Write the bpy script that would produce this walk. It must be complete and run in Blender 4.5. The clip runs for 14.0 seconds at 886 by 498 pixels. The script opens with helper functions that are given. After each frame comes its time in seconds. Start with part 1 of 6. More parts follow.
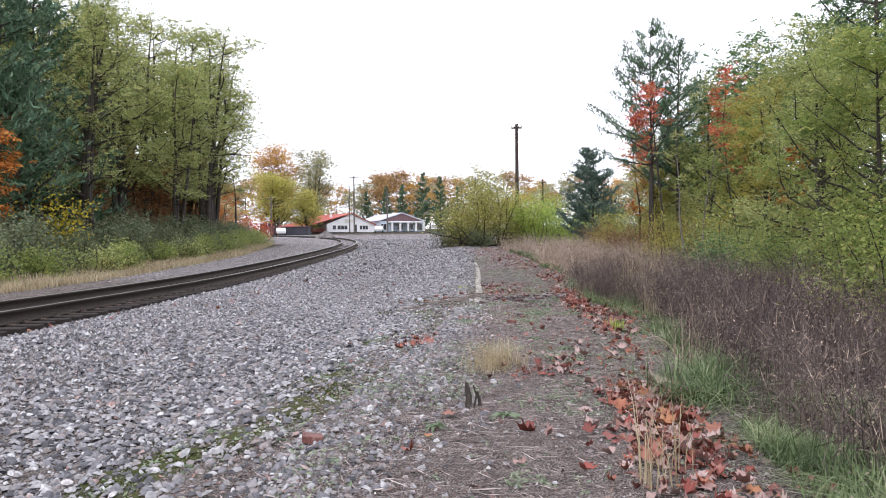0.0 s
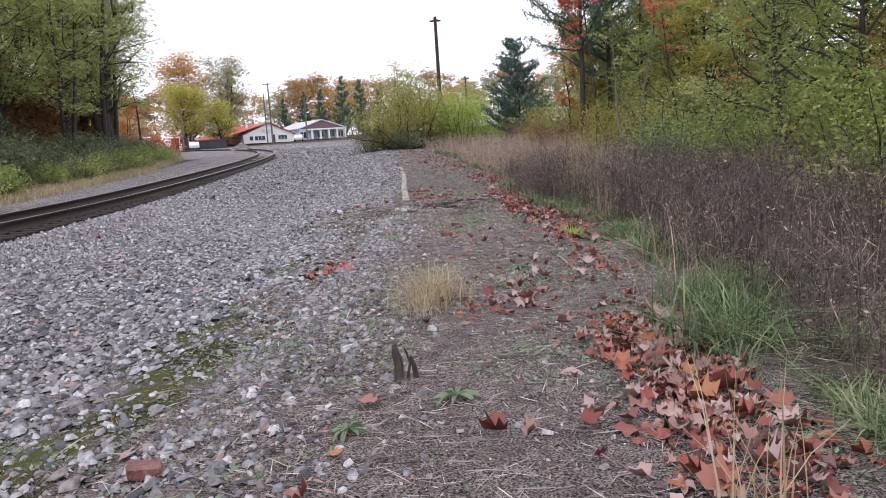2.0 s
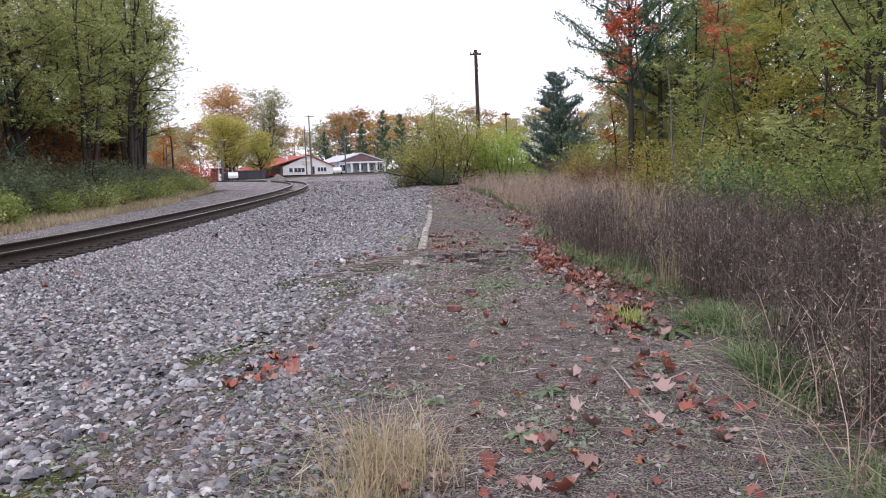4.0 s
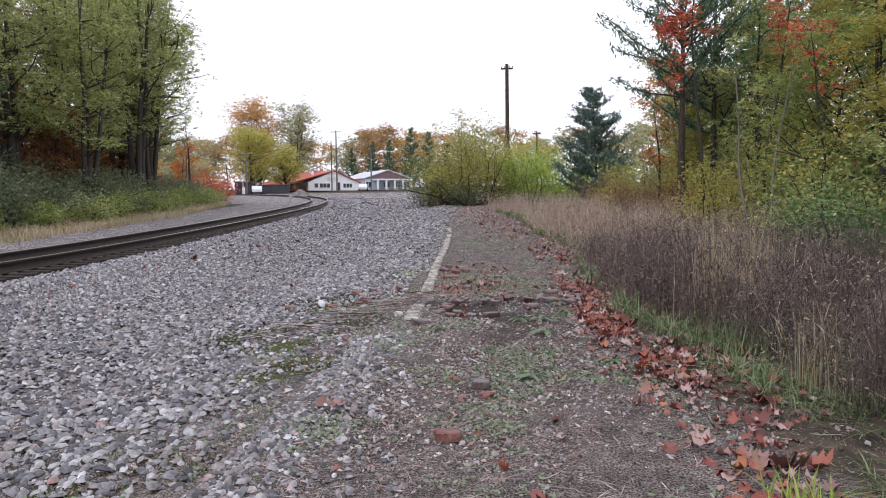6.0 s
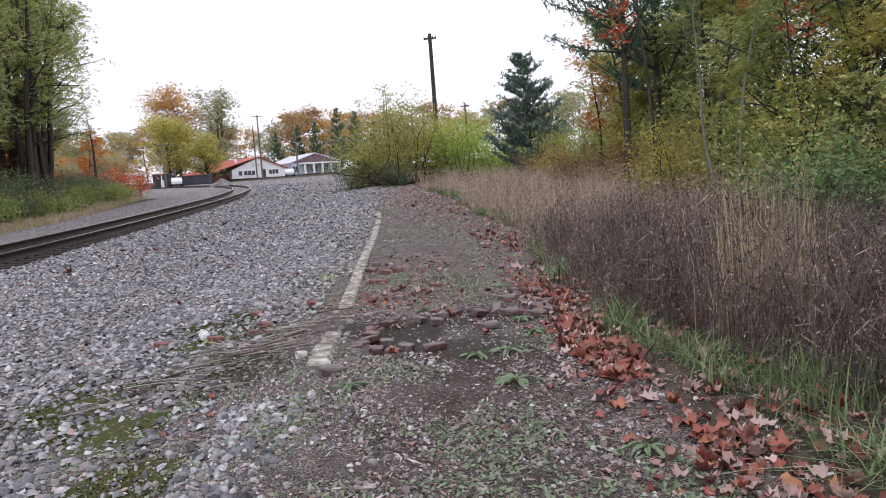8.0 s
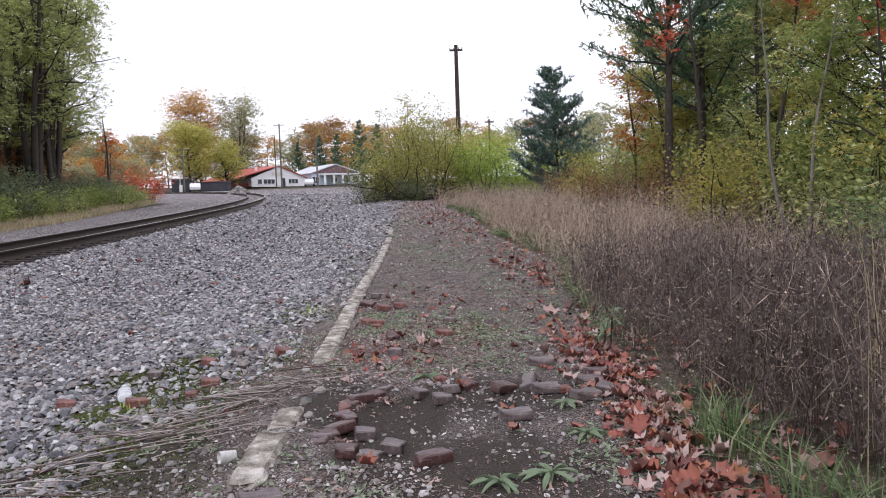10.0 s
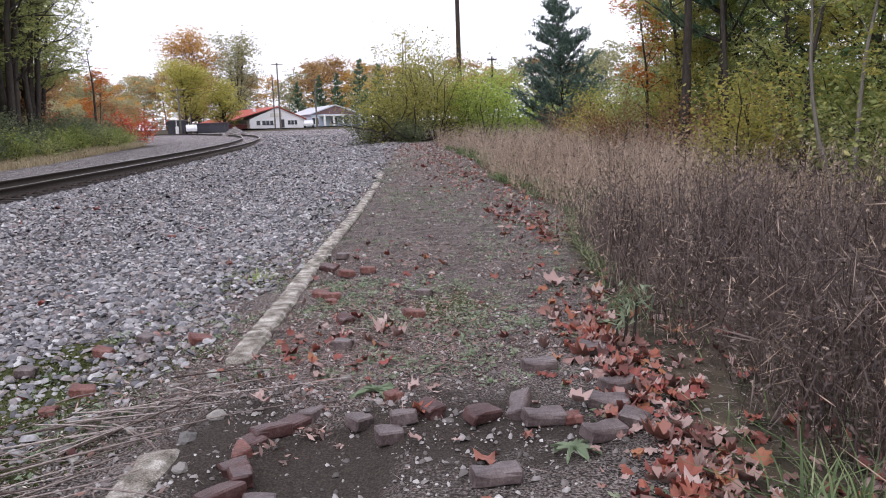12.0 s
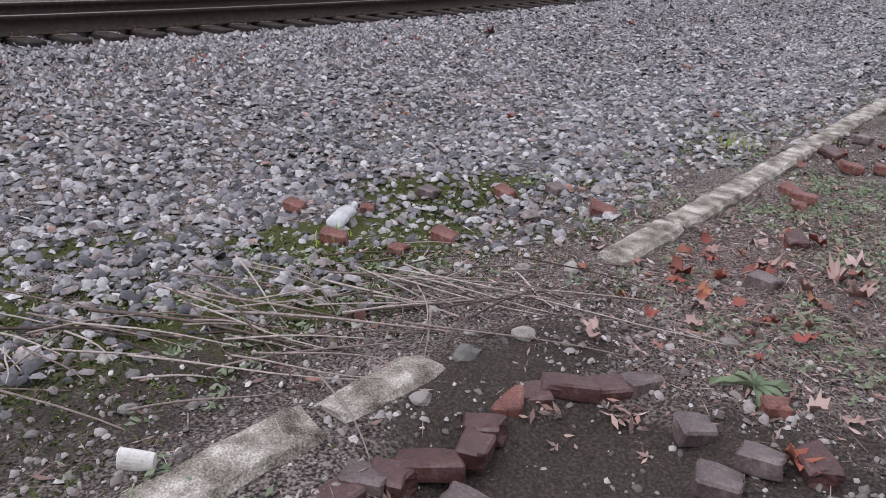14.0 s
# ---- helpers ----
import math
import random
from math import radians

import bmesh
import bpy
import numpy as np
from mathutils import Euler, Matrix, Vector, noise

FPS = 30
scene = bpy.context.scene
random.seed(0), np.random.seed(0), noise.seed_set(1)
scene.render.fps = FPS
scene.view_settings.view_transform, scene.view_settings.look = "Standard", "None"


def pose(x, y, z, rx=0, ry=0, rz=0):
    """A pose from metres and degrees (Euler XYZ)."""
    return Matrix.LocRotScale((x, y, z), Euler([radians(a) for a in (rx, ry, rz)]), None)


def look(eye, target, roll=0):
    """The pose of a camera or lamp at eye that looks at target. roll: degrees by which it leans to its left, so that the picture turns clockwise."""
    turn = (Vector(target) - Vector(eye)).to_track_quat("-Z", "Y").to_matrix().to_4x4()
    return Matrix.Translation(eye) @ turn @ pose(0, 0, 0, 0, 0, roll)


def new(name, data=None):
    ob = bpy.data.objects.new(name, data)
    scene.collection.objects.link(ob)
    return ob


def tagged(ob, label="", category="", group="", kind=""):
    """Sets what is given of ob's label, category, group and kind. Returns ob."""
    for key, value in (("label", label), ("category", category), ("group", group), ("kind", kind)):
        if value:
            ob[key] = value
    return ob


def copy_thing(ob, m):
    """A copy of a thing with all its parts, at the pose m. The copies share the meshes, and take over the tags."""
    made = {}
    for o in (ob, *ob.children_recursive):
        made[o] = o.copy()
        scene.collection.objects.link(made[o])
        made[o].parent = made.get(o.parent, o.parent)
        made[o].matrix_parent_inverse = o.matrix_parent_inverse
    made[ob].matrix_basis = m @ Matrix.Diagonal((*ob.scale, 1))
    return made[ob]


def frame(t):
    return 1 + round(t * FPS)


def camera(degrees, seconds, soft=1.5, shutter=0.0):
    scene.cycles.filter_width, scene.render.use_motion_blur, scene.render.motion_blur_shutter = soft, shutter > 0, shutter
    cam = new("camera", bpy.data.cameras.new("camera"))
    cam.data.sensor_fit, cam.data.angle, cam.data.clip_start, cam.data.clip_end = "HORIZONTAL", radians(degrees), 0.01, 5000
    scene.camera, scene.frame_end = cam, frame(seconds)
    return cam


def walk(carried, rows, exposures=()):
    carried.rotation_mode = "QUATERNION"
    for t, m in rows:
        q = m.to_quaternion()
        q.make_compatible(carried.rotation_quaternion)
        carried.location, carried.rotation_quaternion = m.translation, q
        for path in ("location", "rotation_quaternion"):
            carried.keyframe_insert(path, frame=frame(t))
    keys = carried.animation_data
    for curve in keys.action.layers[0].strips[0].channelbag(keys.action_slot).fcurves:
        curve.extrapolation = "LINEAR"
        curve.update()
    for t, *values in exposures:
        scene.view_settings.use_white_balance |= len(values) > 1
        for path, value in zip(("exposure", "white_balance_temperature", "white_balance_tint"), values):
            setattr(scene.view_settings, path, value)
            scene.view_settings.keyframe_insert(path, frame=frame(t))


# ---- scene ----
cam = camera(60.9, 14.0, 1.0)
PATH = [
    (0, (0.612, 2.733, 1.388), (0.361, 4.718, 1.374), -0.6),
    (0.5, (0.613, 3.047, 1.324), (0.428, 5.037, 1.246), -3.1),
    (1, (0.589, 3.605, 1.299), (0.435, 5.597, 1.217), -4.4),
    (1.5, (0.459, 4.22, 1.314), (0.364, 6.203, 1.077), -4.2),
    (2, (0.458, 4.899, 1.315), (0.389, 6.879, 1.041), -3.8),
    (2.5, (0.502, 5.572, 1.324), (0.424, 7.54, 0.971), -6.1),
    (3, (0.537, 6.253, 1.31), (0.457, 8.23, 1.014), -5.8),
    (3.5, (0.684, 6.967, 1.338), (0.521, 8.953, 1.163), -1.6),
    (3.7, (0.714, 7.279, 1.352), (0.55, 9.265, 1.175), -2.1),
    (5.8, (0.635, 10.968, 1.408), (0.464, 12.954, 1.244), -2.9),
    (6, (0.643, 11.265, 1.401), (0.408, 13.247, 1.277), -0.8),
    (6.5, (0.662, 12.052, 1.402), (0.44, 14.037, 1.293), -1.8),
    (7, (0.57, 12.723, 1.423), (0.402, 14.712, 1.299), -3.4),
    (7.5, (0.529, 13.337, 1.399), (0.482, 15.327, 1.209), -3.2),
    (8, (0.496, 13.98, 1.448), (0.429, 15.97, 1.259), -4.3),
    (8.5, (0.4, 14.556, 1.458), (0.355, 16.545, 1.256), -3.8),
    (9, (0.377, 15.144, 1.445), (0.319, 17.137, 1.288), -3.4),
    (9.2, (0.394, 15.37, 1.445), (0.284, 17.363, 1.324), -1.8),
    (11.3, (0.519, 17.37, 1.416), (0.409, 19.352, 1.18), -2.4),
    (11.5, (0.532, 17.535, 1.425), (0.495, 19.518, 1.172), -3.4),
    (12, (0.622, 17.971, 1.389), (0.496, 19.945, 1.094), -2.0),
    (12.5, (0.675, 18.467, 1.393), (0.341, 20.408, 1.043), -0.4),
    (13, (0.681, 18.883, 1.437), (0.129, 20.754, 0.997), 1.3),
    (13.5, (0.729, 19.233, 1.432), (-0.356, 20.8, 0.828), 4.31),
    (14, (0.738, 19.424, 1.391), (-0.54, 20.768, 0.643), 3.47),
]
walk(cam, [(t, look(eye, target, roll)) for t, eye, target, roll in PATH],
     exposures=[(0, 0.53, 6420, 13), (0.5, 0.36, 6420, 15), (1.5, 0.3, 6420, 16), (3, 0.28, 6420, 18), (6.5, 0.22, 6420, 15), (9, 0.2, 6420, 15), (12, 0.24, 6420, 17), (14, 0.2, 6440, 16)])


# ---- world and light: an overcast autumn afternoon ----
world = bpy.data.worlds.new("overcast")
scene.world = world
world.use_nodes = True
wn, wl = world.node_tree.nodes, world.node_tree.links
wn.clear()
w_out = wn.new("ShaderNodeOutputWorld")
w_bg = wn.new("ShaderNodeBackground")
w_sky = wn.new("ShaderNodeTexSky")
w_sky.sky_type = "NISHITA"
w_sky.sun_disc = False
w_sky.sun_elevation = radians(38)
w_sky.sun_rotation = radians(200)
w_hsv = wn.new("ShaderNodeHueSaturation")
w_hsv.inputs["Saturation"].default_value = 0.12
w_mix = wn.new("ShaderNodeMixRGB")
w_mix.inputs[0].default_value = 0.86
w_mix.inputs[2].default_value = (9.3, 9.55, 10.5, 1)
wl.new(w_sky.outputs[0], w_hsv.inputs["Color"])
wl.new(w_hsv.outputs[0], w_mix.inputs[1])
wl.new(w_mix.outputs[0], w_bg.inputs[0])
w_bg.inputs[1].default_value = 0.115
wl.new(w_bg.outputs[0], w_out.inputs[0])
sun = new("sun", bpy.data.lights.new("sun", "SUN"))
sun.data.energy, sun.data.angle, sun.data.color = 0.7, radians(25), (1, 0.985, 0.97)
sun.matrix_world = look((0, 0, 60), (12, 46, 0))


# ---- materials ----
def ramp_colors(nt, stops):
    r = nt.nodes.new("ShaderNodeValToRGB")
    el = r.color_ramp.elements
    while len(el) < len(stops):
        el.new(0.5)
    for e, (p, c) in zip(el, stops):
        e.position, e.color = p, (*c, 1)
    return r


def base_mat(name, rough=0.85, spec=0.3):
    m = bpy.data.materials.new(name)
    m.use_nodes = True
    b = m.node_tree.nodes["Principled BSDF"]
    b.inputs["Roughness"].default_value = rough
    b.inputs["Specular IOR Level"].default_value = spec
    return m, m.node_tree, b


def noisy(name, stops, scale=8.0, rough=0.85, bump=0.3, fine=60.0, metal=0.0, spec=0.3, stretch=(1, 1, 1), coords="Object"):
    """Colour by two noises, with fine relief."""
    m, nt, b = base_mat(name, rough, spec)
    b.inputs["Metallic"].default_value = metal
    tc = nt.nodes.new("ShaderNodeTexCoord")
    mp = nt.nodes.new("ShaderNodeMapping")
    mp.inputs["Scale"].default_value = stretch
    nt.links.new(tc.outputs[coords], mp.inputs[0])
    n1 = nt.nodes.new("ShaderNodeTexNoise")
    n1.inputs["Scale"].default_value, n1.inputs["Detail"].default_value = scale, 6
    n2 = nt.nodes.new("ShaderNodeTexNoise")
    n2.inputs["Scale"].default_value, n2.inputs["Detail"].default_value = fine, 4
    mx = nt.nodes.new("ShaderNodeMath")
    mx.operation = "MULTIPLY_ADD"
    mx.inputs[1].default_value = 0.4
    ad = nt.nodes.new("ShaderNodeMath")
    ad.operation = "MULTIPLY"
    ad.inputs[1].default_value = 0.6
    nt.links.new(mp.outputs[0], n1.inputs["Vector"])
    nt.links.new(mp.outputs[0], n2.inputs["Vector"])
    nt.links.new(n1.outputs["Fac"], ad.inputs[0])
    nt.links.new(n2.outputs["Fac"], mx.inputs[0])
    nt.links.new(ad.outputs[0], mx.inputs[2])
    r = ramp_colors(nt, stops)
    nt.links.new(mx.outputs[0], r.inputs[0])
    nt.links.new(r.outputs[0], b.inputs["Base Color"])
    bp = nt.nodes.new("ShaderNodeBump")
    bp.inputs["Strength"].default_value, bp.inputs["Distance"].default_value = bump, 0.01
    nt.links.new(n2.outputs["Fac"], bp.inputs["Height"])
    nt.links.new(bp.outputs[0], b.inputs["Normal"])
    return m


def island(name, stops, rough=0.8, spec=0.25, by_object=False, grain=0.0):
    """Each loose piece of a mesh, or each object, takes its own colour from the stops."""
    m, nt, b = base_mat(name, rough, spec)
    if by_object:
        g = nt.nodes.new("ShaderNodeObjectInfo")
        src = g.outputs["Random"]
    else:
        g = nt.nodes.new("ShaderNodeNewGeometry")
        src = g.outputs["Random Per Island"]
    r = ramp_colors(nt, stops)
    nt.links.new(src, r.inputs[0])
    col = r.outputs[0]
    if grain:
        tc = nt.nodes.new("ShaderNodeTexCoord")
        n = nt.nodes.new("ShaderNodeTexNoise")
        n.inputs["Scale"].default_value, n.inputs["Detail"].default_value = grain, 5
        nt.links.new(tc.outputs["Object"], n.inputs["Vector"])
        rr = ramp_colors(nt, [(0.3, (0.62, 0.62, 0.62)), (0.7, (1.2, 1.2, 1.2))])
        nt.links.new(n.outputs["Fac"], rr.inputs[0])
        mu = nt.nodes.new("ShaderNodeMixRGB")
        mu.blend_type, mu.inputs[0].default_value = "MULTIPLY", 1.0
        nt.links.new(col, mu.inputs[1])
        nt.links.new(rr.outputs[0], mu.inputs[2])
        col = mu.outputs[0]
        bp = nt.nodes.new("ShaderNodeBump")
        bp.inputs["Strength"].default_value, bp.inputs["Distance"].default_value = 0.5, 0.004
        nt.links.new(n.outputs["Fac"], bp.inputs["Height"])
        nt.links.new(bp.outputs[0], b.inputs["Normal"])
    nt.links.new(col, b.inputs["Base Color"])
    return m


def plain(name, color, rough=0.6, metal=0.0, spec=0.4):
    m, nt, b = base_mat(name, rough, spec)
    b.inputs["Base Color"].default_value = (*color, 1)
    b.inputs["Metallic"].default_value = metal
    return m


def ground_material():
    m, nt, b = base_mat("ground", 0.95, 0.15)
    N, L = nt.nodes, nt.links
    tc = N.new("ShaderNodeTexCoord")

    def tex(scale, detail=6):
        n = N.new("ShaderNodeTexNoise")
        n.inputs["Scale"].default_value, n.inputs["Detail"].default_value = scale, detail
        L.new(tc.outputs["Object"], n.inputs["Vector"])
        return n

    def attr(name):
        a = N.new("ShaderNodeAttribute")
        a.attribute_name = name
        return a

    def mix(fac, a, c, blend="MIX"):
        x = N.new("ShaderNodeMixRGB")
        x.blend_type = blend
        for i, v in enumerate((fac, a, c)):
            if isinstance(v, float):
                x.inputs[i].default_value = v
            else:
                L.new(v, x.inputs[i])
        return x.outputs[0]

    def soft_mask(name, wobble, lo, hi):
        ad = N.new("ShaderNodeMath")
        ad.operation = "MULTIPLY_ADD"
        ad.inputs[1].default_value = 1.0
        L.new(attr(name).outputs["Fac"], ad.inputs[0])
        L.new(wobble.outputs["Fac"], ad.inputs[2])
        r = ramp_colors(nt, [(lo, (0, 0, 0)), (hi, (1, 1, 1))])
        hl = N.new("ShaderNodeMath")
        hl.operation = "MULTIPLY"
        hl.inputs[1].default_value = 0.5
        L.new(ad.outputs[0], hl.inputs[0])
        L.new(hl.outputs[0], r.inputs[0])
        return r.outputs[0]

    wide, mid, fine = tex(0.7), tex(5.0), tex(90.0, 4)
    soil = ramp_colors(nt, [(0.38, (0.032, 0.028, 0.027)), (0.5, (0.14, 0.122, 0.117)), (0.62, (0.36, 0.325, 0.31))])
    L.new(fine.outputs["Fac"], soil.inputs[0])
    soil2 = ramp_colors(nt, [(0.35, (0.62, 0.6, 0.58)), (0.65, (1.12, 1.08, 1.04))])
    L.new(mid.outputs["Fac"], soil2.inputs[0])
    soil_c = mix(1.0, soil.outputs[0], soil2.outputs[0], "MULTIPLY")
    vor = N.new("ShaderNodeTexVoronoi")
    vor.inputs["Scale"].default_value = 21.0
    L.new(tc.outputs["Object"], vor.inputs["Vector"])
    sep = N.new("ShaderNodeSeparateColor")
    L.new(vor.outputs["Color"], sep.inputs[0])
    grav = ramp_colors(nt, [(0.0, (0.399, 0.391, 0.446)), (0.35, (0.613, 0.582, 0.660)), (0.6, (0.850, 0.834, 0.850)), (0.8, (0.800, 0.659, 0.626)), (1.0, (0.850, 0.850, 0.850))])
    L.new(sep.outputs[0], grav.inputs[0])
    # gaps between the textured stones darkened: their contact shade is put into the colour
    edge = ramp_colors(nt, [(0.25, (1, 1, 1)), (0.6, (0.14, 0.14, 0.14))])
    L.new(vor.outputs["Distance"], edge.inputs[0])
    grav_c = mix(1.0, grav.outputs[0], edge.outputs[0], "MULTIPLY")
    grav_c = mix(1.0, grav_c, soil2.outputs[0], "MULTIPLY")
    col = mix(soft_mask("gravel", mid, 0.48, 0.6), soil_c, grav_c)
    moss = ramp_colors(nt, [(0.3, (0.036, 0.045, 0.014)), (0.7, (0.105, 0.112, 0.038))])
    L.new(fine.outputs["Fac"], moss.inputs[0])
    col = mix(soft_mask("moss", mid, 0.5, 0.6), col, moss.outputs[0])
    grass = ramp_colors(nt, [(0.3, (0.035, 0.032, 0.022)), (0.5, (0.08, 0.068, 0.048)), (0.7, (0.15, 0.12, 0.085))])
    L.new(mid.outputs["Fac"], grass.inputs[0])
    col = mix(soft_mask("grass", mid, 0.45, 0.6), col, grass.outputs[0])
    mud = ramp_colors(nt, [(0.3, (0.033, 0.027, 0.024)), (0.5, (0.058, 0.048, 0.042)), (0.7, (0.10, 0.085, 0.074))])
    L.new(fine.outputs["Fac"], mud.inputs[0])
    col = mix(soft_mask("mud", mid, 0.45, 0.62), col, mud.outputs[0])
    L.new(col, b.inputs["Base Color"])
    bp = N.new("ShaderNodeBump")
    bp.inputs["Strength"].default_value, bp.inputs["Distance"].default_value = 0.7, 0.02
    L.new(fine.outputs["Fac"], bp.inputs["Height"])
    bp2 = N.new("ShaderNodeBump")
    bp2.invert = True
    bp2.inputs["Distance"].default_value = 0.03
    L.new(soft_mask("gravel", mid, 0.48, 0.6), bp2.inputs["Strength"])
    L.new(vor.outputs["Distance"], bp2.inputs["Height"])
    L.new(bp.outputs[0], bp2.inputs["Normal"])
    L.new(bp2.outputs[0], b.inputs["Normal"])
    return m


M_GROUND = ground_material()
M_STONE = island("ballast_stone", [(0, (0.074, 0.074, 0.082)), (0.22, (0.164, 0.163, 0.176)), (0.48, (0.286, 0.280, 0.299)), (0.62, (0.286, 0.244, 0.230)), (0.78, (0.392, 0.385, 0.392)), (0.93, (0.488, 0.477, 0.488)), (0.98, (0.678, 0.668, 0.668)), (1, (0.371, 0.223, 0.196))], 0.75, 0.25, grain=38)
M_PEBBLE = island("pebble", [(0, (0.11, 0.1, 0.095)), (0.45, (0.25, 0.225, 0.215)), (0.8, (0.4, 0.375, 0.365)), (1, (0.66, 0.63, 0.62))], 0.85)
M_STRAW = island("dead_stalk", [(0, (0.10, 0.075, 0.07)), (0.4, (0.22, 0.172, 0.16)), (0.75, (0.38, 0.31, 0.29)), (0.93, (0.6, 0.51, 0.48)), (1, (0.78, 0.7, 0.66))], 0.8)
M_LITTER = island("leaf_crumbs", [(0, (0.088, 0.056, 0.050)), (0.35, (0.200, 0.131, 0.119)), (0.65, (0.338, 0.250, 0.225)), (0.88, (0.425, 0.250, 0.206)), (1, (0.625, 0.537, 0.500))], 0.8)
M_FALLEN = island("fallen_leaf", [(0, (0.104, 0.046, 0.041)), (0.15, (0.259, 0.078, 0.062)), (0.3, (0.353, 0.124, 0.083)), (0.42, (0.332, 0.198, 0.171)), (0.58, (0.539, 0.405, 0.373)), (0.7, (0.353, 0.217, 0.192)), (0.8, (0.207, 0.109, 0.093)), (0.9, (0.322, 0.083, 0.067)), (1, (0.436, 0.207, 0.104))], 0.6, 0.35, by_object=True)
M_FALLEN_JOINED = island("fallen_leaves", [(0, (0.104, 0.046, 0.041)), (0.15, (0.259, 0.078, 0.062)), (0.3, (0.353, 0.124, 0.083)), (0.42, (0.332, 0.198, 0.171)), (0.58, (0.539, 0.405, 0.373)), (0.7, (0.353, 0.217, 0.192)), (0.8, (0.207, 0.109, 0.093)), (0.9, (0.322, 0.083, 0.067)), (1, (0.436, 0.207, 0.104))], 0.6, 0.35)
M_BRICK = noisy("old_brick", [(0.32, (0.03, 0.017, 0.017)), (0.5, (0.085, 0.036, 0.034)), (0.62, (0.13, 0.075, 0.072)), (0.74, (0.2, 0.16, 0.15))], 12, 0.36, 0.25, 110, spec=0.6)
M_BRICK_RED = noisy("red_brick", [(0.32, (0.06, 0.028, 0.025)), (0.5, (0.19, 0.075, 0.062)), (0.62, (0.28, 0.14, 0.12)), (0.74, (0.36, 0.28, 0.26))], 12, 0.55, 0.3, 110, spec=0.45)
M_BRICK_GREY = noisy("weathered_brick", [(0.32, (0.05, 0.037, 0.037)), (0.48, (0.115, 0.085, 0.084)), (0.6, (0.19, 0.15, 0.147)), (0.74, (0.32, 0.27, 0.26))], 12, 0.4, 0.25, 110, spec=0.6)
M_CONCRETE = noisy("old_concrete", [(0.36, (0.078, 0.067, 0.054)), (0.45, (0.247, 0.221, 0.185)), (0.53, (0.404, 0.371, 0.326)), (0.62, (0.719, 0.684, 0.628))], 9, 0.9, 1.0, 150)
M_RAIL = noisy("rusty_rail", [(0.3, (0.033, 0.026, 0.022)), (0.6, (0.066, 0.051, 0.042)), (0.8, (0.096, 0.066, 0.048))], 14, 0.7, 0.3, 90, 0.3)
M_RAILTOP = noisy("worn_rail_head", [(0.3, (0.3, 0.28, 0.26)), (0.7, (0.5, 0.48, 0.46))], 20, 0.35, 0.1, 90, 0.9)
M_TIE = noisy("creosoted_tie", [(0.3, (0.018, 0.014, 0.013)), (0.55, (0.048, 0.038, 0.034)), (0.8, (0.096, 0.080, 0.068))], 6, 0.9, 0.8, 40, stretch=(1, 6, 6))
M_PLATE = noisy("rusty_plate", [(0.3, (0.06, 0.045, 0.038)), (0.7, (0.17, 0.13, 0.1))], 20, 0.8, 0.4, 90, 0.2)
M_BARK = noisy("dark_bark", [(0.3, (0.03, 0.026, 0.023)), (0.55, (0.075, 0.064, 0.055)), (0.8, (0.14, 0.12, 0.1))], 7, 0.95, 0.8, 30, stretch=(3, 3, 0.6))
M_BARK_PALE = noisy("pale_bark", [(0.3, (0.14, 0.125, 0.11)), (0.55, (0.24, 0.22, 0.19)), (0.8, (0.36, 0.33, 0.29))], 7, 0.95, 0.6, 30, stretch=(3, 3, 0.6))
M_POLE = noisy("weathered_pole", [(0.3, (0.035, 0.027, 0.024)), (0.6, (0.075, 0.055, 0.047)), (0.8, (0.12, 0.095, 0.08))], 6, 0.9, 0.5, 30, stretch=(4, 4, 0.4))
M_POLE_GREY = noisy("grey_pole", [(0.3, (0.12, 0.105, 0.095)), (0.7, (0.22, 0.2, 0.18))], 6, 0.9, 0.4, 30, stretch=(4, 4, 0.4))
M_WIRE = plain("black_wire", (0.03, 0.03, 0.03), 0.6)

M_STICK = island("dry_stick", [(0, (0.07, 0.05, 0.045)), (0.3, (0.17, 0.13, 0.115)), (0.65, (0.33, 0.27, 0.25)), (1, (0.56, 0.49, 0.46))], 0.8, by_object=True, grain=60)


def leafy(name, stops, trans=0.35):
    """Leaves whose colour changes from spray to spray and a little from leaf to leaf."""
    m, nt, b = base_mat(name, 0.6, 0.3)
    g = nt.nodes.new("ShaderNodeNewGeometry")
    tc = nt.nodes.new("ShaderNodeTexCoord")
    n = nt.nodes.new("ShaderNodeTexNoise")
    n.inputs["Scale"].default_value, n.inputs["Detail"].default_value = 1.6, 3
    nt.links.new(tc.outputs["Object"], n.inputs["Vector"])
    wide = nt.nodes.new("ShaderNodeMapRange")
    wide.inputs["From Min"].default_value, wide.inputs["From Max"].default_value = 0.3, 0.7
    nt.links.new(n.outputs["Fac"], wide.inputs["Value"])
    mx = nt.nodes.new("ShaderNodeMix")
    mx.inputs[0].default_value = 0.45
    nt.links.new(g.outputs["Random Per Island"], mx.inputs[2])
    nt.links.new(wide.outputs["Result"], mx.inputs[3])
    r = ramp_colors(nt, stops)
    nt.links.new(mx.outputs[0], r.inputs[0])
    nt.links.new(r.outputs[0], b.inputs["Base Color"])
    t = nt.nodes.new("ShaderNodeBsdfTranslucent")
    nt.links.new(r.outputs[0], t.inputs[0])
    mix = nt.nodes.new("ShaderNodeMixShader")
    mix.inputs[0].default_value = trans
    nt.links.new(b.outputs[0], mix.inputs[1])
    nt.links.new(t.outputs[0], mix.inputs[2])
    nt.links.new(mix.outputs[0], nt.nodes["Material Output"].inputs[0])
    return m


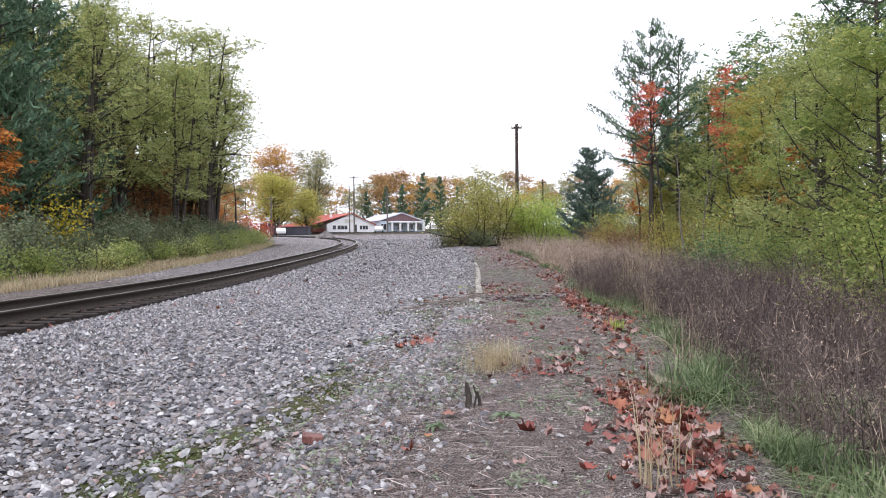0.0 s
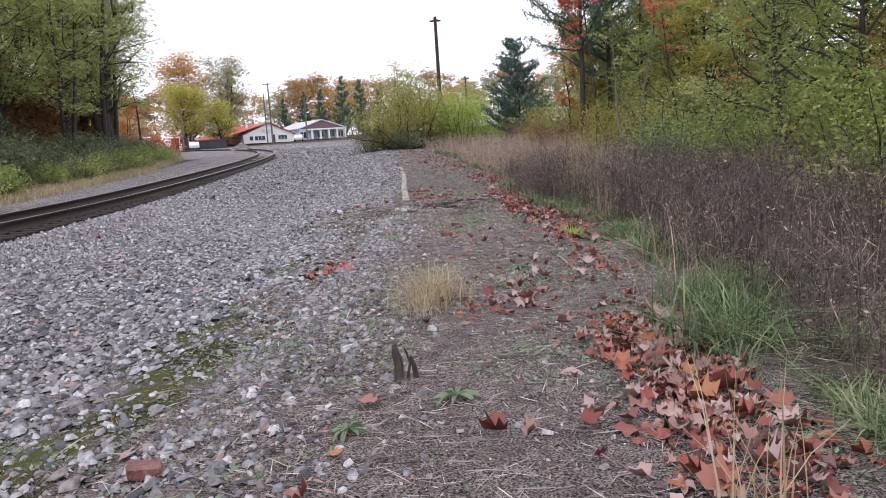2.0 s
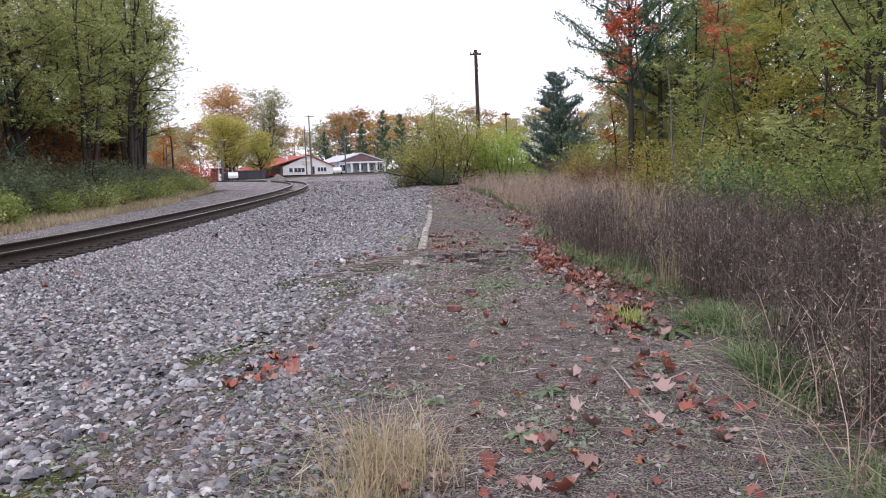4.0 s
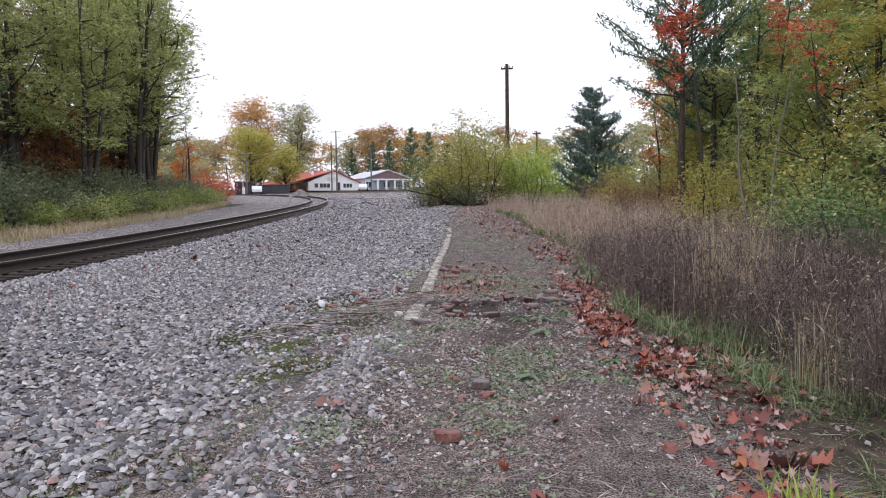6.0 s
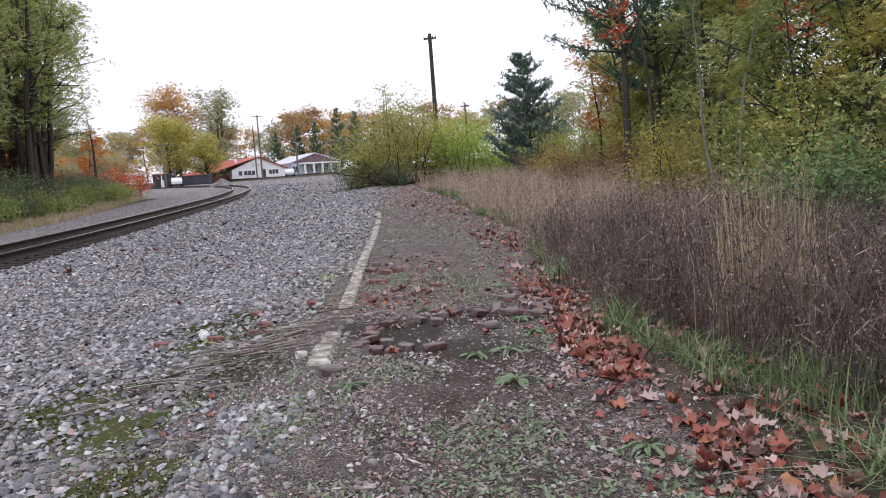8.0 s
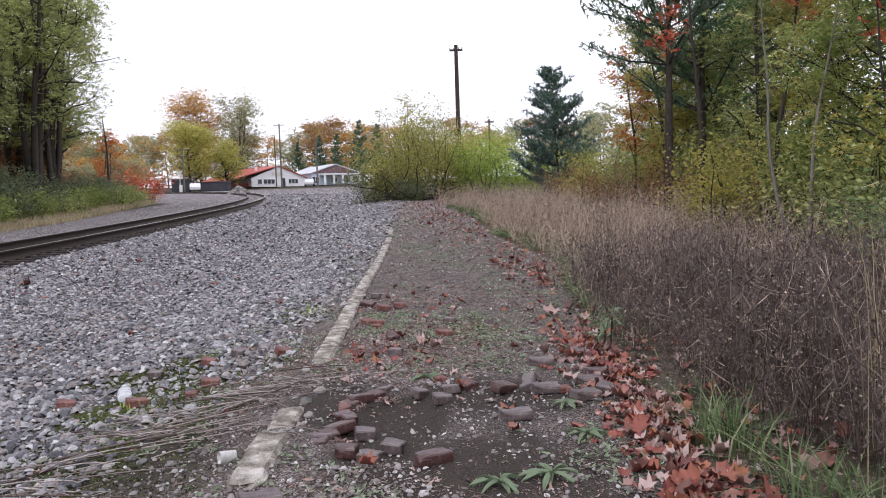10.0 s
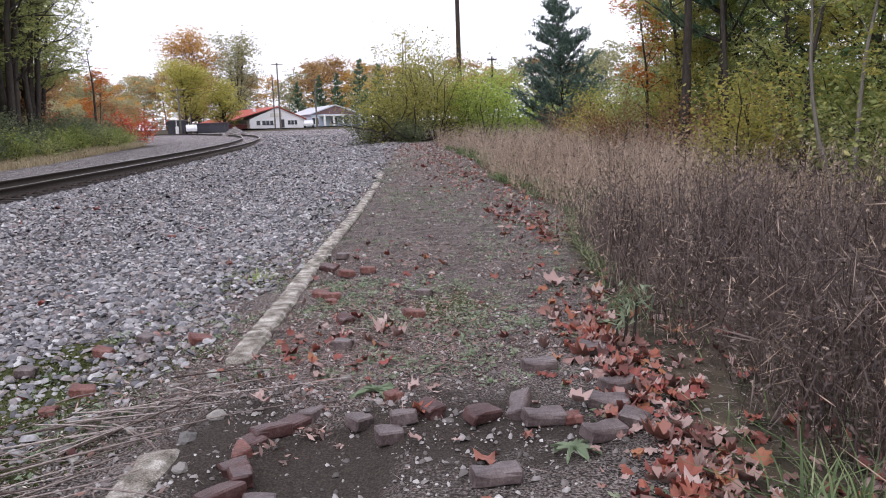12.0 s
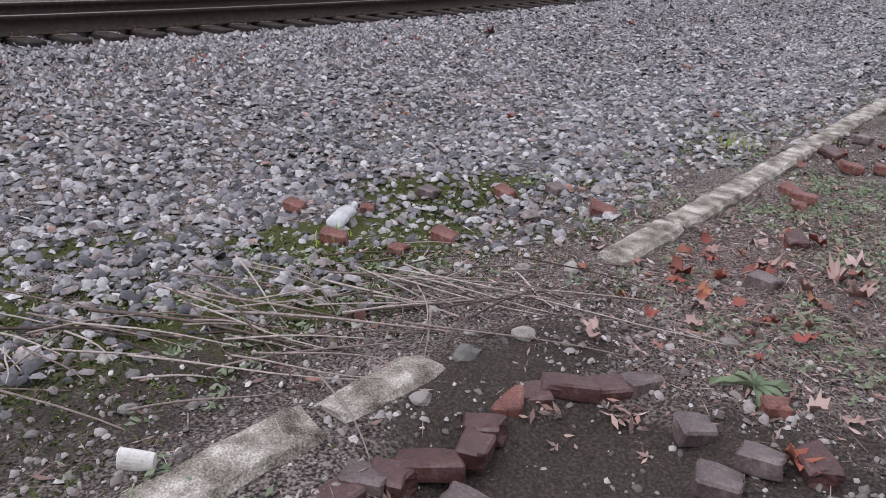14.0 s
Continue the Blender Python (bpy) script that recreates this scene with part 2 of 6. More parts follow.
L_LOCUST = leafy("locust_leaves", [(0, (0.191, 0.246, 0.085)), (0.45, (0.359, 0.410, 0.157)), (0.8, (0.550, 0.553, 0.212)), (1, (0.802, 0.678, 0.285))])
L_GREEN = leafy("green_leaves", [(0, (0.153, 0.220, 0.069)), (0.5, (0.305, 0.379, 0.115)), (0.85, (0.501, 0.513, 0.161)), (1, (0.850, 0.645, 0.185))], 0.48)
L_YELLOW = leafy("yellow_green_leaves", [(0, (0.209, 0.222, 0.062)), (0.5, (0.451, 0.428, 0.116)), (0.85, (0.660, 0.553, 0.156)), (1, (0.722, 0.581, 0.207))], 0.48)
L_LIME = leafy("lime_leaves", [(0, (0.239, 0.340, 0.067)), (0.5, (0.418, 0.558, 0.118)), (1, (0.687, 0.744, 0.218))], 0.48)
L_PINE = leafy("pine_needles", [(0, (0.056, 0.112, 0.066)), (0.5, (0.112, 0.198, 0.116)), (1, (0.216, 0.300, 0.179))], 0.15)
L_ORANGE = leafy("orange_leaves", [(0, (0.312, 0.100, 0.031)), (0.5, (0.562, 0.213, 0.050)), (1, (0.688, 0.375, 0.100))])
L_RUST = leafy("rust_leaves", [(0, (0.12, 0.055, 0.03)), (0.4, (0.25, 0.12, 0.055)), (0.8, (0.4, 0.2, 0.08)), (1, (0.42, 0.3, 0.13))])
L_RED = leafy("red_leaves", [(0, (0.36, 0.06, 0.04)), (0.5, (0.62, 0.14, 0.085)), (1, (0.825, 0.338, 0.112))])
L_APPLE = leafy("wild_apple_leaves", [(0, (0.15, 0.16, 0.05)), (0.4, (0.34, 0.34, 0.1)), (0.75, (0.56, 0.52, 0.16)), (1, (0.75, 0.62, 0.24))], 0.4)
L_BLUEPINE = leafy("blue_green_needles", [(0, (0.07, 0.12, 0.1)), (0.5, (0.13, 0.2, 0.165)), (1, (0.25, 0.32, 0.26))], 0.15)
L_BRIGHT = leafy("bright_yellow_leaves", [(0, (0.32, 0.33, 0.09)), (0.5, (0.56, 0.53, 0.15)), (1, (0.78, 0.68, 0.26))], 0.45)
L_DULL = leafy("dull_wood_leaves", [(0, (0.1, 0.085, 0.045)), (0.4, (0.19, 0.17, 0.075)), (0.75, (0.3, 0.2, 0.1)), (1, (0.42, 0.26, 0.12))], 0.35)
L_PALE = leafy("grey_green_crown", [(0, (0.26, 0.28, 0.16)), (0.5, (0.42, 0.42, 0.24)), (1, (0.62, 0.55, 0.3))])
# paler than L_RUST: the haze over distant trees is mixed into this leaf colour
L_FAR_HAZE = leafy("hazed_autumn_leaves", [(0, (0.26, 0.16, 0.09)), (0.4, (0.42, 0.27, 0.13)), (0.8, (0.6, 0.42, 0.2)), (1, (0.6, 0.5, 0.27))])
L_GOLD = leafy("golden_leaves", [(0, (0.443, 0.251, 0.068)), (0.5, (0.664, 0.404, 0.118)), (1, (0.738, 0.558, 0.237))])
L_BUTTER = leafy("yellow_leaves", [(0, (0.45, 0.36, 0.03)), (1, (0.7, 0.6, 0.08))])
L_VINE = leafy("vine_leaves", [(0, (0.076, 0.144, 0.051)), (0.5, (0.151, 0.252, 0.101)), (1, (0.278, 0.372, 0.168))])
L_BLUE = leafy("brush_leaves", [(0, (0.095, 0.137, 0.072)), (0.5, (0.183, 0.222, 0.127)), (1, (0.308, 0.317, 0.180))])
L_BROWN = leafy("brown_leaves", [(0, (0.195, 0.098, 0.057)), (0.5, (0.325, 0.179, 0.098)), (1, (0.488, 0.308, 0.163))])
L_WEED = leafy("dead_weed", [(0.1, (0.04, 0.028, 0.027)), (0.4, (0.092, 0.067, 0.062)), (0.7, (0.175, 0.132, 0.118)), (0.95, (0.27, 0.215, 0.185))], 0.1)
L_TAN = leafy("tan_weed", [(0, (0.311, 0.227, 0.174)), (0.5, (0.500, 0.382, 0.293)), (1, (0.725, 0.584, 0.467))], 0.15)
L_GRASS = leafy("grass", [(0.1, (0.05, 0.08, 0.03)), (0.45, (0.14, 0.2, 0.085)), (0.75, (0.29, 0.36, 0.18)), (1, (0.56, 0.53, 0.36))], 0.25)
L_DRY = leafy("dry_grass", [(0, (0.325, 0.250, 0.150)), (0.5, (0.500, 0.413, 0.263)), (1, (0.688, 0.600, 0.425))], 0.25)
L_MULLEIN = leafy("grey_green_leaves", [(0, (0.142, 0.205, 0.122)), (0.5, (0.255, 0.321, 0.203)), (1, (0.397, 0.449, 0.297))], 0.2)

L_MOSS = leafy("moss", [(0, (0.022, 0.032, 0.007)), (0.5, (0.054, 0.072, 0.016)), (1, (0.115, 0.137, 0.029))], 0.1)


# ---- mesh helpers ----
rng = np.random.default_rng(7)


def mesh_np(name, verts, faces, mat, smooth=False):
    """A mesh from arrays: faces is one array (n, k), or a list of such arrays."""
    verts = np.asarray(verts, np.float32)
    groups = faces if isinstance(faces, list) else [faces]
    groups = [np.asarray(g, np.int32) for g in groups if len(g)]
    me = bpy.data.meshes.new(name)
    me.vertices.add(len(verts))
    me.vertices.foreach_set("co", verts.ravel())
    loops = np.concatenate([g.ravel() for g in groups])
    totals = np.concatenate([np.full(len(g), g.shape[1], np.int32) for g in groups])
    me.loops.add(len(loops))
    me.loops.foreach_set("vertex_index", loops)
    me.polygons.add(len(totals))
    me.polygons.foreach_set("loop_start", np.concatenate([[0], np.cumsum(totals)[:-1]]).astype(np.int32))
    if smooth:
        me.polygons.foreach_set("use_smooth", np.ones(len(totals), bool))
    me.update(calc_edges=True)
    me.materials.append(mat)
    return me


def part(name, data, mat, parent, label=""):
    """One mesh object under a thing; data is a bmesh or a mesh."""
    if isinstance(data, bmesh.types.BMesh):
        me = bpy.data.meshes.new(name)
        data.to_mesh(me)
        data.free()
        if mat:
            me.materials.append(mat)
        data = me
    ob = new(name, data)
    if parent is not None:
        ob.parent = parent
    if label:
        tagged(ob, label)
    return ob


def thing(name, place, label, category, group="", rz=0.0, kind=""):
    e = new(name)
    e.empty_display_size = 0.2
    e.matrix_world = pose(*place, 0, 0, rz)
    return tagged(e, label, category, group, kind)


def box(bm, c, s, rz=0.0, bevel=0.0):
    m = Matrix.Translation(c) @ Euler((0, 0, rz)).to_matrix().to_4x4() @ Matrix.Diagonal((*s, 1))
    r = bmesh.ops.create_cube(bm, size=1, matrix=m)
    if bevel:
        es = list({e for v in r["verts"] for e in v.link_edges})
        bmesh.ops.bevel(bm, geom=es, offset=bevel, segments=1, affect="EDGES")
    return bm


def tubes(lines, sides=6):
    """Tapered tubes along polylines: lines of (points (n,3), radii (n)). Returns vertices and faces."""
    V, F, base = [], [], 0
    ang = np.linspace(0, 2 * np.pi, sides, endpoint=False)
    for pts, rad in lines:
        pts, rad = np.asarray(pts, float), np.asarray(rad, float)
        d = np.gradient(pts, axis=0)
        d /= np.linalg.norm(d, axis=1)[:, None] + 1e-9
        ref = np.where(np.abs(d[:, 2:3]) > 0.9, np.array([[1.0, 0, 0]]), np.array([[0, 0, 1.0]]))
        a = np.cross(d, ref)
        a /= np.linalg.norm(a, axis=1)[:, None] + 1e-9
        b = np.cross(d, a)
        ring = pts[:, None] + rad[:, None, None] * (np.cos(ang)[None, :, None] * a[:, None] + np.sin(ang)[None, :, None] * b[:, None])
        V.append(ring.reshape(-1, 3))
        n = len(pts)
        i, j = np.meshgrid(np.arange(n - 1), np.arange(sides), indexing="ij")
        k = (j + 1) % sides
        F.append(np.stack([base + i * sides + j, base + i * sides + k, base + (i + 1) * sides + k, base + (i + 1) * sides + j], -1).reshape(-1, 4))
        base += n * sides
    return np.concatenate(V), np.concatenate(F)


def leaf_cards(c, size, r, aspect=0.6, flat=0.35, along=None):
    """Small folded leaves at the points c: four corners each, lying at all angles. Returns vertices and triangles."""
    n = len(c)
    if along is None:
        a = r.normal(size=(n, 3))
        a[:, 2] *= flat + 0.25
    else:
        a = np.array(along, float)
    a /= np.linalg.norm(a, axis=1)[:, None] + 1e-9
    up = r.normal(size=(n, 3)) * 0.6
    up[:, 2] += 0.9
    b = np.cross(a, up)
    b /= np.linalg.norm(b, axis=1)[:, None] + 1e-9
    nn = np.cross(a, b)
    s = (size * r.uniform(0.6, 1.35, n))[:, None]
    v = np.stack([c - a * s * 0.5, c + b * s * 0.5 * aspect + nn * s * 0.16 * aspect, c + a * s * 0.5, c - b * s * 0.5 * aspect + nn * s * 0.16 * aspect], 1)
    i = np.arange(n)[:, None] * 4
    f = np.concatenate([i + np.array([[0, 1, 2]]), i + np.array([[0, 2, 3]])])
    return v.reshape(-1, 3), f


def sprays(c, leaf, r):
    """Twigs with three pairs of leaflets each, set out from the points c."""
    n = len(c)
    ax = r.normal(size=(n, 3)) * np.array([1, 1, 0.4]) + np.array([0, 0, -0.3])
    ax /= np.linalg.norm(ax, axis=1)[:, None]
    side = np.cross(ax, r.normal(size=(n, 3)) * 0.4 + np.array([0, 0, 1.0]))
    side /= np.linalg.norm(side, axis=1)[:, None] + 1e-9
    pts, along = [], []
    for k in range(3):
        for sg in (-1, 1):
            pts.append(c + ax * leaf * (0.75 * k - 0.6) + side * (sg * leaf * 0.42))
            along.append(side * sg + ax * 0.5 + r.normal(0, 0.2, (n, 3)))
    return leaf_cards(np.concatenate(pts), np.full(6 * n, leaf), r, 0.5, along=np.concatenate(along))


def blades(c, height, width, r, lean=0.35, seg=3):
    """Grass blades or stalks that rise from the points c and bend over."""
    n = len(c)
    h = height * r.uniform(0.55, 1.25, n)
    az = r.uniform(0, 2 * np.pi, n)
    d = np.stack([np.cos(az), np.sin(az), np.zeros(n)], 1)
    w = np.stack([-np.sin(az), np.cos(az), np.zeros(n)], 1) * (width * r.uniform(0.6, 1.3, n))[:, None]
    ln = lean * np.minimum(np.abs(r.normal(0.6, 0.5, n)), 1.25)
    rows = []
    for k in range(seg + 1):
        t = k / seg
        p = c + d * (h * ln * t * t)[:, None] + np.array([0, 0, 1.0]) * (h * t * (1 - 0.25 * ln * t))[:, None]
        ww = w * (1 - t) ** 0.7 * 0.5
        rows += [p - ww, p + ww] if k < seg else [p]
    v = np.stack(rows, 1)
    m = v.shape[1]
    i = np.arange(n)[:, None] * m
    quads = np.concatenate([i + np.array([[2 * k, 2 * k + 1, 2 * k + 3, 2 * k + 2]]) for k in range(seg - 1)]) if seg > 1 else np.zeros((0, 4), int)
    tri = i + np.array([[2 * seg - 2, 2 * seg - 1, 2 * seg]])
    return v.reshape(-1, 3), [quads, tri], v[:, -1]


def merge(sets):
    """Joins several (vertices, faces) into one."""
    V, G, base = [], {}, 0
    for v, f in sets:
        for g in f if isinstance(f, list) else [f]:
            if len(g):
                G.setdefault(g.shape[1], []).append(np.asarray(g) + base)
        V.append(v)
        base += len(v)
    return np.concatenate(V), [np.concatenate(g) for g in G.values()]


# ---- the lie of the land ----
def lift(y):
    """The ground rises gently ahead."""
    return 0.0285 * 4 * np.log1p(np.exp((np.asarray(y, float) - 26) / 4))


TRACK_S = np.linspace(-40, 215, 1021)


def track_line():
    s = TRACK_S / 100
    th = np.where(s < 0, -0.195, -0.195 + 0.544 * s - 0.91 * s ** 2 + 0.165 * s ** 3)
    ds = TRACK_S[1] - TRACK_S[0]
    x = np.concatenate([[0], np.cumsum(np.sin(th[:-1]) * ds)])
    y = np.concatenate([[0], np.cumsum(np.cos(th[:-1]) * ds)])
    k = np.argmin(np.abs(TRACK_S))
    x, y = x - x[k] - 6.08, y - y[k]
    z = 0.3524 + 1.1758 * 0.026 * 4 * np.log1p(np.exp((y - 26) / 4)) - 0.3167 * np.maximum(s, 0)
    return x, y, z, th


TX, TY, TZ, TH = track_line()
TOP = int(np.argmax(TY))


def rail_x(y):
    return np.interp(y, TY[:TOP], TX[:TOP])


def curb_x(y):
    return np.interp(y, [0, 17, 20, 22.3, 24, 26.8, 30.7, 34.8, 43.8, 60, 90], [-0.55, -0.68, -0.82, -0.925, -1.065, -1.32, -1.6, -1.95, -2.9, -5, -9])


def weed_x(y):
    return np.interp(y, [0, 7, 13.6, 17.9, 20.4, 22.5, 26.8, 29.5, 31.5, 37, 44, 54, 60, 66, 90], [2.0, 2.0, 2.3, 1.65, 1.5, 1.45, 1.5, 1.75, 1.45, 0.55, 0.1, -1.6, -2.4, -3, -8])


def track_gap(x, y):
    """How far a point lies to the right of the near rail, along y only."""
    return x - rail_x(np.minimum(y, 140))


def pit(x, y):
    """The dug-out patch among the old bricks, 7 cm deep."""
    u, v = (x + 0.16) / 0.36, (y - 20.75) / 0.72
    return np.clip(1.35 - (np.abs(u) ** 2.6 + np.abs(v) ** 2.6 + 0.25 * np.sin(y * 9) * np.sin(x * 11)), 0, 1) * -0.075


def ground_z(x, y, rough=True):
    x, y = np.asarray(x, float), np.asarray(y, float)
    a = rail_x(np.minimum(y, 140)) + 0.75
    c = curb_x(y) - 0.1
    u = np.clip((x - a) / np.maximum(c - a, 0.5), 0, 1)
    bed = -0.03 + np.interp(y, [30, 80, 150], [0, 0, -0.3])
    swale = np.interp(u, [0, 0.1, 0.4, 0.62, 0.85, 1], [-0.03, -0.03, -0.2, -0.3, -0.12, 0.0])
    left = a - 2.6
    bank = 0.05 + np.clip((left - 3.5 - x) / 14, 0, 1) * 1.3 * np.interp(y, [60, 95], [1, 0])
    z = np.where(x < a, np.where(x > left, bed, np.maximum(bank, 0.03)), np.where(x > c, 0.02, swale))
    far = np.clip((y - 45) / 40, 0, 1)
    z = z * (1 - 0.6 * far)
    return z + lift(y) + pit(x, y)


def steps(*pieces):
    out = [np.arange(a, b, d) for a, b, d in pieces]
    return np.concatenate(out + [[pieces[-1][1]]])


def gravel_edge(y):
    return np.interp(y, [0, 8, 14, 18.5, 20.3, 22.5, 26, 60, 80], [-1.3, -1.35, -1.2, -1.3, -1.75, -1.4, -1.45, -4.2, -4.0])


def moss_belt(x, y):
    wave = 0.25 * np.sin(y * 0.8) + 0.15 * np.sin(y * 2.1 + 1)
    patch = np.clip(0.55 + 0.5 * np.sin(y * 1.7 + x * 2.3) + 0.35 * np.sin(y * 4.1 - x * 3.0), 0, 1)
    patch = np.maximum(patch, np.interp(y, [11, 14], [0.8, 0]))
    return np.exp(-((x - gravel_edge(y) + np.interp(y, [9, 12, 17, 20], [0.6, 0.45, 0.5, 0.75]) - wave) / np.interp(y, [17, 20], [0.5, 0.85])) ** 2) * patch * np.interp(y, [3.5, 5, 6, 18.5, 20, 22, 24, 29], [0, 1, 1, 0.9, 1.6, 1.6, 0.8, 0.2])


def build_ground():
    gx = steps((-1500, -300, 150), (-300, -60, 15), (-60, -14, 1.0), (-14, -6, 0.3), (-6, 3, 0.1), (3, 10, 0.4), (10, 60, 3), (60, 300, 20), (300, 1500, 150))
    gy = steps((-600, -40, 60), (-40, 2, 1.5), (2, 30, 0.1), (30, 60, 0.35), (60, 140, 1.5), (140, 320, 10), (320, 3000, 240))
    X, Y = np.meshgrid(gx, gy, indexing="xy")
    Z = ground_z(X, np.minimum(Y, 260))
    near = (np.abs(X) < 14) & (Y > 0) & (Y < 62)
    flat = Z.ravel().copy()
    xs, ys, ns = X.ravel(), Y.ravel(), near.ravel()
    for i in np.nonzero(ns)[0]:
        p = Vector((xs[i], ys[i], 0))
        flat[i] += 0.022 * noise.noise(p * 1.3) + 0.012 * noise.noise(p * 4.7) + 0.006 * noise.noise(p * 13)
    n, m = X.shape
    i, j = np.meshgrid(np.arange(n - 1), np.arange(m - 1), indexing="ij")
    k = i * m + j
    faces = np.stack([k, k + 1, k + m + 1, k + m], -1).reshape(-1, 4)
    me = mesh_np("ground", np.stack([xs, ys, flat], 1), faces, M_GROUND, True)
    gap = track_gap(X, Y)
    wob = np.sin(Y * 0.9) * 0.15 + np.sin(Y * 2.7) * 0.08
    limit = gravel_edge(Y) + wob
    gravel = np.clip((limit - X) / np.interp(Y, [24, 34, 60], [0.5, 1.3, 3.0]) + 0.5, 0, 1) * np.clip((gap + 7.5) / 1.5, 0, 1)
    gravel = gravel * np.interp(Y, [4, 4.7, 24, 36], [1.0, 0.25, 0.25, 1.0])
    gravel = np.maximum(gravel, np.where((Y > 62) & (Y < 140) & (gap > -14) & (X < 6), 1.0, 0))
    moss = 0.95 * np.minimum(moss_belt(X, Y), 1)
    moss = np.maximum(moss, np.exp(-((X + 1.75) / 0.75) ** 2 - ((Y - 20.6) / 1.5) ** 2) * 0.8)
    moss = np.maximum(moss, np.exp(-((X - 0.3) / 0.9) ** 2 - ((Y - 18) / 1.4) ** 2) * 0.55)
    moss = np.maximum(moss, np.exp(-((X - 0.3) / 0.7) ** 2 - ((Y - 23.7) / 1.2) ** 2) * 0.7)
    grass = np.clip((X - weed_x(Y) + 0.25) / 0.5, 0, 1)
    grass = np.maximum(grass, np.clip((-6.2 - gap) / 1.5, 0, 1) * np.where(Y < 75, 1, 0))
    grass = np.maximum(grass, np.where(Y > 140, 1, 0) * 0.9)
    mud = np.clip(-pit(X, Y) / 0.07, 0, 1)
    mud = np.maximum(mud, np.exp(-((X + 1.35) / 0.65) ** 2 - ((Y - 20.2) / 1.0) ** 2) * 0.75)
    mud = np.maximum(mud, np.exp(-((X - 0.45) / 1.0) ** 2 - ((Y - 19.7) / 1.1) ** 2) * 1.0)
    mud = np.maximum(mud, np.exp(-((X - 0.5) / 1.0) ** 2 - ((Y - 21.3) / 0.75) ** 2) * 0.9)
    mud = np.maximum(mud, np.exp(-((X - 0.5) / 1.1) ** 4 - ((Y - 18.0) / 2.0) ** 4) * 0.62)
    mud = np.maximum(mud, np.exp(-((X + 0.62) / 0.33) ** 2 - ((Y - 21.2) / 0.8) ** 2) * 1.0)
    for name, val in (("gravel", gravel), ("moss", moss), ("grass", grass), ("mud", mud)):
        at = me.attributes.new(name, "FLOAT", "POINT")
        at.data.foreach_set("value", val.ravel().astype(np.float32))
    ob = new("ground", me)
    return tagged(ob, "gravel, soil and leaf-strewn ground beside the railway", "ground", kind="structure"), limit


GROUND, _ = build_ground()


def rocks(c, size, r, flat=0.55):
    """Low, angular stones at the points c."""
    n = len(c)
    base = np.array([[1, 0, -0.45], [0.25, 0.95, -0.4], [-0.85, 0.55, -0.35], [-0.75, -0.65, -0.4], [0.35, -0.9, -0.4], [0.42, 0.12, 0.85], [-0.4, -0.1, 0.75]])
    f0 = np.array([[0, 1, 5], [1, 2, 6], [1, 6, 5], [2, 3, 6], [3, 4, 6], [4, 0, 5], [4, 5, 6]])
    v = base[None] * r.uniform(0.65, 1.25, (n, 7, 3))
    v[:, 5:, :2] += r.uniform(-0.3, 0.3, (n, 2, 2))
    s = size[:, None] * np.stack([r.uniform(0.75, 1.25, n), r.uniform(0.5, 0.9, n), flat * r.uniform(0.6, 1.2, n)], 1)
    v = v * s[:, None]
    tilt = r.normal(0, 0.35, (n, 2))
    v[:, :, 2] += v[:, :, 0] * tilt[:, :1] + v[:, :, 1] * tilt[:, 1:]
    a = r.uniform(0, 2 * np.pi, n)
    x = v[:, :, 0] * np.cos(a)[:, None] - v[:, :, 1] * np.sin(a)[:, None]
    y = v[:, :, 0] * np.sin(a)[:, None] + v[:, :, 1] * np.cos(a)[:, None]
    v = np.stack([x, y, v[:, :, 2]], -1) + c[:, None]
    f = (np.arange(n)[:, None, None] * 7 + f0[None]).reshape(-1, 3)
    return v.reshape(-1, 3), f


def cobbles(c, size, r, flat=0.5):
    """Broken stones with a blunt top: a ring of six in the ground, a ring of four above it, twelve triangles each."""
    n = len(c)
    a0 = np.arange(6) * np.pi / 3 + r.uniform(-0.3, 0.3, (n, 6))
    a1 = np.arange(4) * np.pi / 2 + 0.5 + r.uniform(-0.4, 0.4, (n, 4))
    q0, q1 = r.uniform(0.8, 1.15, (n, 6)), r.uniform(0.42, 0.82, (n, 4))
    low = np.stack([np.cos(a0) * q0, np.sin(a0) * q0, r.uniform(-0.7, -0.1, (n, 6))], -1)
    top = np.stack([np.cos(a1) * q1, np.sin(a1) * q1, r.uniform(0.35, 0.85, (n, 4))], -1)
    v = np.concatenate([low, top], 1)
    v *= (size[:, None] * np.stack([r.uniform(0.85, 1.35, n), r.uniform(0.6, 0.95, n), flat * r.uniform(0.7, 1.3, n)], 1))[:, None]
    tilt = r.normal(0, 0.24, (n, 2))
    v[:, :, 2] += v[:, :, 0] * tilt[:, :1] + v[:, :, 1] * tilt[:, 1:]
    a = r.uniform(0, 2 * np.pi, n)
    x = v[:, :, 0] * np.cos(a)[:, None] - v[:, :, 1] * np.sin(a)[:, None]
    y = v[:, :, 0] * np.sin(a)[:, None] + v[:, :, 1] * np.cos(a)[:, None]
    v = np.stack([x, y, v[:, :, 2]], -1) + c[:, None]
    f0 = np.array([[6, 7, 8], [6, 8, 9], [0, 1, 6], [1, 7, 6], [1, 2, 7], [2, 3, 8], [2, 8, 7], [3, 4, 8], [4, 9, 8], [4, 5, 9], [5, 6, 9], [5, 0, 6]])
    return v.reshape(-1, 3), (np.arange(n)[:, None, None] * 10 + f0[None]).reshape(-1, 3)


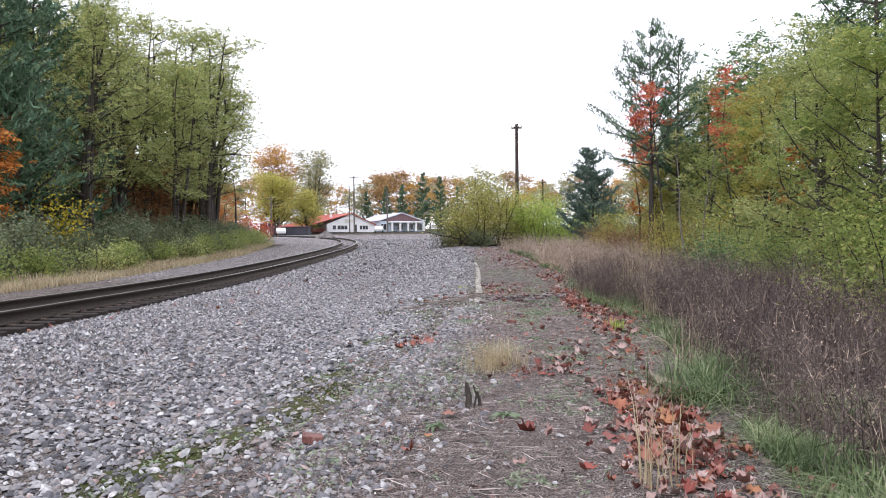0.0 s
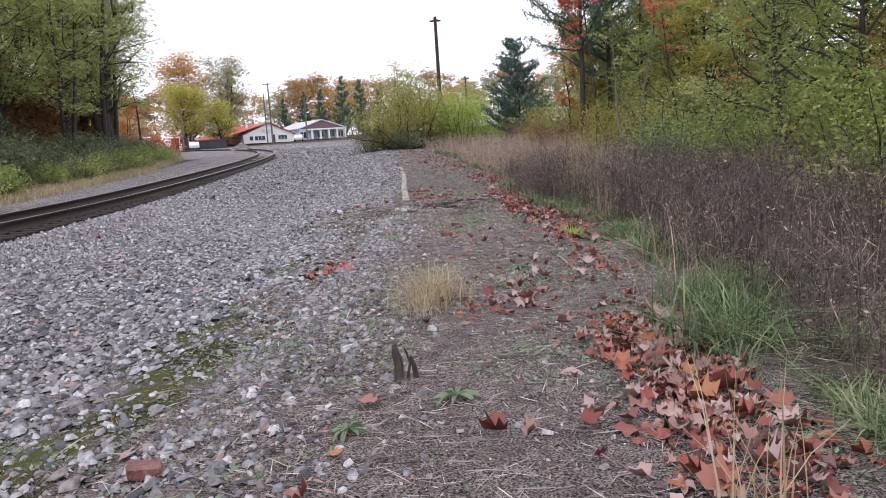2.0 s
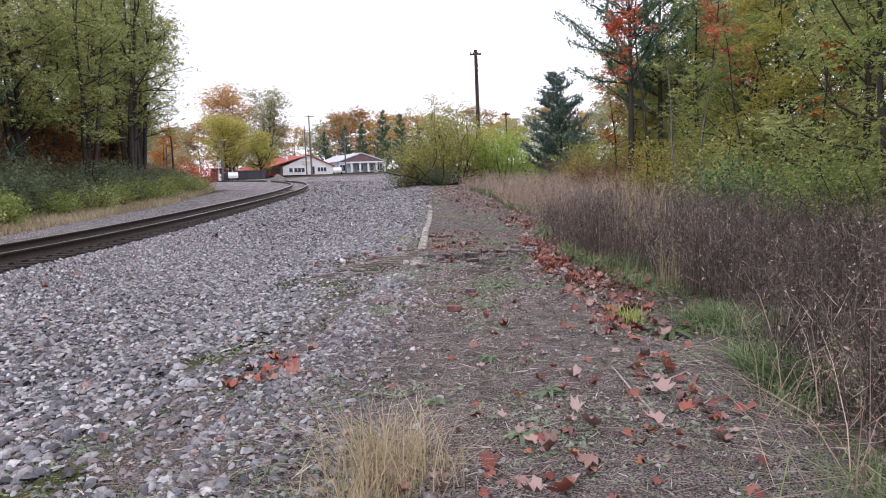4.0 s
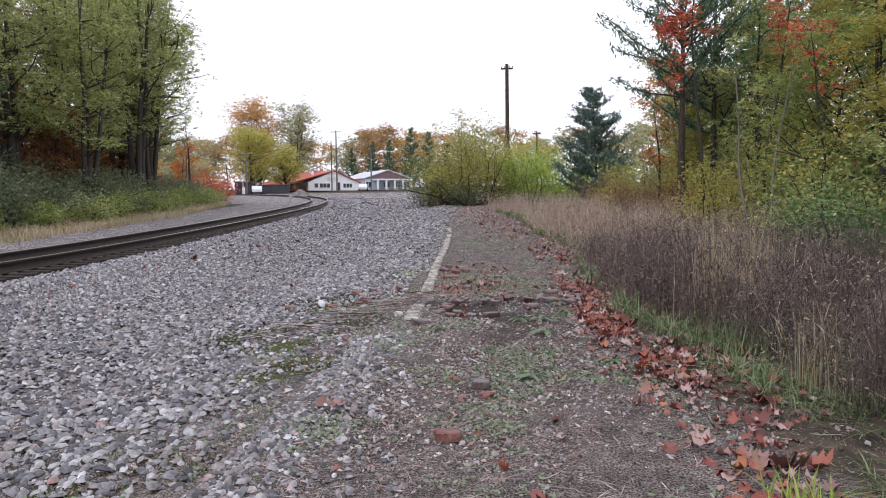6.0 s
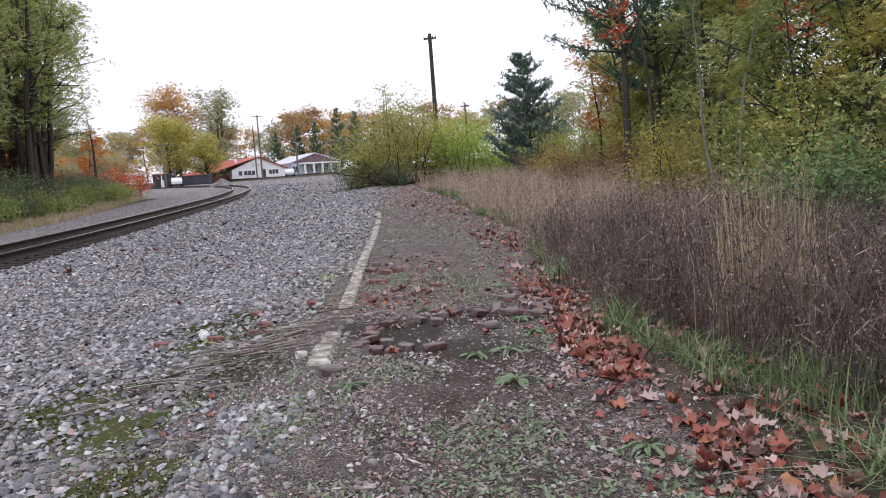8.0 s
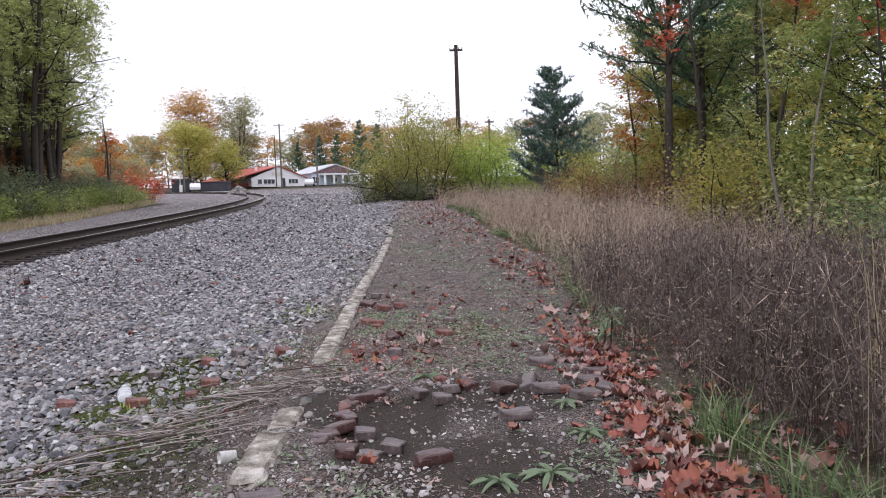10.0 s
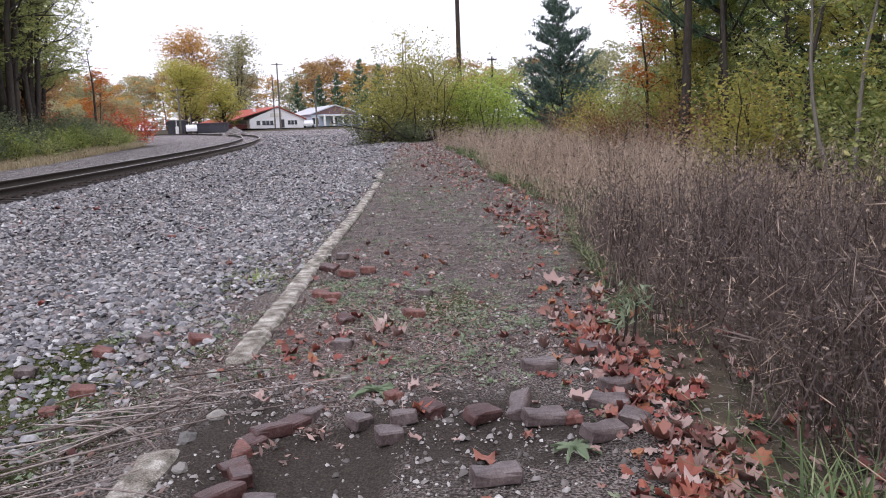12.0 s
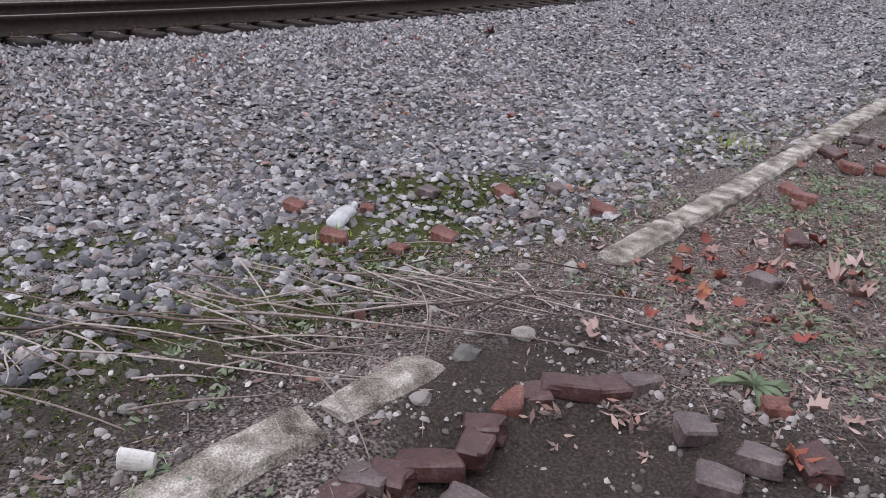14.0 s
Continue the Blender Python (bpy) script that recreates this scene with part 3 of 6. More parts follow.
def ballast():
    sets = []
    for y0, y1, per, size in ((4, 12, 520, 0.0255), (12, 20, 520, 0.0255), (20, 29, 560, 0.0255), (29, 40, 300, 0.034), (40, 62, 130, 0.045), (62, 100, 26, 0.07)):
        n = int(per * (y1 - y0) * 9.5)
        y = rng.uniform(y0, y1, n)
        a, b = rail_x(y) + 0.58, gravel_edge(y) + 0.1
        u = rng.uniform(0, 1, n)
        x = a + u * (b - a)
        keep = (rng.uniform(0, 1, n) < (b - a) / 9.5) & (rng.uniform(0, 1, n) < np.clip((gravel_edge(y) - x) / 0.9 + 0.35, 0.12, 1) * (1 - 0.75 * np.minimum(moss_belt(x, y), 1)))
        x, y = x[keep], y[keep]
        z = ground_z(x, y)
        s = size * np.clip(rng.lognormal(-0.06, 0.36, len(x)), 0.35, 2.0)
        c = np.stack([x, y, z + s * rng.uniform(0.15, 0.75, len(x))], 1)
        close = (x > rail_x(y) + 3.2) & (y1 < 30)
        sets += [cobbles(c[close], s[close], rng), rocks(c[~close], s[~close], rng, 0.75 if y1 < 30 else 0.45)]
    for y0, y1, per in ((4, 30, 150), (30, 55, 60)):
        n = int(per * (y1 - y0) * 2.6)
        y = rng.uniform(y0, y1, n)
        x = rail_x(y) + rng.uniform(-2.2, 0.5, n)
        z = ground_z(x, y)
        s = 0.032 * rng.lognormal(0, 0.3, n)
        sets.append(rocks(np.stack([x, y, z + s * 0.2], 1), s, rng))
    n = 9000
    y = rng.uniform(4.5, 19, n)
    x = gravel_edge(y) + 0.15 + np.abs(rng.normal(0, 0.6, n)) * np.interp(y, [11, 14], [1, 0.6])
    s = 0.0165 * np.clip(rng.lognormal(0, 0.45, n), 0.4, 2.4)
    sets.append(cobbles(np.stack([x, y, ground_z(x, y) + s * 0.3], 1), s, rng, 0.6))
    ob = new("ballast_gravel", mesh_np("ballast_gravel", *merge(sets), M_STONE))
    return tagged(ob, "grey and brown crushed-stone ballast spread beside the track", "gravel", kind="stuff")


ballast()


def spread_y(n, near, middle):
    """Places along the path, thickest at its start."""
    a, c = int(n * near), int(n * middle)
    return np.concatenate([rng.uniform(4, 15, a), rng.uniform(15, 27, c), rng.uniform(27, 63, n - a - c)])


def bare(x, y):
    """Dark soil by the hole and the broken edging, with little lying on it."""
    return np.clip(1.5 * np.exp(-((x + 0.62) / 0.34) ** 2 - ((y - 21.1) / 0.75) ** 2) + 1.3 * np.exp(-((x - 0.4) / 0.8) ** 2 - ((y - 20.6) / 0.85) ** 2) + 0.9 * np.exp(-((x - 0.8) / 0.5) ** 2 - ((y - 21.6) / 0.45) ** 2) + 0.8 * np.exp(-((x + 1.5) / 0.5) ** 2 - ((y - 20.1) / 0.7) ** 2), 0, 0.95)


def soil_debris():
    n = 36000
    y = spread_y(n, 0.4, 0.36)
    x = gravel_edge(y) + rng.uniform(-0.4, 1, n) * (weed_x(y) - gravel_edge(y)) * 1.0
    y = np.concatenate([y, rng.normal(20.8, 1.6, 14000), rng.uniform(15, 20, 9000), 27 + 34 * rng.uniform(0, 1, 9000) ** 1.3])
    x = np.concatenate([x, rng.normal(-0.3, 0.8, 14000), rng.normal(0.4, 0.8, 9000), rng.uniform(-0.1, 1, 9000)])
    x[-9000:] = gravel_edge(y[-9000:]) + x[-9000:] * (weed_x(y[-9000:]) - gravel_edge(y[-9000:]))
    n = len(x)
    keep = ((pit(x, y) > -0.01) | (rng.uniform(0, 1, n) < 0.35)) & (rng.uniform(0, 1, n) > 0.85 * np.clip(bare(x, y), 0, 0.6))
    x, y = x[keep], y[keep]
    z = ground_z(x, y)
    s = np.interp(y, [3, 25, 60], [0.008, 0.0065, 0.022]) * np.clip(rng.lognormal(0, 0.55, len(x)), 0.3, 3.2)
    ob = new("pebbles", mesh_np("pebbles", *merge([cobbles(np.stack([x, y, z + s * 0.3], 1)[k], s[k], rng, 0.65) if j == 0 else rocks(np.stack([x, y, z + s * 0.2], 1)[k], s[k], rng) for j, k in enumerate(((y > 15) & (y < 24), (y <= 15) | (y >= 24)))]), M_PEBBLE))
    tagged(ob, "small pebbles strewn over the bare soil", "pebbles", kind="stuff")
    n = 140000
    y = spread_y(n, 0.56, 0.27)
    x = gravel_edge(y) - 0.4 + rng.uniform(0, 1, n) * (weed_x(y) - gravel_edge(y) + 2.4)
    y = np.concatenate([y, rng.normal(22.5, 0.6, 9000)])
    x = np.concatenate([x, rng.normal(-0.35, 0.5, 9000)])
    n = len(x)
    keep = (pit(x, y) > -0.02) & (rng.uniform(0, 1, n) > 0.9 * bare(x, y)) & (rng.uniform(0, 1, n) < np.clip((x - gravel_edge(y)) / 1.3 + 0.1, 0.25, 1))
    x, y = x[keep], y[keep]
    n = len(x)
    c = np.stack([x, y, ground_z(x, y) + rng.uniform(0.004, 0.034, n)], 1)
    a = rng.normal(size=(n, 3))
    a[:, 2] *= 0.06
    size = np.interp(y, [3, 13, 17, 26, 60], [0.085, 0.08, 0.05, 0.05, 0.18]) * np.clip(rng.lognormal(0, 0.55, n), 0.3, 2.4)
    v, f = leaf_cards(c, size, rng, 0.026, along=a)
    ob = new("dead_stalks", mesh_np("dead_stalks", v, f, M_STRAW))
    tagged(ob, "broken pale weed stalks lying on the soil", "dead stalks", kind="stuff")
    n = 62000
    y = spread_y(n, 0.32, 0.42)
    x = gravel_edge(y) - 0.6 + rng.uniform(0, 1, n) * (weed_x(y) - gravel_edge(y) + 1.6)
    keep = (pit(x, y) > -0.02) | (rng.uniform(0, 1, n) < 0.12)
    x, y = x[keep], y[keep]
    n2 = 13000
    y = np.concatenate([y, rng.normal(22.6, 0.9, n2), rng.uniform(15, 20.3, n2)])
    x = np.concatenate([x, rng.normal(-0.2, 0.6, n2), rng.normal(0.5, 0.8, n2)])
    keep = (rng.uniform(0, 1, len(x)) > bare(x, y)) & ((pit(x, y) > -0.02) | (rng.uniform(0, 1, len(x)) < 0.06))
    x, y = x[keep], y[keep]
    c = np.stack([x, y, ground_z(x, y) + rng.uniform(0.004, 0.02, len(x))], 1)
    a = rng.normal(size=(len(x), 3))
    a[:, 2] *= 0.3
    v, f = leaf_cards(c, np.interp(y, [3, 22, 30, 60], [0.026, 0.022, 0.035, 0.08]) * np.clip(rng.lognormal(0, 0.5, len(x)), 0.4, 3), rng, 0.24, along=a)
    ob = new("leaf_crumbs", mesh_np("leaf_crumbs", v, f, M_LITTER))
    tagged(ob, "crumbled brown leaf litter on the soil", "leaf litter", kind="stuff")


soil_debris()


def sprigs():
    """Tiny green weeds in patches over the soil and the mossy gravel."""
    n = 24000
    y = 4 + 50 * rng.uniform(0, 1, n) ** 1.8
    x = gravel_edge(y) - 0.9 + rng.uniform(0, 1, n) * (weed_x(y) - gravel_edge(y) + 0.8)
    n2 = 6000
    y = np.concatenate([y, rng.uniform(15.5, 25, n2)])
    x = np.concatenate([x, rng.uniform(-0.9, 1.5, n2)])
    patch = np.array([noise.noise(Vector((a * 1.6, b * 1.2, 5.5))) + 0.5 * noise.noise(Vector((a * 4.1, b * 4.1, 1.5))) for a, b in zip(x, y)])
    keep = (patch + 0.25 * rng.normal(0, 1, len(x)) > 0.24) & (pit(x, y) > -0.02) & (rng.uniform(0, 1, len(x)) > bare(x, y))
    x, y = x[keep], y[keep]
    k = 5
    c = np.repeat(np.stack([x, y, ground_z(x, y) + 0.012], 1), k, 0)
    off = rng.normal(0, 1, c.shape) * np.array([0.022, 0.022, 0.008])
    al = off + rng.normal(0, 0.006, c.shape)
    v, f = leaf_cards(c + off, np.full(len(c), 0.036), rng, 0.45, along=al)
    ob = new("sprigs", mesh_np("sprigs", v, f, L_MULLEIN))
    tagged(ob, "small green weeds sprouting in patches on the soil", "weeds", kind="stuff")


sprigs()


def moss_tufts():
    """Short, thick moss where the gravel thins out."""
    n = 80000
    y = np.concatenate([rng.uniform(4.5, 17, n // 2), rng.uniform(17, 26, n // 2)])
    x = gravel_edge(y) - 0.5 + rng.normal(0, 0.75, n)
    patch = np.array([noise.noise(Vector((a * 2.3, b * 1.7, 2.5))) + 0.6 * noise.noise(Vector((a * 6, b * 6, 7.5))) for a, b in zip(x, y)])
    belt = np.maximum(np.minimum(moss_belt(x, y), 1), 1.3 * np.exp(-((x + 1.7) / 0.75) ** 2 - ((y - 20.5) / 1.4) ** 2))
    keep = (patch + belt * 0.9 - 0.42 > 0.05 * rng.normal(0, 1, n)) & (pit(x, y) > -0.005)
    x, y = x[keep], y[keep]
    c = np.stack([x, y, ground_z(x, y) - 0.004], 1)
    v, f, _ = blades(c, np.full(len(c), 0.02), np.full(len(c), 0.016), rng, 1.6, 2)
    ob = new("moss", mesh_np("moss", *merge([(v, f)]), L_MOSS))
    tagged(ob, "dark green moss in cushions between the stones", "moss", kind="stuff")


moss_tufts()


# ---- the railway ----
def track_point(s, side=0.0):
    """A point beside the track: s along it, side metres left of the near rail."""
    x, y, z, th = (np.interp(s, TRACK_S, v) for v in (TX, TY, TZ, TH))
    return x - side * np.cos(th), y + side * np.sin(th), z, th


def build_track():
    track = thing("railway_track", (0, 0, 0), "single railway track with rusty rails on dark wooden ties, curving away", "railway track")
    prof = np.array([[-0.037, 0.0], [-0.033, 0.006], [0.033, 0.006], [0.037, 0.0], [0.036, -0.03], [0.012, -0.045], [0.009, -0.14], [0.03, -0.155], [0.075, -0.165], [0.075, -0.178], [-0.075, -0.178], [-0.075, -0.165], [-0.03, -0.155], [-0.009, -0.14], [-0.012, -0.045], [-0.036, -0.03]])
    prof[:, 1] -= 0.006
    prof *= 1.25
    s = np.concatenate([np.arange(-40, 120, 1.0), np.arange(120, 214, 2.0)])
    k = len(prof)
    for side in (0.0, 1.51):
        x, y, z, th = track_point(s, side)
        P = np.stack([x, y, z], 1)[:, None] + prof[None, :, :1] * np.stack([np.cos(th), -np.sin(th), 0 * th], 1)[:, None] + prof[None, :, 1:] * np.array([0, 0, 1.0])
        i, j = np.meshgrid(np.arange(len(s) - 1), np.arange(k), indexing="ij")
        f = np.stack([i * k + j, i * k + (j + 1) % k, (i + 1) * k + (j + 1) % k, (i + 1) * k + j], -1).reshape(-1, 4)
        me = mesh_np("rail", P.reshape(-1, 3), f, M_RAIL)
        me.materials.append(M_RAILTOP)
        idx = np.where((f[:, 0] % k == 1), 1, 0).astype(np.int32)
        me.polygons.foreach_set("material_index", idx)
        part("rail", me, None, track, "rusty steel rail with a worn bright head")
    bm = bmesh.new()
    box(bm, (0, 0, -0.09), (2.7, 0.24, 0.18), 0, 0.012)
    for v in bm.verts:
        v.co += Vector((noise.noise(v.co * 3) * 0.015, noise.noise(v.co * 5) * 0.012, noise.noise(v.co * 4) * 0.008))
    tie_me = bpy.data.meshes.new("tie")
    bm.to_mesh(tie_me)
    bm.free()
    tie_me.materials.append(M_TIE)
    bm = bmesh.new()
    box(bm, (0, 0, 0.006), (0.36, 0.19, 0.018), 0, 0.004)
    for sx, sy in ((-0.11, -0.05), (0.11, 0.05), (0.12, -0.06), (-0.12, 0.06)):
        box(bm, (sx, sy, 0.028), (0.018, 0.018, 0.04))
        box(bm, (sx * 0.9, sy, 0.05), (0.038, 0.03, 0.014), 0, 0.003)
    plate_me = bpy.data.meshes.new("tie_plate")
    bm.to_mesh(plate_me)
    bm.free()
    plate_me.materials.append(M_PLATE)
    r = np.random.default_rng(3)
    far = []
    for q in np.arange(-14.4, 150, 0.53):
        x, y, z, th = (float(v) for v in track_point(q, 0.755))
        if q < 75:
            tie = part("tie", tie_me, None, track)
            tie.matrix_world = pose(x + r.normal(0, 0.02), y, z - 0.238, 0, 0, -math.degrees(th) + r.normal(0, 0.8))
            for sd in (-0.755, 0.755):
                pl = part("tie_plate", plate_me, None, tie)
                pl.location = (sd, 0, 0)
        else:
            far.append((x, y, z, th))
    bm = bmesh.new()
    for x, y, z, th in far:
        box(bm, (x, y, z - 0.33), (2.6, 0.23, 0.18), -th)
    tagged(part("ties", bm, M_TIE, track), kind="stuff")


build_track()


# ---- the old concrete edging, in broken lengths ----
def curb_piece(parent, y0, y1, width=0.17, drop=0.0, skew=0.0, seed=1, dx=0.0):
    r = np.random.default_rng(seed)
    n = max(4, int((y1 - y0) / 0.07))
    ys = np.linspace(y0, y1, n)
    bm = bmesh.new()
    rings = []
    for i, yy in enumerate(ys):
        xc = float(curb_x(yy)) + dx + skew * (yy - y0)
        z = float(lift(yy)) + 0.045 - drop + r.normal(0, 0.003)
        l, rr = width / 2 + r.normal(0, 0.003), width / 2 + r.normal(0, 0.004) - 0.02 * (r.uniform() < 0.1)
        e = 0.01 if i in (0, n - 1) else 0.0
        ring = [(-l + e, -0.12), (-l + e, -0.012), (-l + 0.018 + e, 0 - e / 2), (rr - 0.022 - e, 0.002 - e / 2), (rr - e, -0.02), (rr - e, -0.12)]
        dy = r.normal(0, 0.01) if i in (0, n - 1) else 0
        rings.append([bm.verts.new((xc + a, yy + dy + a * (r.normal(0, 0.25) if e else 0), z + b + r.normal(0, 0.004))) for a, b in ring])
    for p, q in zip(rings, rings[1:]):
        for j in range(5):
            bm.faces.new((p[j], p[j + 1], q[j + 1], q[j]))
    bm.faces.new(rings[0][::-1])
    bm.faces.new(rings[-1])
    bmesh.ops.recalc_face_normals(bm, faces=bm.faces)
    return part("curb_section", bm, M_CONCRETE, parent)


def build_curb():
    c = thing("concrete_curb", (0, 0, 0), "old sunken concrete edging, broken and pale, along the gravel", "curb")
    cuts = [(22.3, 23.0), (23.015, 24.1), (24.12, 25.9), (25.92, 27.6), (27.62, 29.4), (29.42, 31.3), (31.33, 33.9), (34.6, 36.4), (37.5, 39.6)]
    for i, (a, b) in enumerate(cuts):
        curb_piece(c, a, b, 0.17, -0.02 if b < 34 else 0.0, 0, i + 2)
    d = thing("concrete_slab", (0, 0, 0), "broken length of pale concrete edging beside the muddy hole", "concrete slab")
    curb_piece(d, 19.72, 20.57, 0.19, 0.0, -0.05, 21, 0.06)
    curb_piece(d, 20.585, 21.06, 0.16, 0.004, 0.0, 22, 0.03)
    e = thing("concrete_slab", (0, 0, 0), "flat pale piece of concrete half buried in soil", "concrete slab")
    curb_piece(e, 16.5, 17.05, 0.16, 0.03, 0.0, 31)


build_curb()


# ---- loose bricks ----
def brick_mesh(name, L, W, H, mat, seed, chip=0.014):
    """A worn brick: rounded edges, chipped corners, and a ragged break at one end of a short one."""
    bm = bmesh.new()
    box(bm, (0, 0, 0), (L, W, H), 0, 0.008)
    bmesh.ops.subdivide_edges(bm, edges=[e for e in bm.edges if e.calc_length() > 0.04], cuts=2, use_grid_fill=True)
    off = Vector((seed * 3.1, seed * 1.7, 0))
    for v in bm.verts:
        co = v.co.copy()
        edge = sum(abs(co[i]) > d / 2 - 0.012 for i, d in enumerate((L, W, H)))
        k = noise.noise(co * 13 + off)
        v.co -= co.normalized() * max(0, k + 0.05) * chip * (0.4, 0.7, 1.9, 2.6)[edge]
        if L < 0.18 and co.x > L / 2 - 0.03:
            v.co.x += 0.03 * noise.noise(Vector((seed, co.y * 16, co.z * 16)))
    me = bpy.data.meshes.new(name)
    bm.to_mesh(me)
    bm.free()
    me.materials.append(mat)
    return me


def build_bricks():
    kinds = [brick_mesh("brick", 0.2, 0.1, 0.065, M_BRICK, 1), brick_mesh("brick", 0.13, 0.1, 0.065, M_BRICK_GREY, 2), brick_mesh("brick", 0.15, 0.1, 0.065, M_BRICK_RED, 3), brick_mesh("brick", 0.2, 0.1, 0.065, M_BRICK_GREY, 4), brick_mesh("brick", 0.09, 0.08, 0.05, M_BRICK_RED, 5, 0.02), brick_mesh("brick", 0.125, 0.1, 0.065, M_BRICK, 6)]
    labels = ["dark red brick, worn and dirty, lying on the soil", "broken grey-brown brick with chipped edges on the soil", "chipped red half brick lying on the ground", "weathered grey-brown brick lying on the soil", "small red brick fragment on the ground", "dark maroon half brick set in the edge of the hole"]
    rows = [(0.88, 22.14, 3, 8, 0), (1.24, 22.44, 3, -12, 6), (-0.035, 21.4, 1, 60, 8), (0.19, 21.36, 1, 15, -4), (0.305, 21.46, 5, -35, 8), (0.14, 21.2, 1, 30, 5),
            (0.56, 21.39, 0, 50, 10), (0.74, 21.49, 3, 78, -14), (0.85, 21.35, 3, 14, 4), (1.18, 21.54, 3, -8, 5), (0.98, 21.36, 4, 20, 0), (1.27, 21.8, 3, 18, 0), (1.1, 21.17, 3, 28, 5), (1.26, 21.32, 1, -20, 8),
            (0.04, 23.4, 2, 20, 4), (0.06, 24.1, 1, -4, 0), (-0.77, 25.05, 2, 30, 6), (-0.59, 25.2, 2, 10, 0), (-0.45, 23.25, 5, -40, 10), (-1.0, 25.35, 0, -30, 8), (-1.0, 26.05, 1, 0, 0), (-1.43, 23.0, 2, 35, 12),
            (-2.12, 22.97, 2, -8, 5), (-2.51, 22.68, 1, 12, 3), (-1.78, 22.08, 2, 10, 4), (-1.92, 23.23, 1, -18, 5), (-2.9, 21.93, 2, 10, 3), (-1.83, 21.8, 4, 20, 0), (-2.22, 21.7, 2, 30, 3), (-4.7, 30.2, 2, 5, 0),
            (-0.71, 24.05, 2, 10, 0), (0.1, 21.69, 4, 40, 0), (-0.81, 24.12, 2, -15, 6), (-0.68, 23.9, 4, 30, 0), (-0.34, 22.62, 1, 0, 0), (-1.02, 8.0, 2, 12, 4), (0.26, 16.72, 1, 20, 3), (0.32, 16.45, 4, -30, 0), (0.15, 15.5, 2, 8, 0), (-2.55, 22.2, 4, 50, 0), (0.62, 20.75, 3, 12, 0), (-0.2, 20.2, 1, -4, 0), (0.16, 20.02, 0, 30, 0), (-0.3, 20.66, 1, 20, 4), (-0.1, 20.42, 1, -10, 4), (-0.6, 19.5, 3, 30, 6), (-0.35, 20.3, 5, 10, 4)]
    first = {}
    for x, y, k, rz, tip in rows:
        z = float(ground_z(x, y)) + (0.034 if k != 4 else 0.018)
        m = pose(x, y, z, tip * 1.5, tip, rz)
        if k in first:
            copy_thing(first[k], m)
        else:
            ob = new("brick", kinds[k])
            ob.matrix_world = m
            first[k] = tagged(ob, labels[k], "brick", "loose bricks")
    # the stepped edge of bricks still standing in the ground round the hole
    edge = [(-0.53, 20.42, 95, 5), (-0.54, 20.51, 40, 1), (-0.5, 20.57, 30, 5), (-0.46, 20.68, 48, 0), (-0.42, 20.83, 120, 5), (-0.48, 20.93, 40, 5), (-0.52, 21.1, 125, 2), (-0.49, 21.2, 50, 5), (-0.44, 21.31, 48, 0), (-0.36, 21.42, 50, 0), (-0.29, 21.52, 70, 1)]
    for x, y, rz, k in edge:
        m = pose(x, y, float(lift(y)) + 0.002 + 0.008 * math.sin(x * 40), 7 * math.sin(y * 30), 6 * math.cos(y * 23), rz)
        copy_thing(first[k], m)


build_bricks()


# ---- trees and shrubs ----
def limb(p, d, length, r0, r, bend=0.35, up=0.15, n=5):
    pts, q = [np.array(p, float)], np.array(p, float)
    d = np.array(d, float)
    for _ in range(n):
        d = d + r.normal(0, bend, 3) * 0.5 + np.array([0, 0, up])
        d /= np.linalg.norm(d)
        q = q + d * length / n
        pts.append(q.copy())
    return np.array(pts), np.linspace(r0, r0 * 0.25, n + 1), d


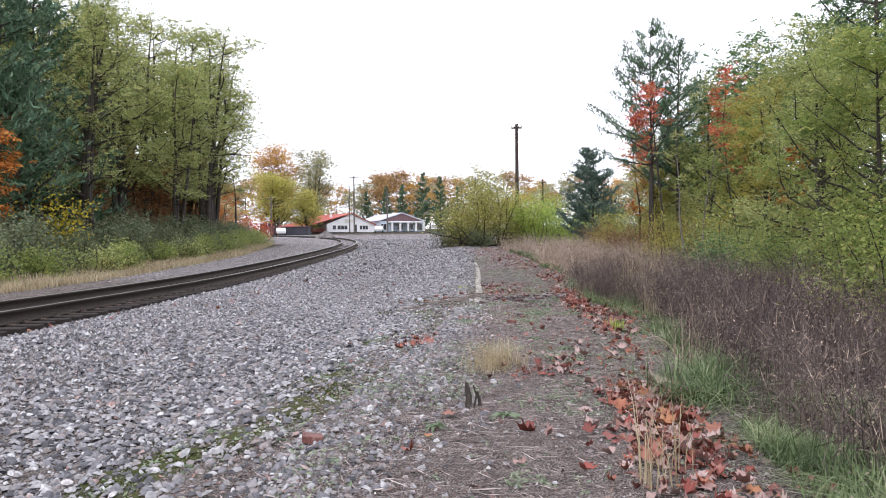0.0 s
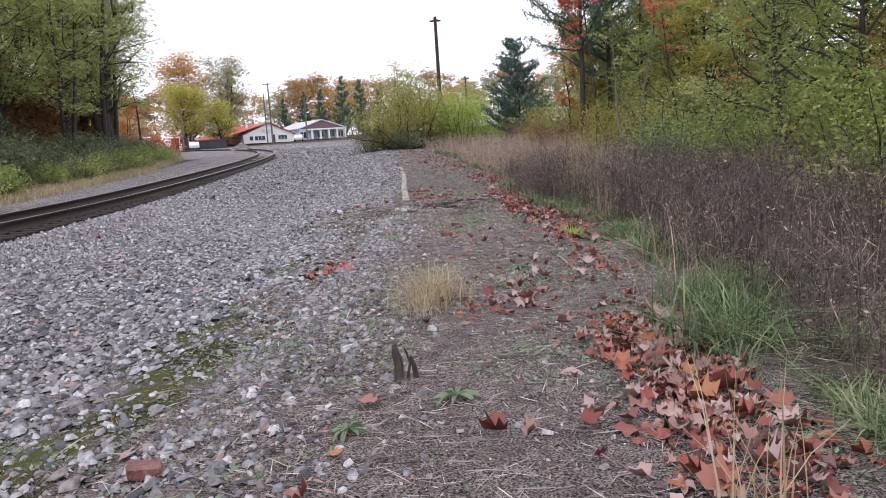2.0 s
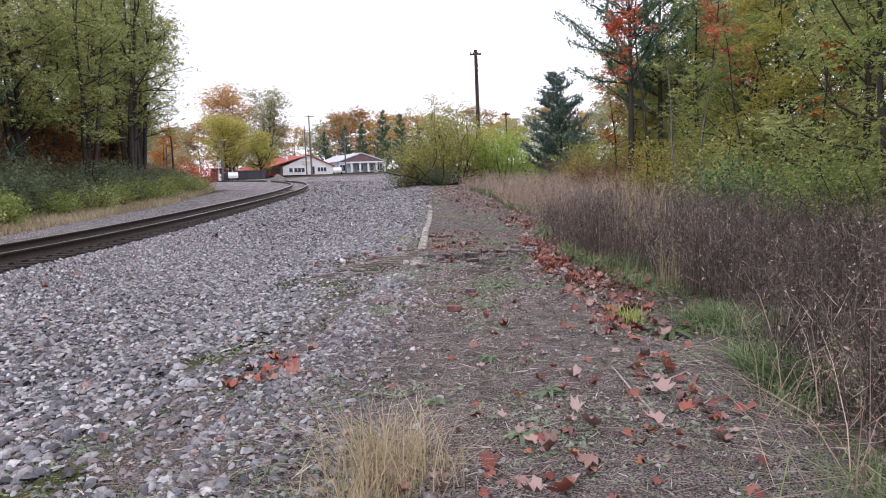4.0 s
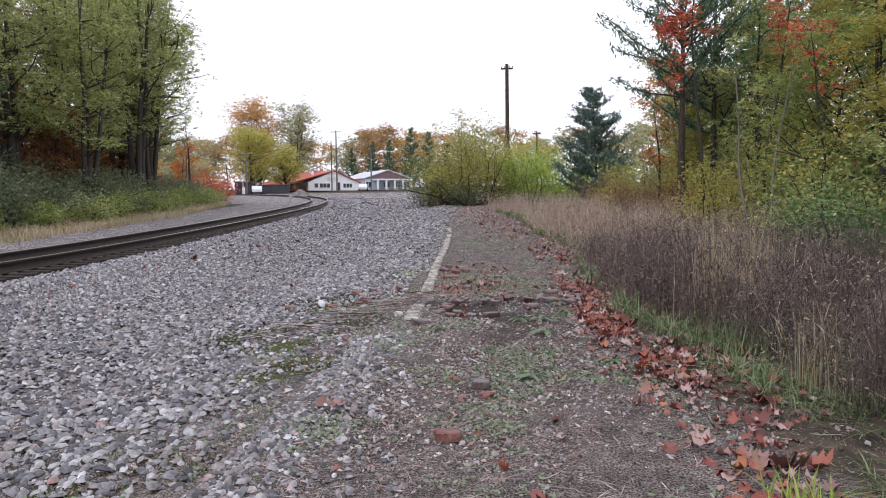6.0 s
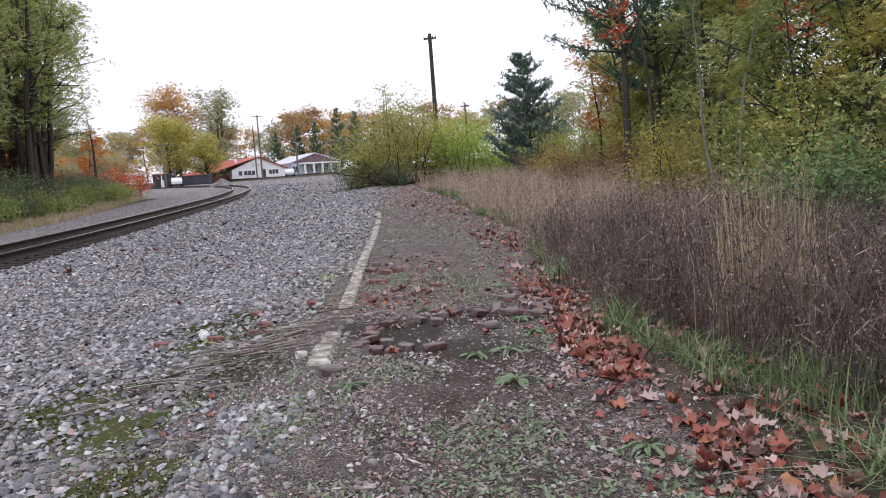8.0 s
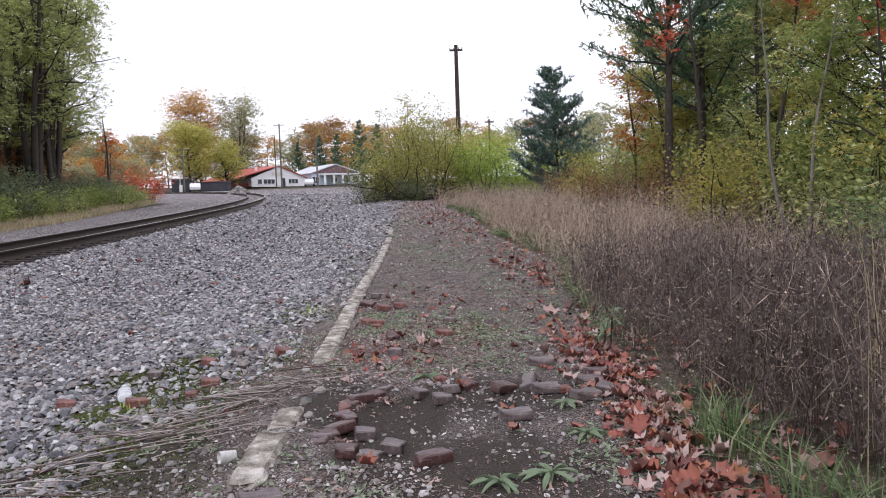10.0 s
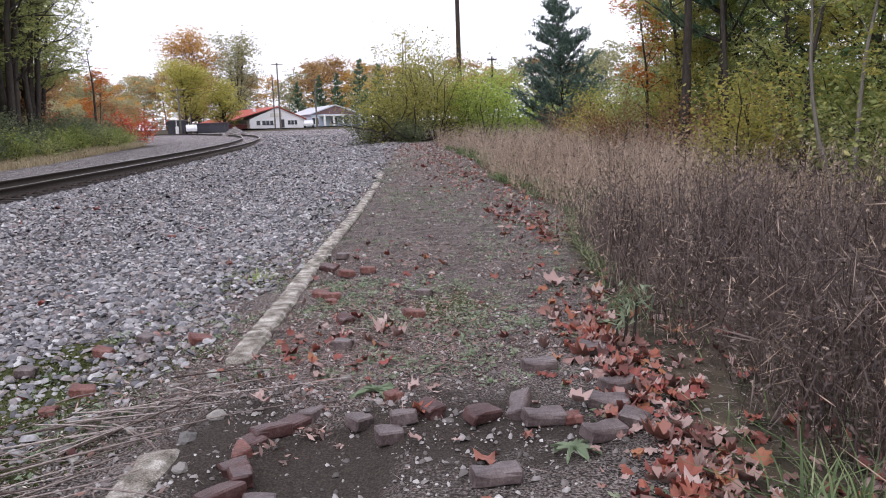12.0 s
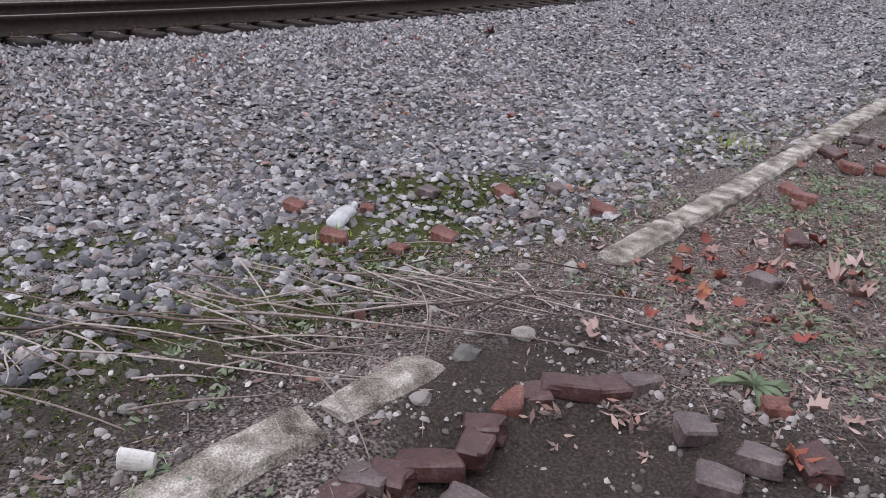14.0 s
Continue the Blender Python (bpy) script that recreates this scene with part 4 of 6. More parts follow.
def broad_tree(name, place, height, spread, low, leaf_mat, label, seed, leaves=6000, leaf=0.16, bark=None, stems=1, limbs=16, clump=0.55, group="", lean=(0, 0), category="tree", trunk_r=None, even=3.0):
    """A deciduous tree: tapered trunk, bent limbs, and a ragged crown of separate leaves."""
    r = np.random.default_rng(seed)
    root = thing(name, place, label, category, group)
    lines, tips = [], []
    tr = trunk_r or height * 0.012
    for s in range(stems):
        b = np.array([r.normal(0, 0.25 * (stems > 1)), r.normal(0, 0.25 * (stems > 1)), -0.15])
        d = np.array([lean[0] + r.normal(0, 0.1 * (1 + stems > 2)), lean[1] + r.normal(0, 0.1), 1.0])
        h = height * r.uniform(0.82, 1.0)
        pts, rad, _ = limb(b, d, h, tr, r, 0.12, 0.1, 9)
        rad = np.linspace(tr * 1.15, tr * 0.16, 10)
        lines.append((pts, rad))
        for k in range(max(3, limbs // stems)):
            t = low + (1 - low) * (k + r.uniform(0, 1)) / max(3, limbs // stems)
            t = min(t, 0.99)
            i = int(t * 9)
            p = pts[i] + (pts[min(i + 1, 9)] - pts[i]) * (t * 9 - i)
            az = r.uniform(0, 2 * np.pi)
            ln = spread * r.uniform(0.55, 1.1) * (1.0 - 0.55 * max(0, (t - 0.55) / 0.45)) * (0.75 + 0.25 * min(1, (t - low) * 4))
            lp, lr, ld = limb(p, (np.cos(az), np.sin(az), 0.55 * r.uniform(0.2, 1.4)), ln, tr * 0.42 * (1.1 - 0.6 * t), r, 0.4, 0.12)
            lines.append((lp, lr))
            tips += [lp[2], lp[3], lp[4], lp[5]]
            for _ in range(3):
                j = r.integers(2, 5)
                bp, br, _d = limb(lp[j], (*r.normal(0, 1, 2), r.uniform(0, 0.8)), ln * r.uniform(0.3, 0.55), lr[j] * 0.6, r, 0.5, 0.1, 4)
                lines.append((bp, br))
                tips += [bp[2], bp[4]]
        tips += [pts[-1], pts[-2]]
    part("trunk", mesh_np("trunk", *merge([tubes(lines[:1], 7), tubes(lines[1:], 4)]), bark or M_BARK), None, root)
    tips = np.array(tips)
    w = r.uniform(0.05, 1.0, len(tips)) ** even
    n = leaves // 6
    pick = r.choice(len(tips), n, p=w / w.sum())
    c = tips[pick] + r.normal(0, 1, (n, 3)) * np.array([clump, clump, clump * 0.5]) * spread * 0.17
    c[:, 2] = np.maximum(c[:, 2], 0.1 + leaf)
    v, f = sprays(c, leaf, r)
    part("crown", mesh_np("crown", v, f, leaf_mat), None, root)
    return root


def pine_tree(name, place, height, spread, low, label, seed, whorls=22, per=6, needles=60, bark=None, droop=0.0, size=0.22, mat=None, top=0.12):
    """A conifer: straight trunk, whorls of limbs, tufts of needles along them."""
    r = np.random.default_rng(seed)
    root = thing(name, place, label, "tree")
    trunk, rad, _ = limb((0, 0, -0.1), (0, 0, 1), height, height * 0.013, r, 0.03, 0.2, 10)
    lines, c, al = [(trunk, np.linspace(height * 0.014, 0.012, 11))], [], []
    for k in range(whorls):
        t = low + (1 - low) * (k + r.uniform(0, 0.6)) / whorls
        z = t * height
        p0 = np.array([np.interp(z, trunk[:, 2], trunk[:, 0]), np.interp(z, trunk[:, 2], trunk[:, 1]), z])
        ln = spread * ((1 - (t - low) / (1 - low)) ** 0.75 + top * 0.6) * 1.0
        for m in range(per):
            az = r.uniform(0, 2 * np.pi)
            l1 = ln * r.uniform(0.55, 1.1)
            lp, lr, _d = limb(p0, (np.cos(az), np.sin(az), 0.35 - droop), l1, max(0.012, l1 * 0.016), r, 0.25, 0.1 - droop * 0.1, 5)
            lines.append((lp, lr))
            n = max(6, int(needles * l1 / spread))
            u = r.uniform(0.25, 1, n) * 5
            i = np.minimum(u.astype(int), 4)
            q = lp[i] + (lp[i + 1] - lp[i]) * (u - i)[:, None] + r.normal(0, 0.1 * (0.4 + l1 * 0.35), (n, 3)) * np.array([1, 1, 0.5])
            c.append(q)
            dd = (lp[5] - lp[0]) / (l1 + 1e-6) + r.normal(0, 0.7, (n, 3)) + np.array([0, 0, 0.35])
            al.append(dd)
    part("trunk", mesh_np("trunk", *merge([tubes(lines[:1], 7), tubes(lines[1:], 3)]), bark or M_BARK), None, root)
    c, al = np.concatenate(c), np.concatenate(al)
    v, f = leaf_cards(c, np.full(len(c), size), r, 0.28, along=al)
    v2, f2 = leaf_cards(c + r.normal(0, size * 0.25, c.shape), np.full(len(c), size * 0.9), r, 0.22, along=al + r.normal(0, 0.8, al.shape))
    part("crown", mesh_np("crown", *merge([(v, f), (v2, f2)]), mat or L_PINE), None, root)
    return root


def shrub(name, place, height, spread, leaf_mat, label, seed, leaves=2500, leaf=0.1, stems=9, category="shrub", bark=None, group=""):
    """A many-stemmed bush that is leafy down to the ground."""
    r = np.random.default_rng(seed)
    root = thing(name, place, label, category, group)
    lines, tips = [], []
    for _ in range(stems):
        az = r.uniform(0, 2 * np.pi)
        o = r.uniform(0.1, 1.0)
        lp, lr, _d = limb((np.cos(az) * spread * 0.25 * o, np.sin(az) * spread * 0.25 * o, -0.05), (np.cos(az) * o * spread / height, np.sin(az) * o * spread / height, 1), height * r.uniform(0.65, 1.05), 0.012 + height * 0.006, r, 0.35, 0.02, 5)
        lines.append((lp, lr))
        tips += list(lp[1:])
        for _k in range(3):
            j = r.integers(1, 5)
            bp, br, _e = limb(lp[j], (*r.normal(0, 1, 2), 0.5), height * 0.35, lr[j] * 0.6, r, 0.4, 0.05, 3)
            lines.append((bp, br))
            tips += list(bp[1:])
    part("branchwork", mesh_np("branchwork", *tubes(lines, 3), bark or M_BARK), None, root)
    tips = np.array(tips)
    w = r.uniform(0.1, 1, len(tips)) ** 1.3
    c = tips[r.choice(len(tips), leaves, p=w / w.sum())] + r.normal(0, 1, (leaves, 3)) * np.array([0.16, 0.16, 0.12]) * min(spread, height)
    c[:, 2] = np.maximum(c[:, 2], 0.03)
    v, f = leaf_cards(c, np.full(leaves, leaf), r)
    part("foliage", mesh_np("foliage", v, f, leaf_mat), None, root)
    return root


def on_ground(x, y, dz=-0.02):
    return (x, y, float(ground_z(x, y)) + dz)


def again(ob, x, y, rz, scale=1.0):
    return copy_thing(ob, pose(*on_ground(x, y), 0, 0, rz) @ Matrix.Diagonal((scale, scale, scale, 1)))


def right_wood():
    a = broad_tree("locust_tree", on_ground(6.4, 16.5), 5.4, 2.3, 0.1, L_GREEN, "leafy green young tree at the wood's edge", 11, 20000, 0.068, limbs=24, trunk_r=0.07)
    b = broad_tree("locust_tree", on_ground(7.2, 21.0), 6.6, 2.6, 0.12, L_LOCUST, "yellow-green locust tree at the edge of the wood", 12, 21000, 0.072, limbs=24, trunk_r=0.08)
    c = broad_tree("locust_tree", on_ground(7.8, 27.5), 7.6, 2.6, 0.15, L_YELLOW, "tree with yellowing leaves at the wood's edge", 13, 21000, 0.072, limbs=22, trunk_r=0.09)
    for ob, x, y, rz, s in ((a, 9.2, 12.6, 120, 1.15), (b, 9.8, 17.0, 75, 1.1), (c, 10.6, 22.5, 200, 1.05), (a, 8.2, 31.5, 40, 1.15), (a, 7.4, 11.6, 260, 0.95), (b, 10.8, 30.0, 170, 1.2), (a, 8.4, 42.0, 300, 1.25), (c, 7.4, 46.0, 90, 0.85), (b, 12.6, 37.0, 30, 1.4), (b, 13.0, 26.0, 30, 1.4), (c, 11.6, 45.0, 10, 1.2), (b, 8.2, 24.4, 140, 1.05), (c, 9.4, 36.5, 220, 1.1), (b, 10.0, 51.0, 20, 1.2), (b, 8.6, 39.0, 100, 1.3), (c, 6.9, 42.5, 100, 1.0)):
        again(ob, x, y, rz, s)
    # darker wood behind
    deep = broad_tree("wood_tree", on_ground(13.5, 19.0), 10.5, 3.6, 0.08, L_VINE, "dark green tree deep in the wood", 15, 6600, 0.19, limbs=30, clump=0.9, even=1.0, trunk_r=0.12)
    for x, y, rz, s in ((12.5, 13.5, 50, 0.9), (15.5, 24.0, 100, 1.05), (13.8, 28.5, 160, 1.0), (12.2, 33.5, 210, 1.0), (16.5, 34.0, 20, 1.1), (11.4, 40.5, 70, 1.0), (14.8, 42.0, 300, 1.1), (10.8, 47.5, 130, 1.0), (17.0, 17.5, 190, 1.1), (10.9, 25.2, 250, 0.75), (9.6, 32.2, 30, 0.7), (9.8, 55.0, 10, 0.8), (13.5, 52.0, 80, 1.0), (11.6, 19.6, 310, 0.8), (9.0, 43.8, 200, 0.72)):
        again(deep, x, y, rz, s)
    # tall open pines with red-leaved maples among them
    pine_tree("pine_tree", on_ground(5.7, 38.0), 10.6, 2.5, 0.4, "tall thin pine with open blue-green branches", 21, 11, 5, 85, size=0.2, top=0.7)
    pine_tree("pine_tree", on_ground(12.6, 31.0), 13.5, 2.8, 0.45, "tall pine rising behind the leafy trees", 22, 12, 5, 70, size=0.24, top=0.6)
    pine_tree("pine_tree", on_ground(7.4, 40.5), 10.5, 2.4, 0.3, "dark pine with sparse grey-green branches", 122, 12, 5, 75, size=0.2, top=0.6)
    broad_tree("maple_tree", on_ground(5.9, 35.0), 8.2, 2.2, 0.55, L_RED, "slender maple with bright red leaves", 23, 1900, 0.11, limbs=12, clump=0.42, trunk_r=0.06)
    broad_tree("maple_tree", on_ground(7.7, 35.5), 8.8, 2.2, 0.6, L_RED, "slender maple with red leaves beside the pine", 24, 1500, 0.11, limbs=10, clump=0.4, trunk_r=0.06)
    broad_tree("maple_tree", on_ground(7.0, 24.0), 4.8, 1.2, 0.55, L_ORANGE, "thin maple sapling with orange-red leaves", 25, 420, 0.1, limbs=7, clump=0.4, trunk_r=0.04)
    broad_tree("maple_tree", on_ground(6.0, 44.0), 6.0, 2.0, 0.3, L_ORANGE, "small maple with orange leaves near the pines", 26, 1900, 0.13, limbs=12, trunk_r=0.06)
    broad_tree("maple_tree", on_ground(7.2, 28.6), 6.2, 1.6, 0.65, L_RED, "slim maple with a few red leaves", 126, 500, 0.1, limbs=8, clump=0.4, trunk_r=0.04)
    # young conifer at the end of the weeds
    pine_tree("young_pine", on_ground(4.6, 58.9), 7.4, 3.0, 0.03, "bushy young pine with blue-green needles", 27, 20, 9, 95, size=0.24, top=0.2, mat=L_BLUEPINE)
    shrub("bush", on_ground(7.2, 57.5), 3.4, 2.4, L_GREEN, "green bush beside the young pine", 28, 4600, 0.12)
    shrub("bush", on_ground(8.8, 54.0), 4.2, 2.6, L_LOCUST, "yellow-green bush at the wood's edge", 29, 4600, 0.12)
    # grey-barked sapling with a forked stem
    broad_tree("birch_tree", on_ground(5.9, 30.0), 5.6, 1.2, 0.45, L_LOCUST, "slim pale-barked sapling with a forked stem", 30, 700, 0.09, M_BARK_PALE, 2, 10, 0.5, trunk_r=0.04)
    # undergrowth along the foot of the trees
    u1 = shrub("bush", on_ground(5.9, 33.8), 2.4, 2.0, L_YELLOW, "bush with yellow-green leaves at the wood's edge", 31, 4600, 0.085)
    u2 = shrub("bush", on_ground(6.0, 14.5), 2.0, 2.0, L_GREEN, "dense green bush at the foot of the trees", 32, 6500, 0.075)
    u3 = shrub("bush", on_ground(6.7, 26.0), 2.3, 2.0, L_LOCUST, "olive-green bush below the trees", 33, 5200, 0.085)
    u4 = shrub("bush", on_ground(6.4, 41.0), 2.0, 2.0, L_BROWN, "brown-leaved bush at the wood's edge", 34, 3600, 0.09)
    for x, y, o, rz, s in ((6.4, 19.5, u2, 60, 0.9), (6.3, 11.5, u2, 140, 1.0), (7.6, 30.0, u3, 50, 1.2), (5.4, 46.5, u4, 90, 1.0), (5.2, 51.0, u1, 10, 1.1), (7.8, 37.0, u3, 220, 1.2), (5.0, 55.0, u4, 150, 0.9), (8.6, 22.0, u3, 310, 1.3), (9.0, 15.5, u2, 200, 1.3), (9.2, 34.0, u2, 20, 1.4), (10.5, 27.0, u4, 100, 1.6), (8.2, 47.5, u2, 0, 1.3), (10.0, 20.0, u4, 0, 1.5), (8.0, 8.5, u2, 30, 1.1), (7.0, 50.0, u3, 30, 1.3), (6.6, 36.5, u4, 77, 1.0), (8.0, 18.0, u4, 33, 1.2)):
        again(o, x, y, rz, s)
    # climbing vines heaped over low brush
    v1 = shrub("vine_thicket", on_ground(6.3, 24.6), 1.55, 2.3, L_VINE, "mound of broad green vine leaves over low brush", 35, 5200, 0.1, 18, "vines")
    again(v1, 5.8, 20.6, 70, 0.7)
    again(v1, 8.0, 23.2, 160, 1.1)
    again(v1, 7.4, 26.6, 250, 1.0)


def fallen_bush():
    shrub("wild_apple_bush", on_ground(-5.6, 66.3), 4.3, 4.0, L_APPLE, "sprawling bush with yellow-green leaves by the gravel", 41, 9500, 0.14, 22)
    shrub("wild_apple_bush", on_ground(-2.6, 67.6), 6.0, 4.2, L_APPLE, "tall yellowing bush beside the old pole", 42, 10000, 0.14, 16)
    broad_tree("sapling", on_ground(-4.9, 69.5), 7.6, 2.4, 0.3, L_YELLOW, "thin-leaved sapling with bare upper twigs", 43, 1500, 0.13, stems=3, limbs=18, trunk_r=0.06)
    shrub("bush", on_ground(0.4, 68.0), 4.6, 3.6, L_LIME, "bright green bush in the weeds", 44, 8000, 0.14, 14)
    shrub("bush", on_ground(3.0, 67.5), 3.6, 3.2, L_LIME, "low lime-green bush in the weeds", 45, 6000, 0.14, 12)
    shrub("bush", on_ground(-7.0, 66.0), 2.4, 2.4, L_BLUE, "dark low bush at the edge of the gravel", 46, 3500, 0.12, 12)
    shrub("bush", on_ground(-4.0, 64.8), 1.8, 2.6, L_BLUE, "dark shaded foot of brush at the gravel", 47, 3500, 0.12, 12)
    shrub("wild_apple_bush", on_ground(-1.6, 69.6), 5.4, 3.4, L_APPLE, "olive bush at the foot of the old pole", 49, 8000, 0.14, 14)
    shrub("bush", on_ground(6.5, 70.0), 3.8, 3.4, L_GREEN, "green bush behind the young pine", 48, 5000, 0.15, 12)
    # dark crooked limbs that show through the sprawling bush
    r = np.random.default_rng(140)
    root = thing("fallen_limb", on_ground(-5.0, 64.6), "dark crooked limbs sprawling out of the bush", "branch")
    for k in range(9):
        az = r.uniform(0, 2 * np.pi)
        pts, rad, _ = limb((r.uniform(-1.5, 2.0), r.uniform(-0.3, 1.5), 0), (np.cos(az), 0.4 * np.sin(az), 0.55), r.uniform(2.5, 5.0), 0.07, r, 0.4, 0.03, 7)
        part("limb", mesh_np("limb", *tubes([(pts, rad)], 5), M_BARK), None, root)


def left_side():
    """The wood beyond the track, on a low bank."""
    a = broad_tree("locust_tree", on_ground(-26.0, 52.0), 15.5, 4.4, 0.24, L_LOCUST, "tall locust tree with feathery olive leaves and dark trunks", 51, 16000, 0.17, stems=3, limbs=34, clump=0.62, even=2.2)
    b = broad_tree("locust_tree", on_ground(-30.0, 62.0), 16.5, 4.6, 0.22, L_LOCUST, "tall feathery locust tree beyond the track", 52, 16000, 0.17, stems=3, limbs=34, clump=0.62, even=2.2)
    c = broad_tree("maple_tree", on_ground(-29.0, 47.0), 10.0, 3.4, 0.2, L_RUST, "maple with orange leaves under taller trees", 53, 6500, 0.19, limbs=18)
    for ob, x, y, rz, s in ((a, -31.0, 70.0, 80, 1.0), (b, -24.0, 44.5, 200, 0.98), (a, -33.0, 54.0, 150, 1.1), (b, -36.0, 66.0, 20, 1.1), (a, -27.0, 39.0, 280, 1.0), (b, -33.5, 45.0, 90, 1.15), (a, -38.0, 76.0, 45, 1.05), (c, -32.0, 58.0, 40, 0.9), (c, -35.5, 70.0, 100, 0.9), (c, -25.5, 35.0, 200, 0.9), (b, -42.0, 60.0, 120, 1.2), (a, -41.0, 48.0, 10, 1.2), (a, -23.8, 56.0, 33, 1.02), (b, -28.8, 65.5, 260, 1.0), (a, -27.5, 60.0, 70, 1.08), (b, -24.6, 59.5, 15, 0.92), (a, -22.0, 47.5, 111, 0.75), (c, -30.5, 66.0, 310, 0.62), (c, -23.5, 47.0, 30, 0.55), (c, -29.0, 55.5, 150, 0.75), (c, -24.5, 42.0, 190, 0.6), (c, -27.5, 61.0, 10, 0.8), (c, -25.0, 51.0, 60, 0.7), (b, -22.0, 38.5, 60, 0.85)):
        again(ob, x, y, rz, s)
    deep = broad_tree("wood_tree", on_ground(-36.0, 52.5), 15.0, 5.2, 0.06, L_DULL, "tall dull brown-green tree deep in the wood", 66, 6600, 0.27, limbs=34, clump=0.9, even=1.0, trunk_r=0.2)
    for x, y, rz, s in ((-34.5, 60.5, 20, 1.0), (-40.0, 63.0, 80, 1.05), (-33.0, 40.5, 140, 0.95), (-38.5, 44.0, 200, 1.0), (-44.5, 51.0, 260, 1.1), (-37.5, 70.0, 310, 0.95), (-46.0, 68.0, 50, 1.1), (-31.0, 50.5, 170, 0.8)):
        again(deep, x, y, rz, s)
    p = pine_tree("white_pine", on_ground(-22.5, 32.5), 14.0, 4.2, 0.06, "dark white pine beyond the track", 54, 22, 6, 70, size=0.4, top=0.3)
    again(p, -28.5, 30.0, 130, 1.15)
    again(p, -25.4, 39.0, 220, 1.12)
    broad_tree("maple_tree", on_ground(-21.0, 29.5), 6.0, 1.9, 0.3, L_ORANGE, "small maple with rust-orange leaves", 55, 2400, 0.19)
    shrub("spice_bush", on_ground(-20.2, 33.0), 3.7, 1.7, L_BUTTER, "shrub with bright yellow leaves", 56, 900, 0.17)
    # one bare thin trunk at the end of the wood
    broad_tree("dead_tree", on_ground(-29.6, 75.2), 8.5, 1.0, 0.5, L_BROWN, "single thin dark tree, nearly leafless", 57, 160, 0.15, limbs=9, trunk_r=0.12)
    broad_tree("dead_tree", on_ground(-33.5, 74.0), 7.5, 1.6, 0.4, L_BROWN, "thin bare tree with grey twigs", 58, 240, 0.15, limbs=14, trunk_r=0.09)
    broad_tree("dead_tree", on_ground(-38, 92.0), 7.0, 1.6, 0.4, L_BROWN, "bare grey tree far along the track", 59, 200, 0.18, limbs=14, trunk_r=0.09)
    # red sumac at the corner
    s1 = shrub("sumac", on_ground(-32.0, 72.5), 2.3, 2.0, L_RED, "sumac shrub with scarlet leaves", 60, 800, 0.19, 10)
    s2 = shrub("sumac", on_ground(-32.4, 69.5), 2.0, 2.2, L_RUST, "sumac shrub with dull maroon leaves", 160, 1100, 0.19, 10)
    again(s2, -31.2, 80.0, 40, 1.1)
    again(s2, -32.6, 76.5, 90, 1.0)
    again(s1, -31.6, 79.0, 100, 1.2)
    again(s1, -33.4, 70.5, 200, 0.9)
    again(s1, -32.6, 67.3, 130, 1.0)
    again(s1, -33.6, 75.5, 20, 1.05)
    again(s1, -31.4, 83.0, 250, 1.3)
    again(s1, -31.2, 86.0, 290, 1.2)
    broad_tree("maple_tree", on_ground(-36.5, 88.0), 6.5, 2.2, 0.25, L_ORANGE, "small maple with pale orange leaves", 61, 2000, 0.22)
    # undergrowth along the bank
    u1 = shrub("bramble_bush", on_ground(-19.5, 38.0), 2.0, 2.4, L_BLUE, "dull green bramble bush on the bank", 62, 3600, 0.13, 14)
    u2 = shrub("bramble_bush", on_ground(-21.5, 46.0), 2.3, 2.6, L_BLUE, "dark green brush on the bank beyond the track", 63, 3600, 0.14, 14)
    u3 = shrub("bramble_bush", on_ground(-17.2, 33.5), 1.3, 1.8, L_GREEN, "low green bramble beside dry grass", 64, 2600, 0.1, 14)
    u4 = shrub("bramble_bush", on_ground(-19.0, 43.0), 1.5, 2.0, L_LOCUST, "olive-green bramble on the bank beside dry grass", 164, 1800, 0.11, 14)
    r = np.random.default_rng(5)
    for i in range(44):
        y = 24 + i * 1.22
        edge = float(rail_x(y)) - np.interp(y, [30, 50, 80], [5.6, 6.6, 10.0])
        o = (u3, u1, u2, u3, u1, u2, u4, u1, u2)[i % 9]
        off = (0.6, 2.4, 4.6)[i % 3] + r.uniform(-0.3, 0.8)
        again(o, edge - off, y, r.uniform(0, 360), r.uniform(0.8, 1.15))
    # dark brush that fills the wood under the trunks
    d = shrub("understory_bush", on_ground(-27.0, 50.0), 3.6, 3.2, L_BROWN, "brown brush in the shade of the wood", 65, 2600, 0.2, 12)
    for x, y, s in ((-30, 40, 1.1), (-33, 50, 1.2), (-31, 66, 1.1), (-36, 60, 1.3), (-28, 57, 1.0), (-34, 74, 1.0), (-26, 44.5, 0.9), (-38, 68, 1.3), (-38, 52, 1.4), (-33, 34, 1.3), (-27, 33, 1.0), (-45, 70, 1.6), (-44, 55, 1.6), (-40, 42, 1.6), (-46, 62, 2.2), (-51, 76, 2.4), (-54, 60, 2.6), (-49, 49, 2.4), (-42, 84, 1.5), (-36, 48, 1.7), (-35, 56, 1.6), (-34, 63, 1.6), (-38, 72, 1.7), (-32, 44, 1.6), (-58, 70, 2.6)):
        again(d, x, y, r.uniform(0, 360), s)


right_wood()
fallen_bush()
left_side()


